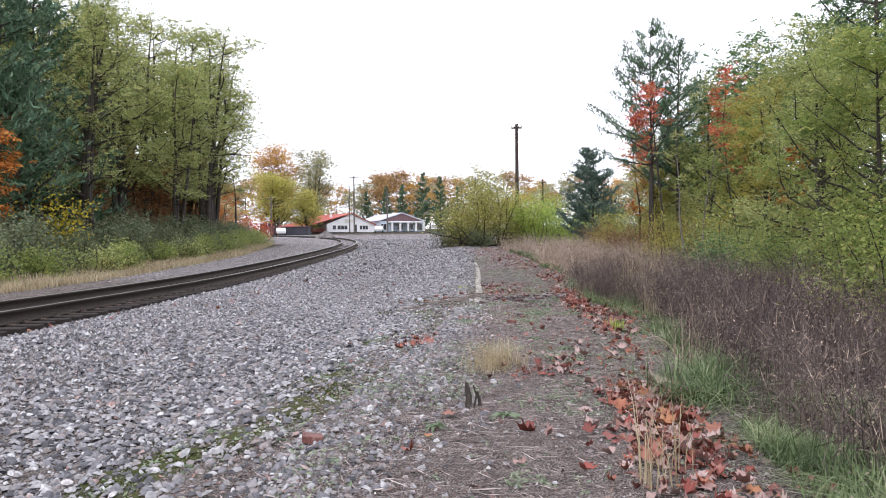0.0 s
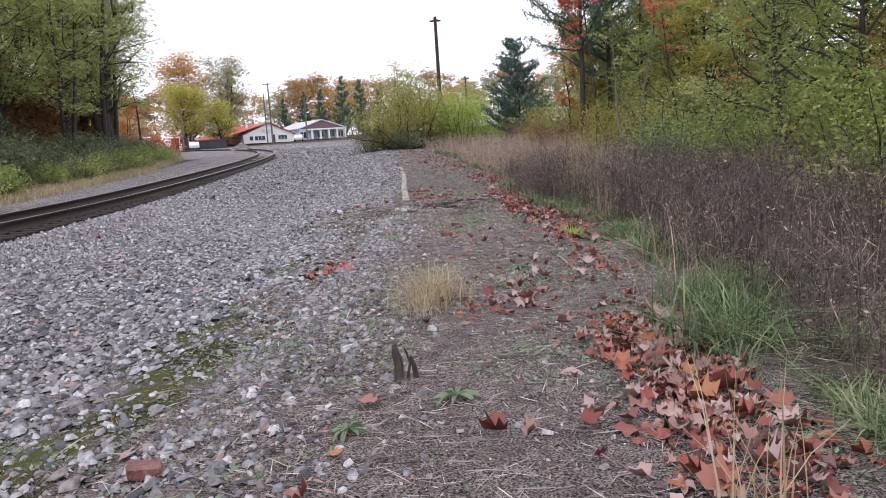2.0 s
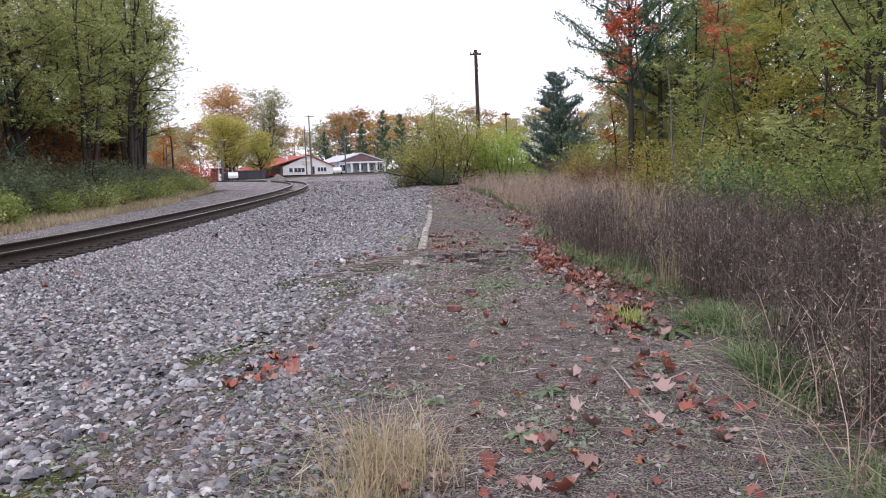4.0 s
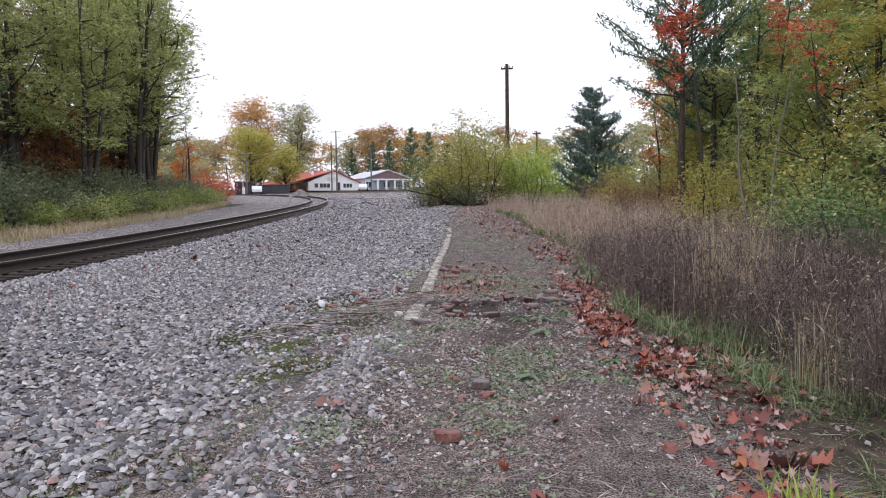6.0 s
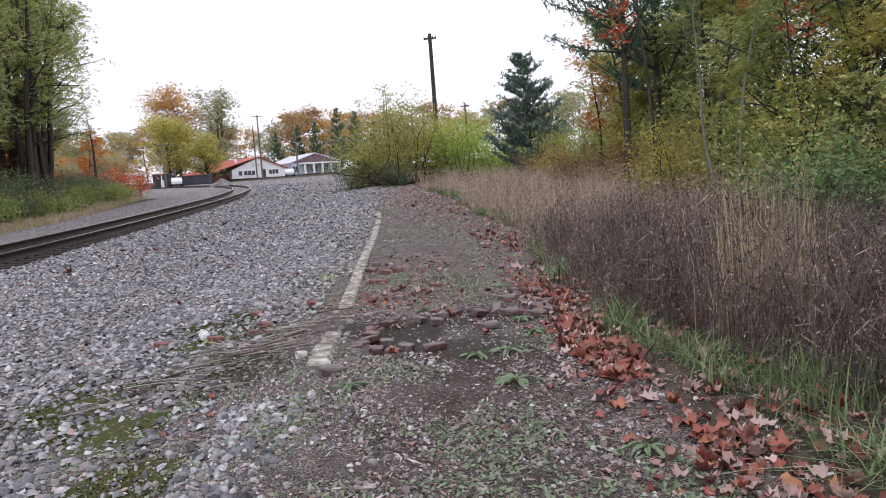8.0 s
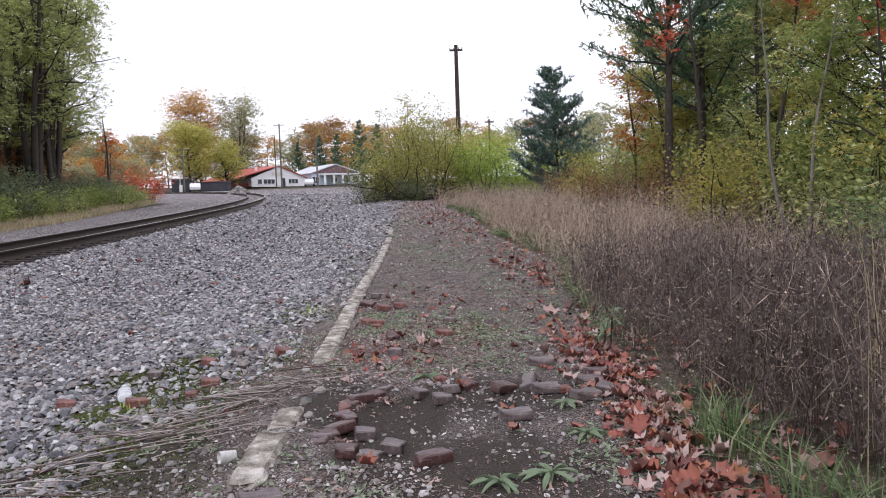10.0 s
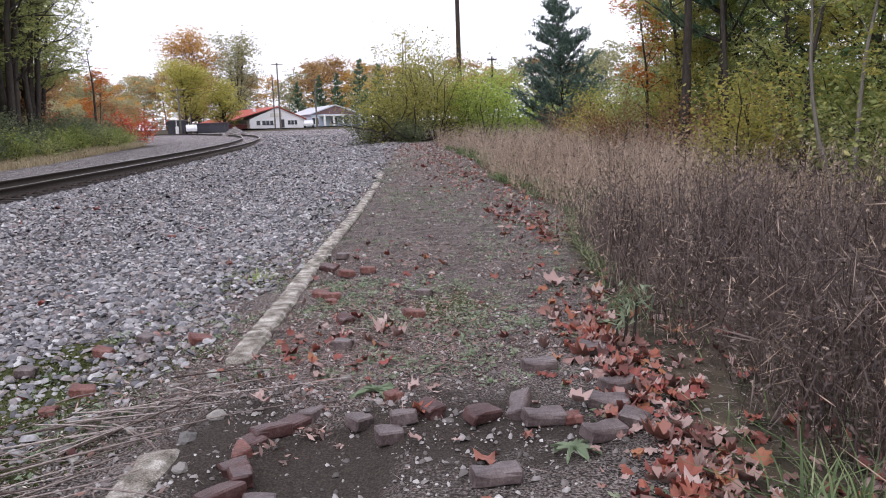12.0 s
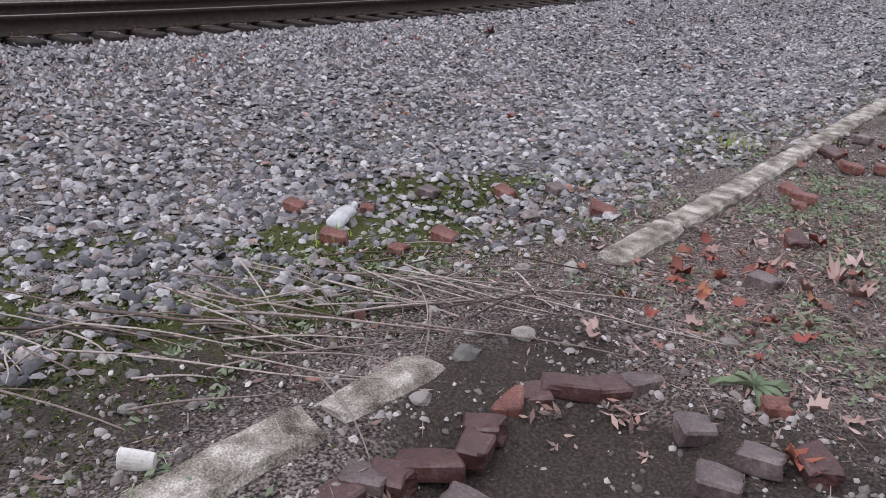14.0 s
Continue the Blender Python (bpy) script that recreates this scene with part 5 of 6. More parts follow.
# ---- weeds and grass ----
def weed_field():
    r = np.random.default_rng(9)
    sets, tan = [], []
    for y0, y1, per in ((3, 14, 120), (14, 27, 205), (27, 42, 70), (42, 66, 26)):
        n = int(per * (y1 - y0) * 4)
        y = r.uniform(y0, y1, n)
        x = weed_x(y) + np.interp(y, [3, 9, 13, 15, 18.5, 21, 24, 30], [0.3, 0.3, 0.2, 0.8, 0.9, 0.45, 0.15, 0.15]) + r.uniform(0, 1, n) ** 1.3 * (5.6 - weed_x(y))
        edge = np.clip((x - weed_x(y)) / 1.0, 0.4, 1)
        clumpy = np.array([noise.noise(Vector((a * 0.9, b * 0.55, 3.3))) for a, b in zip(x, y)])
        keep = r.uniform(0, 1, n) < np.clip(0.75 + clumpy * 2.2, 0.06, 1) * np.clip(edge + 0.25, 0, 1)
        x, y, edge, clumpy = x[keep], y[keep], edge[keep], clumpy[keep]
        h = np.clip((0.28 + 0.52 * edge + 0.75 * clumpy) * r.lognormal(0, 0.25, len(x)), 0.16, 1.1) * (1.0 if y1 < 30 else 1.1)
        c = np.stack([x, y, ground_z(x, y) - 0.02], 1)
        v, f, tip = blades(c, h, np.full(len(c), 0.0075 if y1 < 30 else 0.014), r, 0.75, 4)
        pale = r.uniform(0, 1, len(c)) < np.interp(y, [10, 24, 30, 60], [0.1, 0.14, 0.65, 0.9])
        if y1 < 30:
            sets.append((v, f))
        else:
            tan.append((v, f))
        k = 16 if y1 < 30 else 11
        u = r.uniform(0.15, 1.03, (len(c), k))
        q = c[:, None] + (tip - c)[:, None] * u[..., None] + r.normal(0, 1, (len(c), k, 3)) * np.array([0.085, 0.085, 0.05])
        for msk, dst in ((~pale, sets), (pale, tan)):
            twig = q[msk][:, :7].reshape(-1, 3)
            al = r.normal(0, 0.55, twig.shape) + np.array([0, 0, 0.6])
            dst.append(leaf_cards(twig, np.full(len(twig), 0.17 if y1 < 30 else 0.22), r, 0.028, along=al))
            seed = q[msk][:, 7:].reshape(-1, 3)
            dst.append(leaf_cards(seed, np.full(len(seed), 0.03 if y1 < 30 else 0.06), r, 0.4))
    ob = new("dead_weeds", mesh_np("dead_weeds", *merge(sets), L_WEED))
    tagged(ob, "thicket of dead grey-brown goldenrod stalks beside the path", "weeds", kind="stuff")
    ob = new("seed_heads", mesh_np("seed_heads", *merge(tan), L_TAN))
    tagged(ob, "pale tan seed heads among the dead weeds", "weeds", kind="stuff")


def grass_edges():
    r = np.random.default_rng(10)
    sets, dry = [], []
    n = 46000
    y = 3 + 50 * r.uniform(0, 1, n) ** 1.35
    x = weed_x(y) - 0.02 + np.abs(r.normal(0, 0.5, n)) * np.interp(y, [14, 16, 19, 20], [1, 1.7, 1.7, 1])
    clumpy = np.array([noise.noise(Vector((a * 1.1, b * 0.8, 8.1))) for a, b in zip(x, y)])
    x = x + np.interp(y, [14.5, 16, 19, 20], [0, 0.35, 0.35, 0.1])
    keep = (clumpy + r.normal(0, 0.15, n) > 0.0) & (r.uniform(0, 1, n) < np.interp(y, [18.8, 20, 24.5, 26.5], [1, 0.08, 0.12, 1]))
    x, y, clumpy = x[keep], y[keep], clumpy[keep]
    c = np.stack([x, y, ground_z(x, y) - 0.01], 1)
    v, f, _ = blades(c, 0.15 + 0.4 * np.maximum(clumpy, 0), np.full(len(c), 0.011), r, 2.2, 4)
    sets.append((v, f))
    n = 13000
    y = r.uniform(22, 75, n)
    x = rail_x(y) - np.interp(y, [30, 50, 80], [5.0, 5.8, 9.0]) - np.abs(r.normal(0, 1.2, n))
    c = np.stack([x, y, ground_z(x, y) - 0.01], 1)
    v, f, _ = blades(c, np.full(n, 0.34), np.full(n, 0.03), r, 0.9)
    dry.append((v, f))
    ob = new("grass_fringe", mesh_np("grass_fringe", *merge(sets), L_GRASS))
    tagged(ob, "green grass along the foot of the weeds", "grass", kind="stuff")
    ob = new("dry_grass_verge", mesh_np("dry_grass_verge", *merge(dry), L_DRY))
    tagged(ob, "dry straw-coloured grass on the far verge of the track", "grass", kind="stuff")


def tuft(name, x, y, n, h, w, spread, mat, label, seed, lean=0.8):
    r = np.random.default_rng(seed)
    c = np.stack([r.normal(0, spread, n), r.normal(0, spread, n), np.full(n, -0.01)], 1)
    v, f, _ = blades(c, np.full(n, h), np.full(n, w), r, lean)
    ob = new(name, mesh_np(name, *merge([(v, f)]), mat))
    ob.matrix_world = pose(*on_ground(x, y, 0))
    return tagged(ob, label, "grass", kind="stuff")


def rosette(x, y, size, label, seed, mat=None, leaves=9):
    """A weed that lies flat on the ground in a star of broad leaves."""
    r = np.random.default_rng(seed)
    root = thing("rosette_weed", on_ground(x, y, 0.012), label, "weed", "rosette weeds")
    for k in range(leaves):
        az = 2 * np.pi * k / leaves + r.normal(0, 0.25)
        L, W = size * r.uniform(0.6, 1.1), size * 0.2
        bm = bmesh.new()
        rows = []
        for t in (0, 0.25, 0.5, 0.75, 1.0):
            w = W * (0.2 + 1.6 * t * (1.05 - t) * 1.6) * 0.5 + 0.002
            z = 0.5 * L * t * (0.75 - t) + 0.01
            wv = r.normal(0, 0.006)
            rows.append([bm.verts.new((L * t, -w, z + 0.012 + wv)), bm.verts.new((L * t, 0, z)), bm.verts.new((L * t, w, z + 0.012 - wv))])
        for p, q in zip(rows, rows[1:]):
            for j in (0, 1):
                bm.faces.new((p[j], p[j + 1], q[j + 1], q[j]))
        ob = part("leaf", bm, mat or L_MULLEIN, root)
        ob.rotation_euler = (0, 0, az)
    return root


weed_field()
grass_edges()


def small_plants():
    tuft("grass_clump", 1.95, 9.3, 290, 0.46, 0.012, 0.21, L_GRASS, "clump of long green grass beside fallen leaves", 71, 2.6)
    tuft("grass_clump", 2.25, 10.4, 300, 0.4, 0.009, 0.2, L_GRASS, "clump of green grass under the weeds", 72, 1.8)
    tuft("grass_clump", 1.8, 14.6, 60, 0.2, 0.012, 0.07, L_LIME, "small bright green tuft of grass by the weeds", 73, 0.9)
    tuft("grass_clump", 1.72, 20.2, 90, 0.36, 0.016, 0.09, L_GRASS, "strap-leaved dark green plant beside red leaves", 174, 1.2)
    tuft("grass_clump", 2.45, 18.2, 260, 0.34, 0.011, 0.24, L_GRASS, "low green grass beside red fallen leaves", 74, 1.0)
    tuft("grass_clump", 1.75, 23.4, 60, 0.22, 0.009, 0.2, L_GRASS, "green grass at the foot of the weeds", 75, 1.0)
    tuft("dry_grass_clump", 0.14, 11.1, 420, 0.36, 0.006, 0.14, L_DRY, "clump of dry yellow foxtail grass on the path", 76, 1.5)
    tuft("dry_grass_clump", 0.1, 10.7, 160, 0.24, 0.006, 0.12, L_DRY, "small clump of dry yellow grass", 77, 1.6)
    tuft("dry_grass_clump", 2.6, 16.8, 45, 0.8, 0.006, 0.12, L_DRY, "tall pale dry grass standing in the weeds", 78, 0.35)
    tuft("dry_grass_clump", 2.75, 19.9, 190, 1.2, 0.009, 0.2, L_DRY, "tall pale dry grass among dead weeds", 79, 0.4)
    tuft("dry_grass_clump", 3.2, 20.5, 170, 1.2, 0.009, 0.24, L_DRY, "tall pale dry grass standing over the weeds", 179, 0.4)
    tuft("drooping_stalks", 2.15, 10.9, 46, 0.85, 0.006, 0.16, L_TAN, "dead pale weed stalks bending over the path", 181, 2.4)
    tuft("drooping_stalks", 2.3, 12.1, 30, 0.8, 0.006, 0.16, L_TAN, "dead pale stalks leaning out of the weeds", 182, 2.0)
    tuft("dry_stalks", 1.25, 7.05, 36, 0.6, 0.008, 0.09, L_DRY, "bleached bare stalks standing by fallen leaves", 80, 0.6)
    tuft("dry_stalks", 0.85, 5.9, 14, 0.35, 0.006, 0.06, L_DRY, "few bleached bare stalks", 81, 0.5)
    tuft("grass_tuft", -1.65, 25.2, 30, 0.14, 0.01, 0.06, L_LIME, "small green tuft growing in the gravel", 82, 0.7)
    tuft("grass_tuft", -2.25, 21.72, 40, 0.07, 0.016, 0.05, L_LIME, "small green weed beside the bottle", 83, 0.9)
    for i, (x, y, s) in enumerate(((-0.38, 19.05, 0.2), (0.75, 18.95, 0.24), (0.5, 19.7, 0.2), (0.75, 19.8, 0.22), (0.62, 17.0, 0.2), (0.0, 21.75, 0.18), (0.95, 21.0, 0.16), (0.35, 8.6, 0.2), (-0.15, 8.2, 0.16), (0.75, 11.6, 0.18), (0.95, 12.4, 0.18), (1.3, 17.6, 0.2), (0.55, 13.3, 0.16), (0.45, 6.5, 0.2), (1.0, 20.4, 0.18), (0.25, 12.2, 0.14))):
        rosette(x, y, s * 0.75, "flat rosette of grey-green leaves on bare soil", 90 + i)
    rosette(2.05, 14.1, 0.3, "strap-leaved bright green plant beside the leaves", 120, L_GRASS, 14)
    # stalk with drooping leaves beside the red leaves
    r = np.random.default_rng(31)
    root = thing("drooping_plant", on_ground(1.45, 22.6, 0), "wilted plant with drooping pale green leaves", "plant")
    lines = []
    c = []
    for k in range(3):
        p = np.array([0.06 * k - 0.06, 0.03 * k, 0])
        q = p + np.array([0.02, 0, 0.2 + 0.04 * k])
        lines.append((np.linspace(p, q, 4), np.linspace(0.012, 0.008, 4)))
        c.append(q + r.normal(0, 0.07, (26, 3)) * np.array([1, 1, 0.8]))
    part("stem", mesh_np("stem", *tubes(lines, 6), M_BARK), None, root)
    c = np.concatenate(c)
    al = r.normal(0, 0.6, c.shape) + np.array([0, 0, -0.3])
    part("foliage", mesh_np("foliage", *leaf_cards(c, np.full(len(c), 0.11), r, 0.18, along=al), L_MULLEIN), None, root)
    # the dark broken stalk on the path
    root = thing("broken_stalk", on_ground(0.02, 8.95, 0), "blackened broken plant stalk standing on the path", "stalk")
    lines = [(np.array([[0, 0, -0.03], [0.01, 0, 0.1], [-0.005, 0.0, 0.17], [-0.012, 0.01, 0.215]]), np.array([0.03, 0.028, 0.024, 0.012])), (np.array([[0.1, 0.06, -0.02], [0.09, 0.05, 0.07], [0.075, 0.04, 0.13]]), np.array([0.017, 0.015, 0.009])), (np.array([[0.05, 0.02, 0.0], [0.07, 0.03, 0.1], [0.045, 0.02, 0.19]]), np.array([0.01, 0.009, 0.004]))]
    for ln in lines:
        part("stem", mesh_np("stem", *tubes([ln], 6), M_BARK), None, root)
    # loose sticks
    for x, y, L, rz, tilt, rad in ((1.45, 12.5, 1.0, 96, 2, 0.009), (-1.25, 21.1, 1.3, 35, 3, 0.007), (-1.5, 21.0, 1.1, 20, 2, 0.006), (-1.1, 21.5, 0.9, 50, 4, 0.006), (-1.6, 20.7, 1.2, 28, 2, 0.009), (-1.35, 21.35, 0.8, 12, 3, 0.006), (-0.9, 21.7, 1.5, 16, 3, 0.004), (-1.9, 20.4, 1.0, 40, 2, 0.007), (-1.2, 20.8, 0.7, 60, 4, 0.006), (-1.75, 21.2, 0.9, 8, 3, 0.006), (-1.0, 21.2, 0.6, -50, 3, 0.006), (0.8, 26.2, 0.6, 100, 3, 0.006)):
        t = np.linspace(-0.5, 0.5, 6)
        pts = np.stack([t * L, 0.012 * L * np.sin(t * 6 + rz), 0.012 * np.cos(t * 5)], 1)
        ob = new("stick", mesh_np("stick", *tubes([(pts, np.linspace(rad, rad * 0.45, 6))], 5), M_STICK))
        ob.matrix_world = pose(*on_ground(x, y, 0.02), 0, -tilt, rz)
        tagged(ob, "dry bare stick lying on the ground", "stick", "loose sticks")


small_plants()


def stick_heap():
    r = np.random.default_rng(77)
    shapes = []
    for k in range(4):
        t = np.linspace(-0.5, 0.5, 6)
        pts = np.stack([t, 0.012 * np.sin(t * 5 + k), 0.008 * np.cos(t * 4 + k)], 1)
        shapes.append(mesh_np("stick", *tubes([(pts, np.linspace(0.0048, 0.0022, 6))], 5), M_STICK))
    for i in range(110):
        y = r.uniform(19.4, 22.1)
        x = -1.0 - (21.9 - y) * 0.35 + r.normal(-0.15, 0.32)
        L = r.uniform(0.2, 0.85)
        ob = new("stick", shapes[i % 4])
        ob.matrix_world = pose(*on_ground(x, y, r.uniform(0.012, 0.055)), 0, r.normal(0, 3), r.normal(30, 34)) @ Matrix.Diagonal((L, 1, 1, 1))
        tagged(ob, "dry grey weed stalk in a loose heap on the soil", "stick", "heap of dry stalks")


stick_heap()


# ---- litter ----
def bottle_and_cup():
    m, nt, b = base_mat("clear_plastic", 0.12, 0.5)
    b.inputs["Base Color"].default_value = (0.93, 0.95, 0.98, 1)
    b.inputs["Transmission Weight"].default_value = 0.55
    b.inputs["IOR"].default_value = 1.3
    root = thing("plastic_bottle", on_ground(-2.4, 21.95, 0.045), "crushed clear plastic bottle lying in the gravel", "bottle")
    prof = [(0.0, 0.0), (0.028, 0.002), (0.033, 0.012), (0.034, 0.05), (0.03, 0.06), (0.034, 0.07), (0.034, 0.085), (0.03, 0.095), (0.034, 0.105), (0.034, 0.15), (0.028, 0.18), (0.014, 0.205), (0.013, 0.225)]
    bm = bmesh.new()
    rings = [[bm.verts.new((rr * math.cos(a) * 1.15, rr * math.sin(a) * 0.85, z)) for a in [2 * math.pi * k / 16 for k in range(16)]] for rr, z in prof[1:]]
    for p, q in zip(rings, rings[1:]):
        for k in range(16):
            bm.faces.new((p[k], p[(k + 1) % 16], q[(k + 1) % 16], q[k]))
    bm.faces.new(rings[0][::-1])
    for v in bm.verts:
        v.co.x += 0.006 * noise.noise(v.co * 22)
        v.co.y += 0.008 * noise.noise(v.co * 18 + Vector((4, 0, 0)))
    body = part("body", bm, m, root)
    for f in body.data.polygons:
        f.use_smooth = True
    bm = bmesh.new()
    bmesh.ops.create_cone(bm, cap_ends=True, segments=16, radius1=0.016, radius2=0.0155, depth=0.018, matrix=Matrix.Translation((0, 0, 0.235)))
    part("cap", bm, plain("white_cap", (0.75, 0.76, 0.78), 0.4), root)
    root.matrix_world = pose(*on_ground(-2.36, 21.8, 0.05), 84, 0, -154) @ Matrix.Diagonal((1.35, 1.35, 1.15, 1))
    white = noisy("dirty_white_paper", [(0.3, (0.5, 0.48, 0.45)), (0.5, (0.74, 0.73, 0.71)), (0.8, (0.82, 0.81, 0.8))], 20, 0.6, 0.2, 120)
    root = thing("paper_cup", (0, 0, 0), "crumpled white paper cup with grey print on the soil", "cup")
    bm = bmesh.new()
    rings = []
    for z, rr in ((0, 0.024), (0.004, 0.026), (0.05, 0.031), (0.09, 0.034), (0.094, 0.036), (0.098, 0.034), (0.09, 0.031), (0.01, 0.023)):
        rings.append([bm.verts.new((rr * math.cos(a), rr * math.sin(a) * 0.72, z)) for a in [2 * math.pi * k / 18 for k in range(18)]])
    for p, q in zip(rings, rings[1:]):
        for k in range(18):
            bm.faces.new((p[k], p[(k + 1) % 18], q[(k + 1) % 18], q[k]))
    bm.faces.new(rings[0][::-1])
    bm.faces.new(rings[-1])
    for v in bm.verts:
        v.co += Vector((0.004 * noise.noise(v.co * 40), 0.004 * noise.noise(v.co * 33), 0))
    part("cup", bm, white, root)
    bm = bmesh.new()
    for k in range(5):
        a = -1.95 + k * 0.2
        bmesh.ops.create_cube(bm, size=1, matrix=Matrix.Translation((0.032 * math.cos(a), 0.032 * 0.74 * math.sin(a), 0.05)) @ Euler((0, 0, a)).to_matrix().to_4x4() @ Matrix.Diagonal((0.002, 0.004, 0.04, 1)))
    part("print", bm, plain("grey_print", (0.2, 0.2, 0.22), 0.6), root)
    root.matrix_world = pose(*on_ground(-0.91, 20.1, 0.035), 0, 86, -135) @ Matrix.Diagonal((0.95, 0.95, 0.95, 1))


bottle_and_cup()


# ---- the old telegraph pole, the far poles and wires ----
def pole(x, y, height, r0, mat, label, arms=((0.35, 2.4),), seed=1, z=None, name="utility_pole", lean=(0, 0)):
    root = thing(name, (x, y, float(ground_z(x, y)) - 0.3 if z is None else z), label, "pole")
    t = np.linspace(0, 1, 8)
    pts = np.stack([lean[0] * t * height, lean[1] * t * height, t * (height + 0.3)], 1)
    part("shaft", mesh_np("shaft", *tubes([(pts, np.linspace(r0, r0 * 0.68, 8))], 10), mat), None, root)
    for down, width in arms:
        bm = bmesh.new()
        box(bm, (lean[0] * height, lean[1] * height, height + 0.3 - down), (width, 0.12, 0.13), 0, 0.01)
        part("crossarm", bm, mat, root)
        for u in (-0.46, -0.2, 0.2, 0.46):
            bm = bmesh.new()
            box(bm, (lean[0] * height + u * width, lean[1] * height, height + 0.3 - down + 0.12), (0.06, 0.06, 0.14), 0, 0.02)
            part("insulator", bm, M_PLATE, root)
    return root


def wire(a, b, sag, rad=0.02):
    t = np.linspace(0, 1, 16)[:, None]
    pts = np.array(a)[None] * (1 - t) + np.array(b)[None] * t
    pts[:, 2] -= sag * 4 * t[:, 0] * (1 - t[:, 0])
    ob = new("overhead_wire", mesh_np("overhead_wire", *tubes([(pts, np.full(16, rad))], 4), M_WIRE))
    return tagged(ob, "sagging black overhead wire between utility poles", "wire", "overhead wires")


def poles_and_wires():
    pole(-1.25, 71.8, 10.9, 0.2, M_POLE, "tall weathered wooden telegraph pole with a short crossarm", ((0.35, 0.95),), 1, name="telegraph_pole")
    pole(-38.3, 160.0, 12.3, 0.18, M_POLE_GREY, "grey utility pole before the red-roofed shop", ((0.3, 2.2),))
    pole(-39.5, 160.6, 10.2, 0.15, M_POLE_GREY, "plain grey utility pole before the shop", ())
    pole(-29.1, 150.0, 8.5, 0.16, M_POLE_GREY, "utility pole before the blue building", ((0.2, 1.2),))
    pole(-49.4, 140.0, 7.6, 0.16, M_POLE_GREY, "pale utility pole by the crossing", ((0.5, 2.4), (1.6, 2.2)))
    pole(-47.9, 140.5, 3.4, 0.12, M_POLE_GREY, "short pale post by the crossing", ())
    pole(1.2, 92.0, 6.9, 0.12, M_POLE, "thin distant pole behind the bushes", ((0.3, 0.9),))
    wire((-29.1, 150, 12.0), (20, 128, 8.0), 1.4)
    wire((-29.1, 150, 11.2), (20, 128, 7.0), 1.4)
    wire((-38.3, 160, 15.6), (-29.1, 150, 11.9), 0.5)
    wire((-49.4, 140, 10.2), (-38.3, 160, 15.6), 0.6)
    wire((-49.4, 140, 9.2), (-38.3, 160, 14.4), 0.6)
    wire((-110, 128, 11), (-49.4, 140, 10.2), 1.5)


poles_and_wires()


# ---- the shop, the blue hall, the crossing ----
M_WHITE = noisy("white_siding", [(0.3, (0.78, 0.78, 0.8)), (0.7, (0.85, 0.85, 0.86))], 0.8, 0.6, 0.2, 8)
M_ROOF_RED = noisy("red_metal_roof", [(0.3, (0.42, 0.08, 0.06)), (0.7, (0.56, 0.14, 0.1))], 0.5, 0.5, 0.2, 10, spec=0.4)
M_ROOF_PALE = noisy("pale_metal_roof", [(0.3, (0.55, 0.57, 0.62)), (0.7, (0.72, 0.74, 0.78))], 0.4, 0.45, 0.2, 10)
M_BLUE = noisy("pale_blue_siding", [(0.3, (0.42, 0.52, 0.63)), (0.7, (0.54, 0.63, 0.73))], 0.6, 0.6, 0.2, 8)
M_MAROON = noisy("brown_siding", [(0.3, (0.12, 0.075, 0.08)), (0.7, (0.19, 0.12, 0.125))], 0.6, 0.7, 0.3, 8)
M_DARK = noisy("dark_siding", [(0.3, (0.035, 0.035, 0.045)), (0.7, (0.07, 0.07, 0.085))], 0.8, 0.7, 0.3, 8)
M_REDWALL = noisy("red_siding", [(0.3, (0.16, 0.05, 0.045)), (0.7, (0.25, 0.08, 0.07))], 0.8, 0.7, 0.3, 8)
M_TRIM = plain("white_trim", (0.8, 0.8, 0.8), 0.5)
M_PANE = plain("dark_pane", (0.03, 0.035, 0.045), 0.08, 0.0, 0.6)
M_SIGN = noisy("pale_sign", [(0.3, (0.6, 0.58, 0.52)), (0.7, (0.75, 0.73, 0.68))], 2, 0.5, 0.1, 20)
M_TYRE = plain("tyre", (0.02, 0.02, 0.02), 0.8)
M_PAINT_WHITE = plain("white_car_paint", (0.75, 0.76, 0.78), 0.25, 0.0, 0.6)


def gable_body(bm, w, d, eave, ridge, y0=0.0):
    """A gabled block, its gable to the front (-y), w wide and d deep."""
    f = [bm.verts.new(p) for p in ((-w / 2, y0, 0), (w / 2, y0, 0), (w / 2, y0, eave), (0, y0, ridge), (-w / 2, y0, eave))]
    b = [bm.verts.new(p) for p in ((-w / 2, y0 + d, 0), (w / 2, y0 + d, 0), (w / 2, y0 + d, eave), (0, y0 + d, ridge), (-w / 2, y0 + d, eave))]
    bm.faces.new(f)
    bm.faces.new(b[::-1])
    for i in (0, 1, 4):
        j = (i + 1) % 5
        bm.faces.new((f[j], f[i], b[i], b[j]))
    bm.faces.new((f[3], f[2], b[2], b[3]))
    bm.faces.new((f[4], f[3], b[3], b[4]))
    return bm


def roof_slab(bm, x0, z0, x1, z1, y0, y1, thick=0.14):
    v = []
    for x, z in ((x0, z0), (x1, z1)):
        for y in (y0, y1):
            v += [bm.verts.new((x, y, z)), bm.verts.new((x, y, z + thick))]
    for q in ((0, 1, 3, 2), (4, 6, 7, 5), (0, 4, 5, 1), (2, 3, 7, 6), (1, 5, 7, 3), (0, 2, 6, 4)):
        bm.faces.new([v[i] for i in q])
    return bm


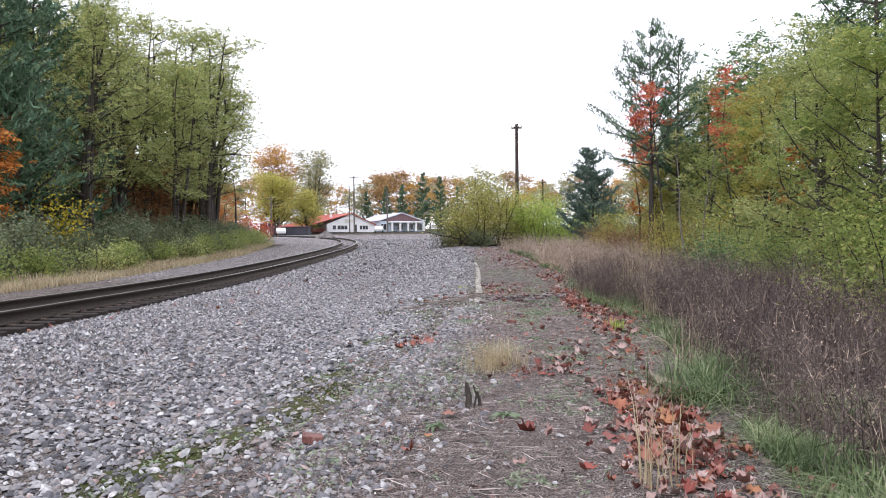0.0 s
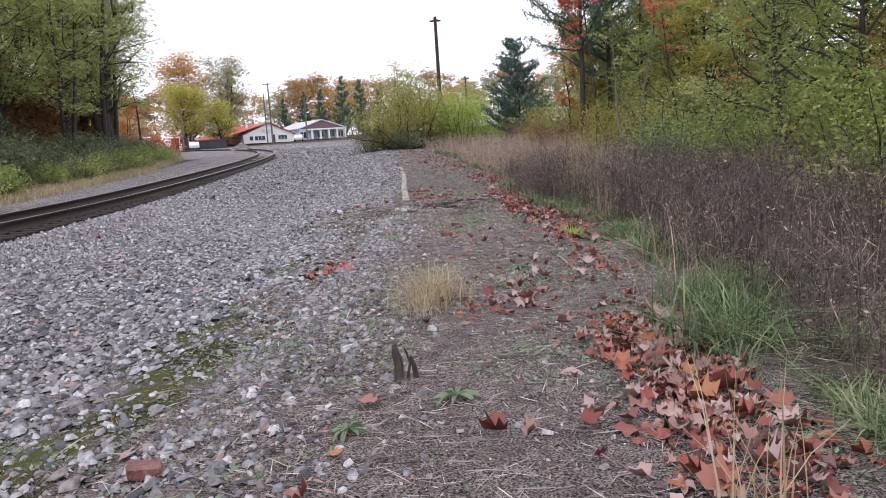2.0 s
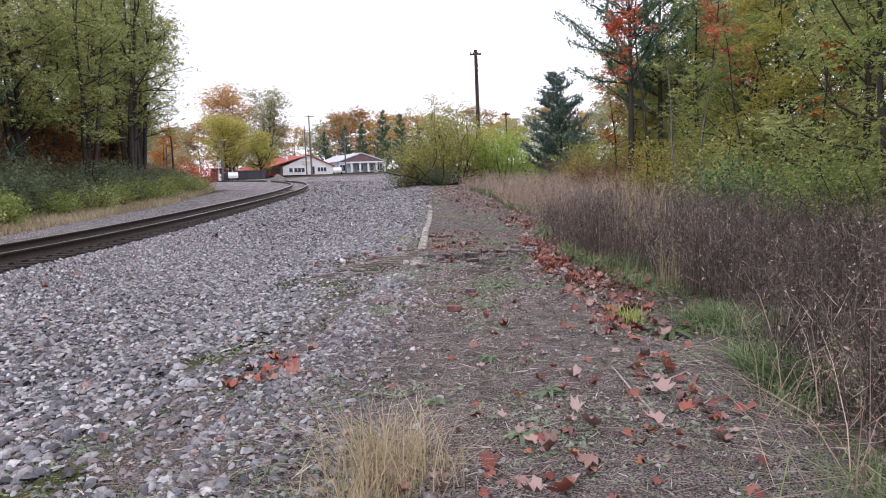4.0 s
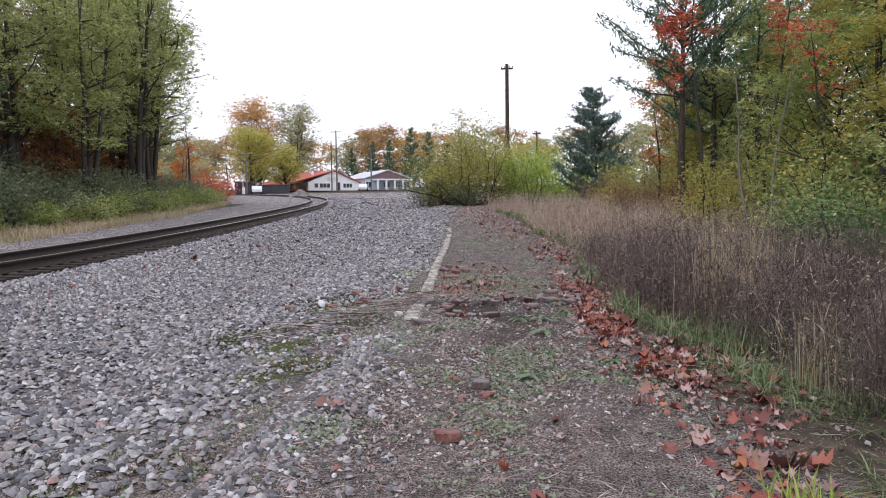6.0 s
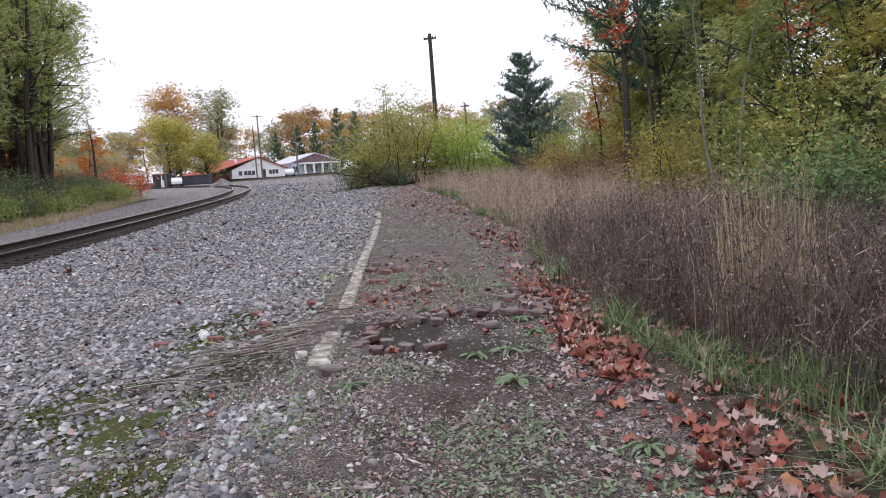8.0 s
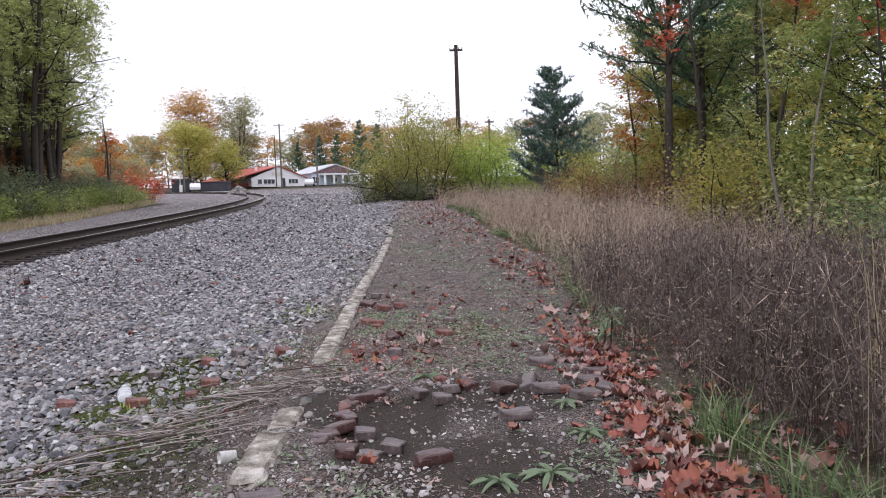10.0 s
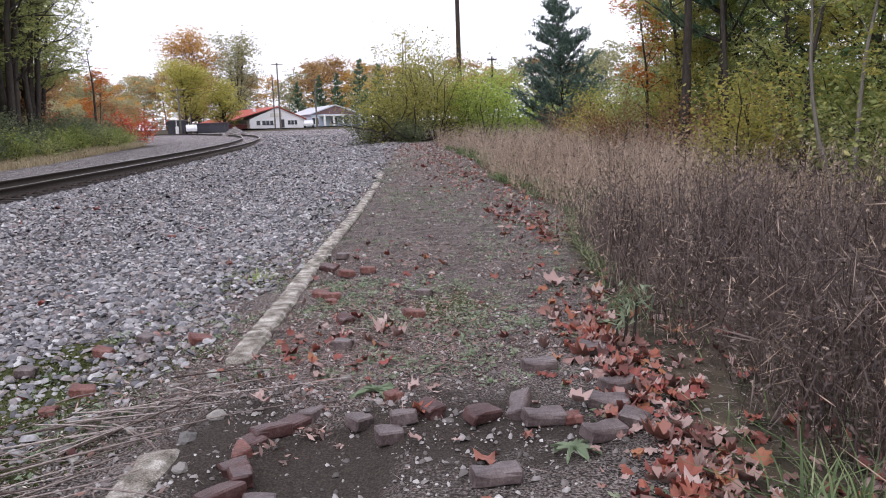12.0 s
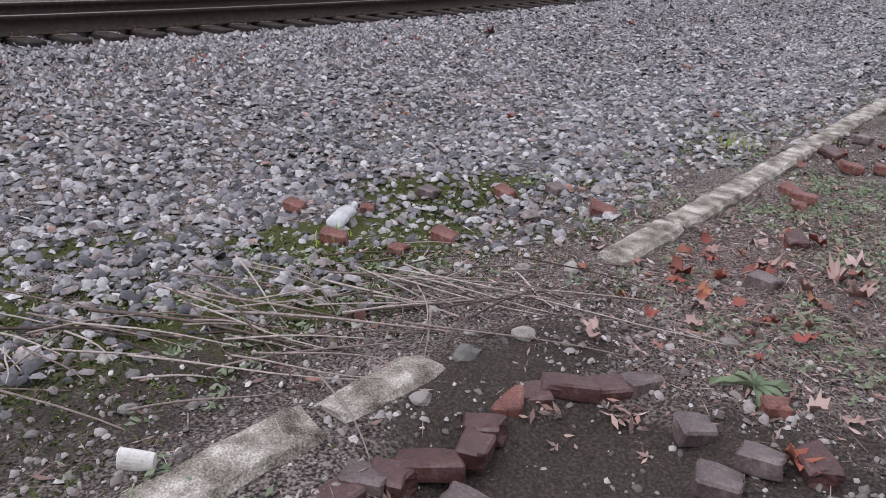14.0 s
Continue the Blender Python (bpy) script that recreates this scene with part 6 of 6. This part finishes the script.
def window(parent, x, z, w, h, y=0.0, lights=2):
    bm = bmesh.new()
    t = 0.09
    for c, s in (((x, y - 0.03, z + h / 2), (w + t, 0.07, t)), ((x, y - 0.03, z - h / 2), (w + t, 0.07, t)), ((x - w / 2, y - 0.03, z), (t, 0.07, h)), ((x + w / 2, y - 0.03, z), (t, 0.07, h))):
        box(bm, c, s)
    for k in range(1, lights):
        box(bm, (x - w / 2 + w * k / lights, y - 0.03, z), (0.07, 0.06, h))
    fr = part("window", bm, M_TRIM, parent)
    bm = bmesh.new()
    box(bm, (x, y - 0.012, z), (w, 0.02, h))
    part("pane", bm, M_PANE, fr)


def shop():
    z = float(lift(168)) + 0.15
    s = thing("red_roofed_shop", (-41.0, 168, z), "white gabled shop with a long red metal roof", "building", rz=42)
    w, eave, ridge, d = 12.0, 1.75, 4.15, 17
    part("wall", gable_body(bmesh.new(), w, d, eave, ridge - 0.1), M_WHITE, s)
    part("roof", roof_slab(roof_slab(bmesh.new(), -w / 2 - 7.4, 0.55, 0, ridge, -0.35, d), w / 2 + 0.4, eave - 0.15, 0, ridge, -0.35, d), M_ROOF_RED, s)
    bm = bmesh.new()
    box(bm, (-w / 2 - 3.2, 1.6, 0.45), (6.4, 0.3, 0.9))
    part("wall", bm, M_REDWALL, s)
    for x, ww in ((-4.2, 0.9), (-2.2, 2.5), (3.2, 2.2)):
        window(s, x, 1.05, ww, 0.95, 0, max(1, int(ww / 0.7)))
    bm = bmesh.new()
    box(bm, (1.0, -0.03, 0.9), (0.75, 0.08, 1.6))
    part("door", bm, M_DARK, s)
    bm = bmesh.new()
    box(bm, (-0.3, -0.08, 2.6), (2.5, 0.1, 0.7), 0, 0.02)
    part("sign", bm, M_SIGN, s)
    bm = bmesh.new()
    box(bm, (-3.5, 3.0, ridge - 0.6), (0.4, 0.4, 1.2))
    part("chimney", bm, M_WHITE, s)


def hall():
    z = float(lift(178)) + 0.05
    h = thing("blue_hall", (-31.3, 178, z), "pale blue hall with a white metal roof, brown gable and porch", "building", rz=33)
    w, eave, ridge, d = 11.0, 2.55, 4.35, 17
    part("wall", gable_body(bmesh.new(), w, d, eave, ridge - 0.1), M_BLUE, h)
    part("roof", roof_slab(roof_slab(bmesh.new(), -w / 2 - 0.3, eave - 0.1, 0, ridge, -0.3, d), w / 2 + 0.3, eave - 0.1, 0, ridge, -0.3, d), M_ROOF_PALE, h)
    bm = bmesh.new()
    f = [bm.verts.new(p) for p in ((-w / 2, -0.02, eave - 0.1), (w / 2, -0.02, eave - 0.1), (0, -0.02, ridge - 0.12))]
    b = [bm.verts.new((v.co.x, 0.1, v.co.z)) for v in f]
    bm.faces.new(f)
    bm.faces.new(b[::-1])
    for i in range(3):
        bm.faces.new((f[(i + 1) % 3], f[i], b[i], b[(i + 1) % 3]))
    part("gable", bm, M_MAROON, h, "dark brown gable siding")
    bm = bmesh.new()
    box(bm, (0.6, -1.3, 2.15), (8.6, 2.6, 0.28), 0, 0.03)
    part("porch_roof", bm, M_TRIM, h)
    for k in range(5):
        bm = bmesh.new()
        box(bm, (-3.4 + k * 2.0, -2.4, 1.0), (0.42, 0.3, 2.0))
        part("porch_post", bm, M_TRIM, h)
    for x in (-4.6, -0.4, 2.2, 4.4):
        window(h, x, 1.1, 1.5, 1.4, 0, 2)
    bm = bmesh.new()
    box(bm, (-w / 2 - 0.02, 4, 1.2), (0.06, 1.0, 2.0))
    part("door", bm, M_TRIM, h)


def shed():
    z = float(lift(142)) + 0.05
    s = thing("dark_shed", (-51.2, 143, z), "low dark shed beside the level crossing", "building", rz=10)
    bm = bmesh.new()
    box(bm, (0, 0, 1.05), (2.6, 2.4, 2.1))
    part("wall", bm, M_DARK, s)
    bm = bmesh.new()
    box(bm, (0, 0, 2.2), (2.9, 2.7, 0.14))
    part("roof", bm, M_POLE_GREY, s)
    t = thing("dark_store", (-46.5, 146, float(lift(146))), "long low dark building under the trees", "building", rz=6)
    bm = bmesh.new()
    box(bm, (0, 0, 0.75), (5.2, 3, 1.5))
    part("wall", bm, M_DARK, t)
    bm = bmesh.new()
    box(bm, (0, 0, 1.57), (5.5, 3.3, 0.14))
    part("roof", bm, M_MAROON, t)
    for x, y in ((-49.9, 139.5),):
        c = thing("crossing_signal", (x, y, float(lift(y)) - 0.05), "level-crossing signal post with a pale box at its foot", "crossing signal")
        part("mast", mesh_np("mast", *tubes([(np.array([[0, 0, 0], [0, 0, 1.7], [0, 0, 3.6]]), np.array([0.07, 0.06, 0.06]))], 8), M_TRIM), None, c)
        for a in (-40, 40):
            bm = bmesh.new()
            box(bm, (0, 0, 0), (1.2, 0.03, 0.18))
            arm = part("crossbuck", bm, M_TRIM, c)
            arm.matrix_local = pose(0, -0.08, 3.2, 0, a, 0)
        bm = bmesh.new()
        box(bm, (0.1, 0, 0.7), (0.45, 0.4, 1.2), 0, 0.05)
        part("box", bm, M_TRIM, c)


def car(x, y, rz, label, mat):
    root = thing("parked_car", (x, y, float(lift(y)) + 0.02), label, "car", rz=rz)
    side = [(-2.1, 0.35), (-2.15, 0.8), (-1.5, 0.95), (-0.95, 1.42), (0.75, 1.45), (1.55, 0.98), (2.1, 0.88), (2.15, 0.4)]
    bm = bmesh.new()
    l = [bm.verts.new((a, -0.85, b)) for a, b in side]
    r = [bm.verts.new((a, 0.85, b)) for a, b in side]
    bm.faces.new(l[::-1])
    bm.faces.new(r)
    for i in range(len(side)):
        j = (i + 1) % len(side)
        bm.faces.new((l[i], l[j], r[j], r[i]))
    bmesh.ops.recalc_face_normals(bm, faces=bm.faces)
    bmesh.ops.bevel(bm, geom=list(bm.edges), offset=0.06, segments=2, affect="EDGES")
    part("body", bm, mat, root)
    bm = bmesh.new()
    for sy in (-0.86, 0.86):
        for a, b in ((-0.95, -0.1), (0.0, 0.75)):
            box(bm, ((a + b) / 2, sy, 1.18), (b - a - 0.1, 0.03, 0.32))
    box(bm, (1.2, 0, 1.22), (0.1, 1.4, 0.36))
    part("glazing", bm, M_PANE, root)
    for sx in (-1.35, 1.35):
        for sy in (-0.8, 0.8):
            bm = bmesh.new()
            bmesh.ops.create_cone(bm, cap_ends=True, segments=20, radius1=0.33, radius2=0.33, depth=0.2)
            wh = part("wheel", bm, M_TYRE, root)
            wh.matrix_local = pose(sx, sy, 0.33, 90, 0, 0)


def gravel_pile():
    r = np.random.default_rng(3)
    n = 2200
    a, q = r.uniform(0, 2 * np.pi, n), r.uniform(0, 1, n) ** 0.6
    x, y = np.cos(a) * q * 1.6, np.sin(a) * q * 1.2
    z = np.maximum(0, (1 - q) * 1.0 + r.normal(0, 0.05, n))
    ob = new("gravel_pile", mesh_np("gravel_pile", *rocks(np.stack([x, y, z], 1), np.full(n, 0.16), r), M_PEBBLE))
    ob.matrix_world = pose(*on_ground(-29.5, 107.5, 0))
    tagged(ob, "heap of brownish gravel beside the track", "gravel pile")


shop()
hall()
shed()
car(-33.6, 163, 100, "white car parked between the shop and the hall", M_PAINT_WHITE)
car(-47.2, 139, 111, "white car parked at the crossing", M_PAINT_WHITE)
gravel_pile()


def far_trees():
    broad_tree("poplar_tree", on_ground(-66, 192), 21.5, 9.0, 0.1, L_GOLD, "tall tree with golden-orange autumn leaves", 201, 26000, 0.36, limbs=46, clump=0.9, even=1.0, stems=3, trunk_r=0.3)
    broad_tree("poplar_tree", on_ground(-57.5, 194), 21.5, 8.4, 0.15, L_PALE, "tall grey-green tree behind the shop", 202, 17000, 0.36, limbs=40, clump=0.9, even=1.0, stems=3, trunk_r=0.3)
    broad_tree("willow_tree", on_ground(-52.4, 151), 12.0, 6.4, 0.14, L_BRIGHT, "broad tree with yellow-green leaves by the crossing", 203, 17000, 0.3, limbs=40, clump=0.9, even=1.0, stems=2, trunk_r=0.25)
    broad_tree("willow_tree", on_ground(-47.4, 156), 9.6, 4.8, 0.14, L_BRIGHT, "round yellow-green tree beside the red roof", 204, 11000, 0.28, limbs=30, clump=0.9, even=1.0, trunk_r=0.3)
    sp = pine_tree("spruce_tree", on_ground(-30, 202), 15.5, 4.0, 0.05, "tall dark spruce behind the hall", 205, 18, 6, 26, size=0.8)
    for x, y, s in ((-25.2, 203, 0.93), (-35.5, 204, 0.82), (-40.5, 206, 0.8), (-46, 205, 0.7), (-21, 206, 0.75)):
        again(sp, x, y, x * 7, s)
    f1 = broad_tree("far_tree", on_ground(-42, 214), 15.0, 11, 0.05, L_FAR_HAZE, "distant tree with orange leaves", 206, 3200, 0.66, limbs=14)
    f2 = broad_tree("far_tree", on_ground(-34, 216), 14.0, 11, 0.05, L_GOLD, "distant tree with golden leaves", 207, 3200, 0.66, limbs=14)
    f3 = broad_tree("far_tree", on_ground(-70, 205), 13.0, 11, 0.03, L_PALE, "distant tree with olive-green leaves", 208, 3200, 0.66, limbs=14)
    r = np.random.default_rng(12)
    for i in range(40):
        x = -130 + i * 5.2
        again((f1, f2, f3, f3)[i % 4], x + r.uniform(-2, 2), 225 + r.uniform(-6, 14) - max(0, x + 30) * 0.35, r.uniform(0, 360), r.uniform(0.75, 1.05))
    for x, y, s, o in ((-47, 108, 0.3, f1), (-55, 122, 0.55, f3), (-62, 130, 0.6, f2), (-72, 138, 0.65, f3), (-44, 98, 0.26, f3), (2, 118, 0.38, f1), (8, 112, 0.36, f3), (-3, 122, 0.42, f2), (14, 104, 0.5, f3), (22, 96, 0.6, f3), (-9, 126, 0.4, f3), (-52, 112, 0.34, f2), (-50, 104, 0.3, f3), (-58, 118, 0.55, f1), (-66, 126, 0.6, f3), (-60, 108, 0.5, f2), (-57, 128, 0.5, f3), (-58.2, 117.6, 0.42, f1), (-58.9, 126.3, 0.47, f3), (-59.1, 135.2, 0.42, f2), (-51.4, 122.2, 0.3, f1), (-54.2, 130.6, 0.36, f3), (-57.6, 139.1, 0.4, f2), (-47.4, 120.1, 0.26, f1)):
        again(o, x, y, r.uniform(0, 360), s)


far_trees()


def closing_woods():
    """Woods behind the camera and to both sides, to close the place."""
    r = np.random.default_rng(14)
    n = 26000
    a = r.uniform(0, 2 * np.pi, n)
    d = r.uniform(60, 95, n)
    x, y = np.cos(a) * d * 1.1, np.sin(a) * d + 10
    keep = ((y < 8) | (x > 18)) & ~((y > 50) & (x < 25))
    x, y = x[keep], y[keep]
    z = lift(np.minimum(y, 260)) + r.uniform(0, 1, len(x)) ** 0.8 * (7 + 3 * np.sin(a[keep] * 9))
    v, f = leaf_cards(np.stack([x, y, z], 1), np.full(len(x), 1.3), r)
    ob = new("distant_woods", mesh_np("distant_woods", v, f, L_LOCUST))
    tagged(ob, "olive-green woods in the distance round the place", "woods", kind="stuff")


closing_woods()


# ---- fallen leaves ----
def leaf_shape():
    """A curled maple leaf, about 1 across."""
    ang = [0, 16, 34, 52, 74, 95, 118, 150, 172, 188, 210, 242, 265, 286, 308, 326, 344]
    rad = [0.64, 0.48, 0.38, 0.6, 0.42, 0.55, 0.4, 0.44, 0.28, 0.28, 0.44, 0.4, 0.55, 0.42, 0.6, 0.38, 0.48]
    return [(r * math.cos(radians(a)), r * math.sin(radians(a))) for a, r in zip(ang, rad)]


def leaf_verts(size, curl, seed):
    r = np.random.default_rng(seed)
    pts = [(0, 0, 0)]
    for x, y in leaf_shape():
        q = x * x + y * y
        pts.append((x * size, y * size, size * (curl * q * 1.5 + r.normal(0, 0.1) + 0.9 * curl * y * x)))
    k = len(pts) - 1
    return np.array(pts), np.array([(0, i + 1, (i + 1) % k + 1) for i in range(k)])


LEAF_SPOTS = ((1.5, 9.3, 0.22, 0.5, 190), (1.5, 8.0, 0.24, 0.5, 150), (1.6, 6.4, 0.35, 0.5, 90), (0.45, 10.9, 0.25, 0.3, 16), (-1.2, 13.3, 0.2, 0.25, 16), (1.75, 14.8, 0.22, 0.5, 50), (1.65, 17.3, 0.25, 0.6, 80), (1.42, 19.5, 0.16, 0.55, 150), (1.38, 20.7, 0.16, 0.35, 70), (1.3, 22.7, 0.16, 0.5, 80), (1.4, 24.2, 0.3, 0.6, 26), (1.25, 28.0, 0.3, 1.0, 60), (0.9, 31.5, 0.35, 1.6, 60), (0.0, 38, 0.6, 2.5, 90), (-1.0, 45, 0.9, 3.5, 120), (-2.6, 55, 1.2, 4.5, 150), (-0.4, 25, 0.5, 1.2, 14), (-0.3, 22.6, 0.4, 0.5, 16), (0.6, 13.5, 0.7, 1.6, 12), (0.2, 17, 0.8, 2, 6), (0.3, 7.5, 0.8, 1.8, 12), (-2.5, 14, 1.6, 5, 5), (-2.5, 24, 1.6, 4, 5), (-7.6, 25, 0.5, 8, 50), (1.1, 11.8, 0.3, 0.8, 20), (1.75, 12.6, 0.25, 0.8, 24), (2.1, 18.2, 0.3, 0.8, 50), (2.05, 15.8, 0.25, 0.9, 40), (2.0, 20.5, 0.3, 0.6, 30), (1.9, 23.0, 0.25, 0.8, 24), (1.45, 21.7, 0.22, 0.4, 60), (0.3, 21.6, 0.7, 0.6, 8), (-0.5, 22.4, 0.4, 0.5, 9))


def fallen_leaves():
    r = np.random.default_rng(17)
    shapes = []
    for k in range(6):
        v, f = leaf_verts(1.0, (0.5, 0.9, -0.7, 0.35, 1.2, -0.5)[k], k)
        shapes.append((v, f, mesh_np("leaf", v, f, M_FALLEN)))
    sets, single = [], 0
    for sx, sy, dx, dy, n in LEAF_SPOTS:
        for k in range(int(n * 2.3)):
            x, y = r.normal(sx, dx * 0.8), r.normal(sy, dy)
            if pit(x, y) < -0.03:
                continue
            size = 0.076 * r.lognormal(0, 0.3)
            z = float(ground_z(x, y)) + r.uniform(0.008, 0.045)
            m = pose(x, y, z, r.normal(0, 17), r.normal(0, 17), r.uniform(0, 360)) @ Matrix.Diagonal((size, size * r.uniform(0.55, 1.0), size, 1))
            i = r.integers(0, 6)
            if single < 300 and k % 3 == 0 and sy < 26:
                ob = part("leaf", shapes[i][2], None, GROUND)
                ob.matrix_world = m
                single += 1
            else:
                mm = np.array(m)
                sets.append((shapes[i][0] @ mm[:3, :3].T + mm[:3, 3], shapes[i][1]))
    ob = new("fallen_leaves", mesh_np("fallen_leaves", *merge(sets), M_FALLEN_JOINED))
    tagged(ob, "fallen maple leaves, rust red to pale brown, on the ground", "leaves", kind="stuff")


fallen_leaves()


def leaf_drift(x, y, n, spread, seed):
    """A few curled narrow leaves blown together."""
    r = np.random.default_rng(seed)
    c = np.stack([r.normal(0, spread, n), r.normal(0, spread * 0.7, n), r.uniform(0.006, 0.03, n)], 1)
    al = r.normal(size=(n, 3)) * np.array([1, 1, 0.3])
    ob = new("curled_leaves", mesh_np("curled_leaves", *leaf_cards(c, np.full(n, 0.05), r, 0.34, along=al), M_LITTER))
    ob.matrix_world = pose(*on_ground(x, y, 0))
    tagged(ob, "small drift of dry curled leaves in the hole", "leaves", kind="stuff")


for i, (dx, dy, dn, ds) in enumerate(((-0.24, 21.36, 46, 0.045), (-0.42, 21.15, 22, 0.05), (-0.42, 20.5, 24, 0.04), (-0.28, 21.1, 8, 0.04), (-0.1, 21.25, 8, 0.05))):
    leaf_drift(dx, dy, dn, ds, 300 + i)


# ---- stones that can be picked up one by one ----
def single_stones():
    r = np.random.default_rng(19)
    shapes = []
    pale = island("pale_stone", [(0, (0.16, 0.155, 0.15)), (0.5, (0.3, 0.285, 0.27)), (0.8, (0.42, 0.4, 0.37)), (1, (0.58, 0.56, 0.53))], 0.85, by_object=True, grain=30)
    for k in range(6):
        rr = np.random.default_rng(k + 40)
        bm = bmesh.new()
        bmesh.ops.create_icosphere(bm, subdivisions=2, radius=1)
        for v in bm.verts:
            p = v.co * 1.2 + Vector((k * 7.0, 0, 0))
            v.co *= 1 + 0.4 * noise.noise(p) + 0.15 * noise.noise(p * 2.5)
            v.co.z *= 0.6
            v.co.y *= 0.8
        me = bpy.data.meshes.new("stone")
        bm.to_mesh(me)
        bm.free()
        me.materials.append(pale)
        shapes.append(me)
    fixed = [(-0.78, 21.17, 0.055), (-0.69, 20.87, 0.04), (-0.75, 21.45, 0.05), (-0.2, 22.0, 0.035), (-1.2, 22.0, 0.04), (-1.0, 22.1, 0.045)]
    for i in range(294):
        if i < 190:
            y = r.uniform(19.5, 26.5)
            x = gravel_edge(y) + r.normal(-0.1, 0.35)
        else:
            y = r.uniform(4.5, 19)
            x = r.uniform(-1.9, 0.9)
        fixed.append((x, y, 0.02 * r.lognormal(0, 0.35)))
    for x, y, s in fixed:
        if pit(x, y) < -0.01:
            continue
        ob = part("stone", shapes[r.integers(0, 6)], None, GROUND)
        ob.matrix_world = pose(x, y, float(ground_z(x, y)) + s * 0.3, r.normal(0, 12), r.normal(0, 12), r.uniform(0, 360)) @ Matrix.Diagonal((s, s, s, 1))


single_stones()
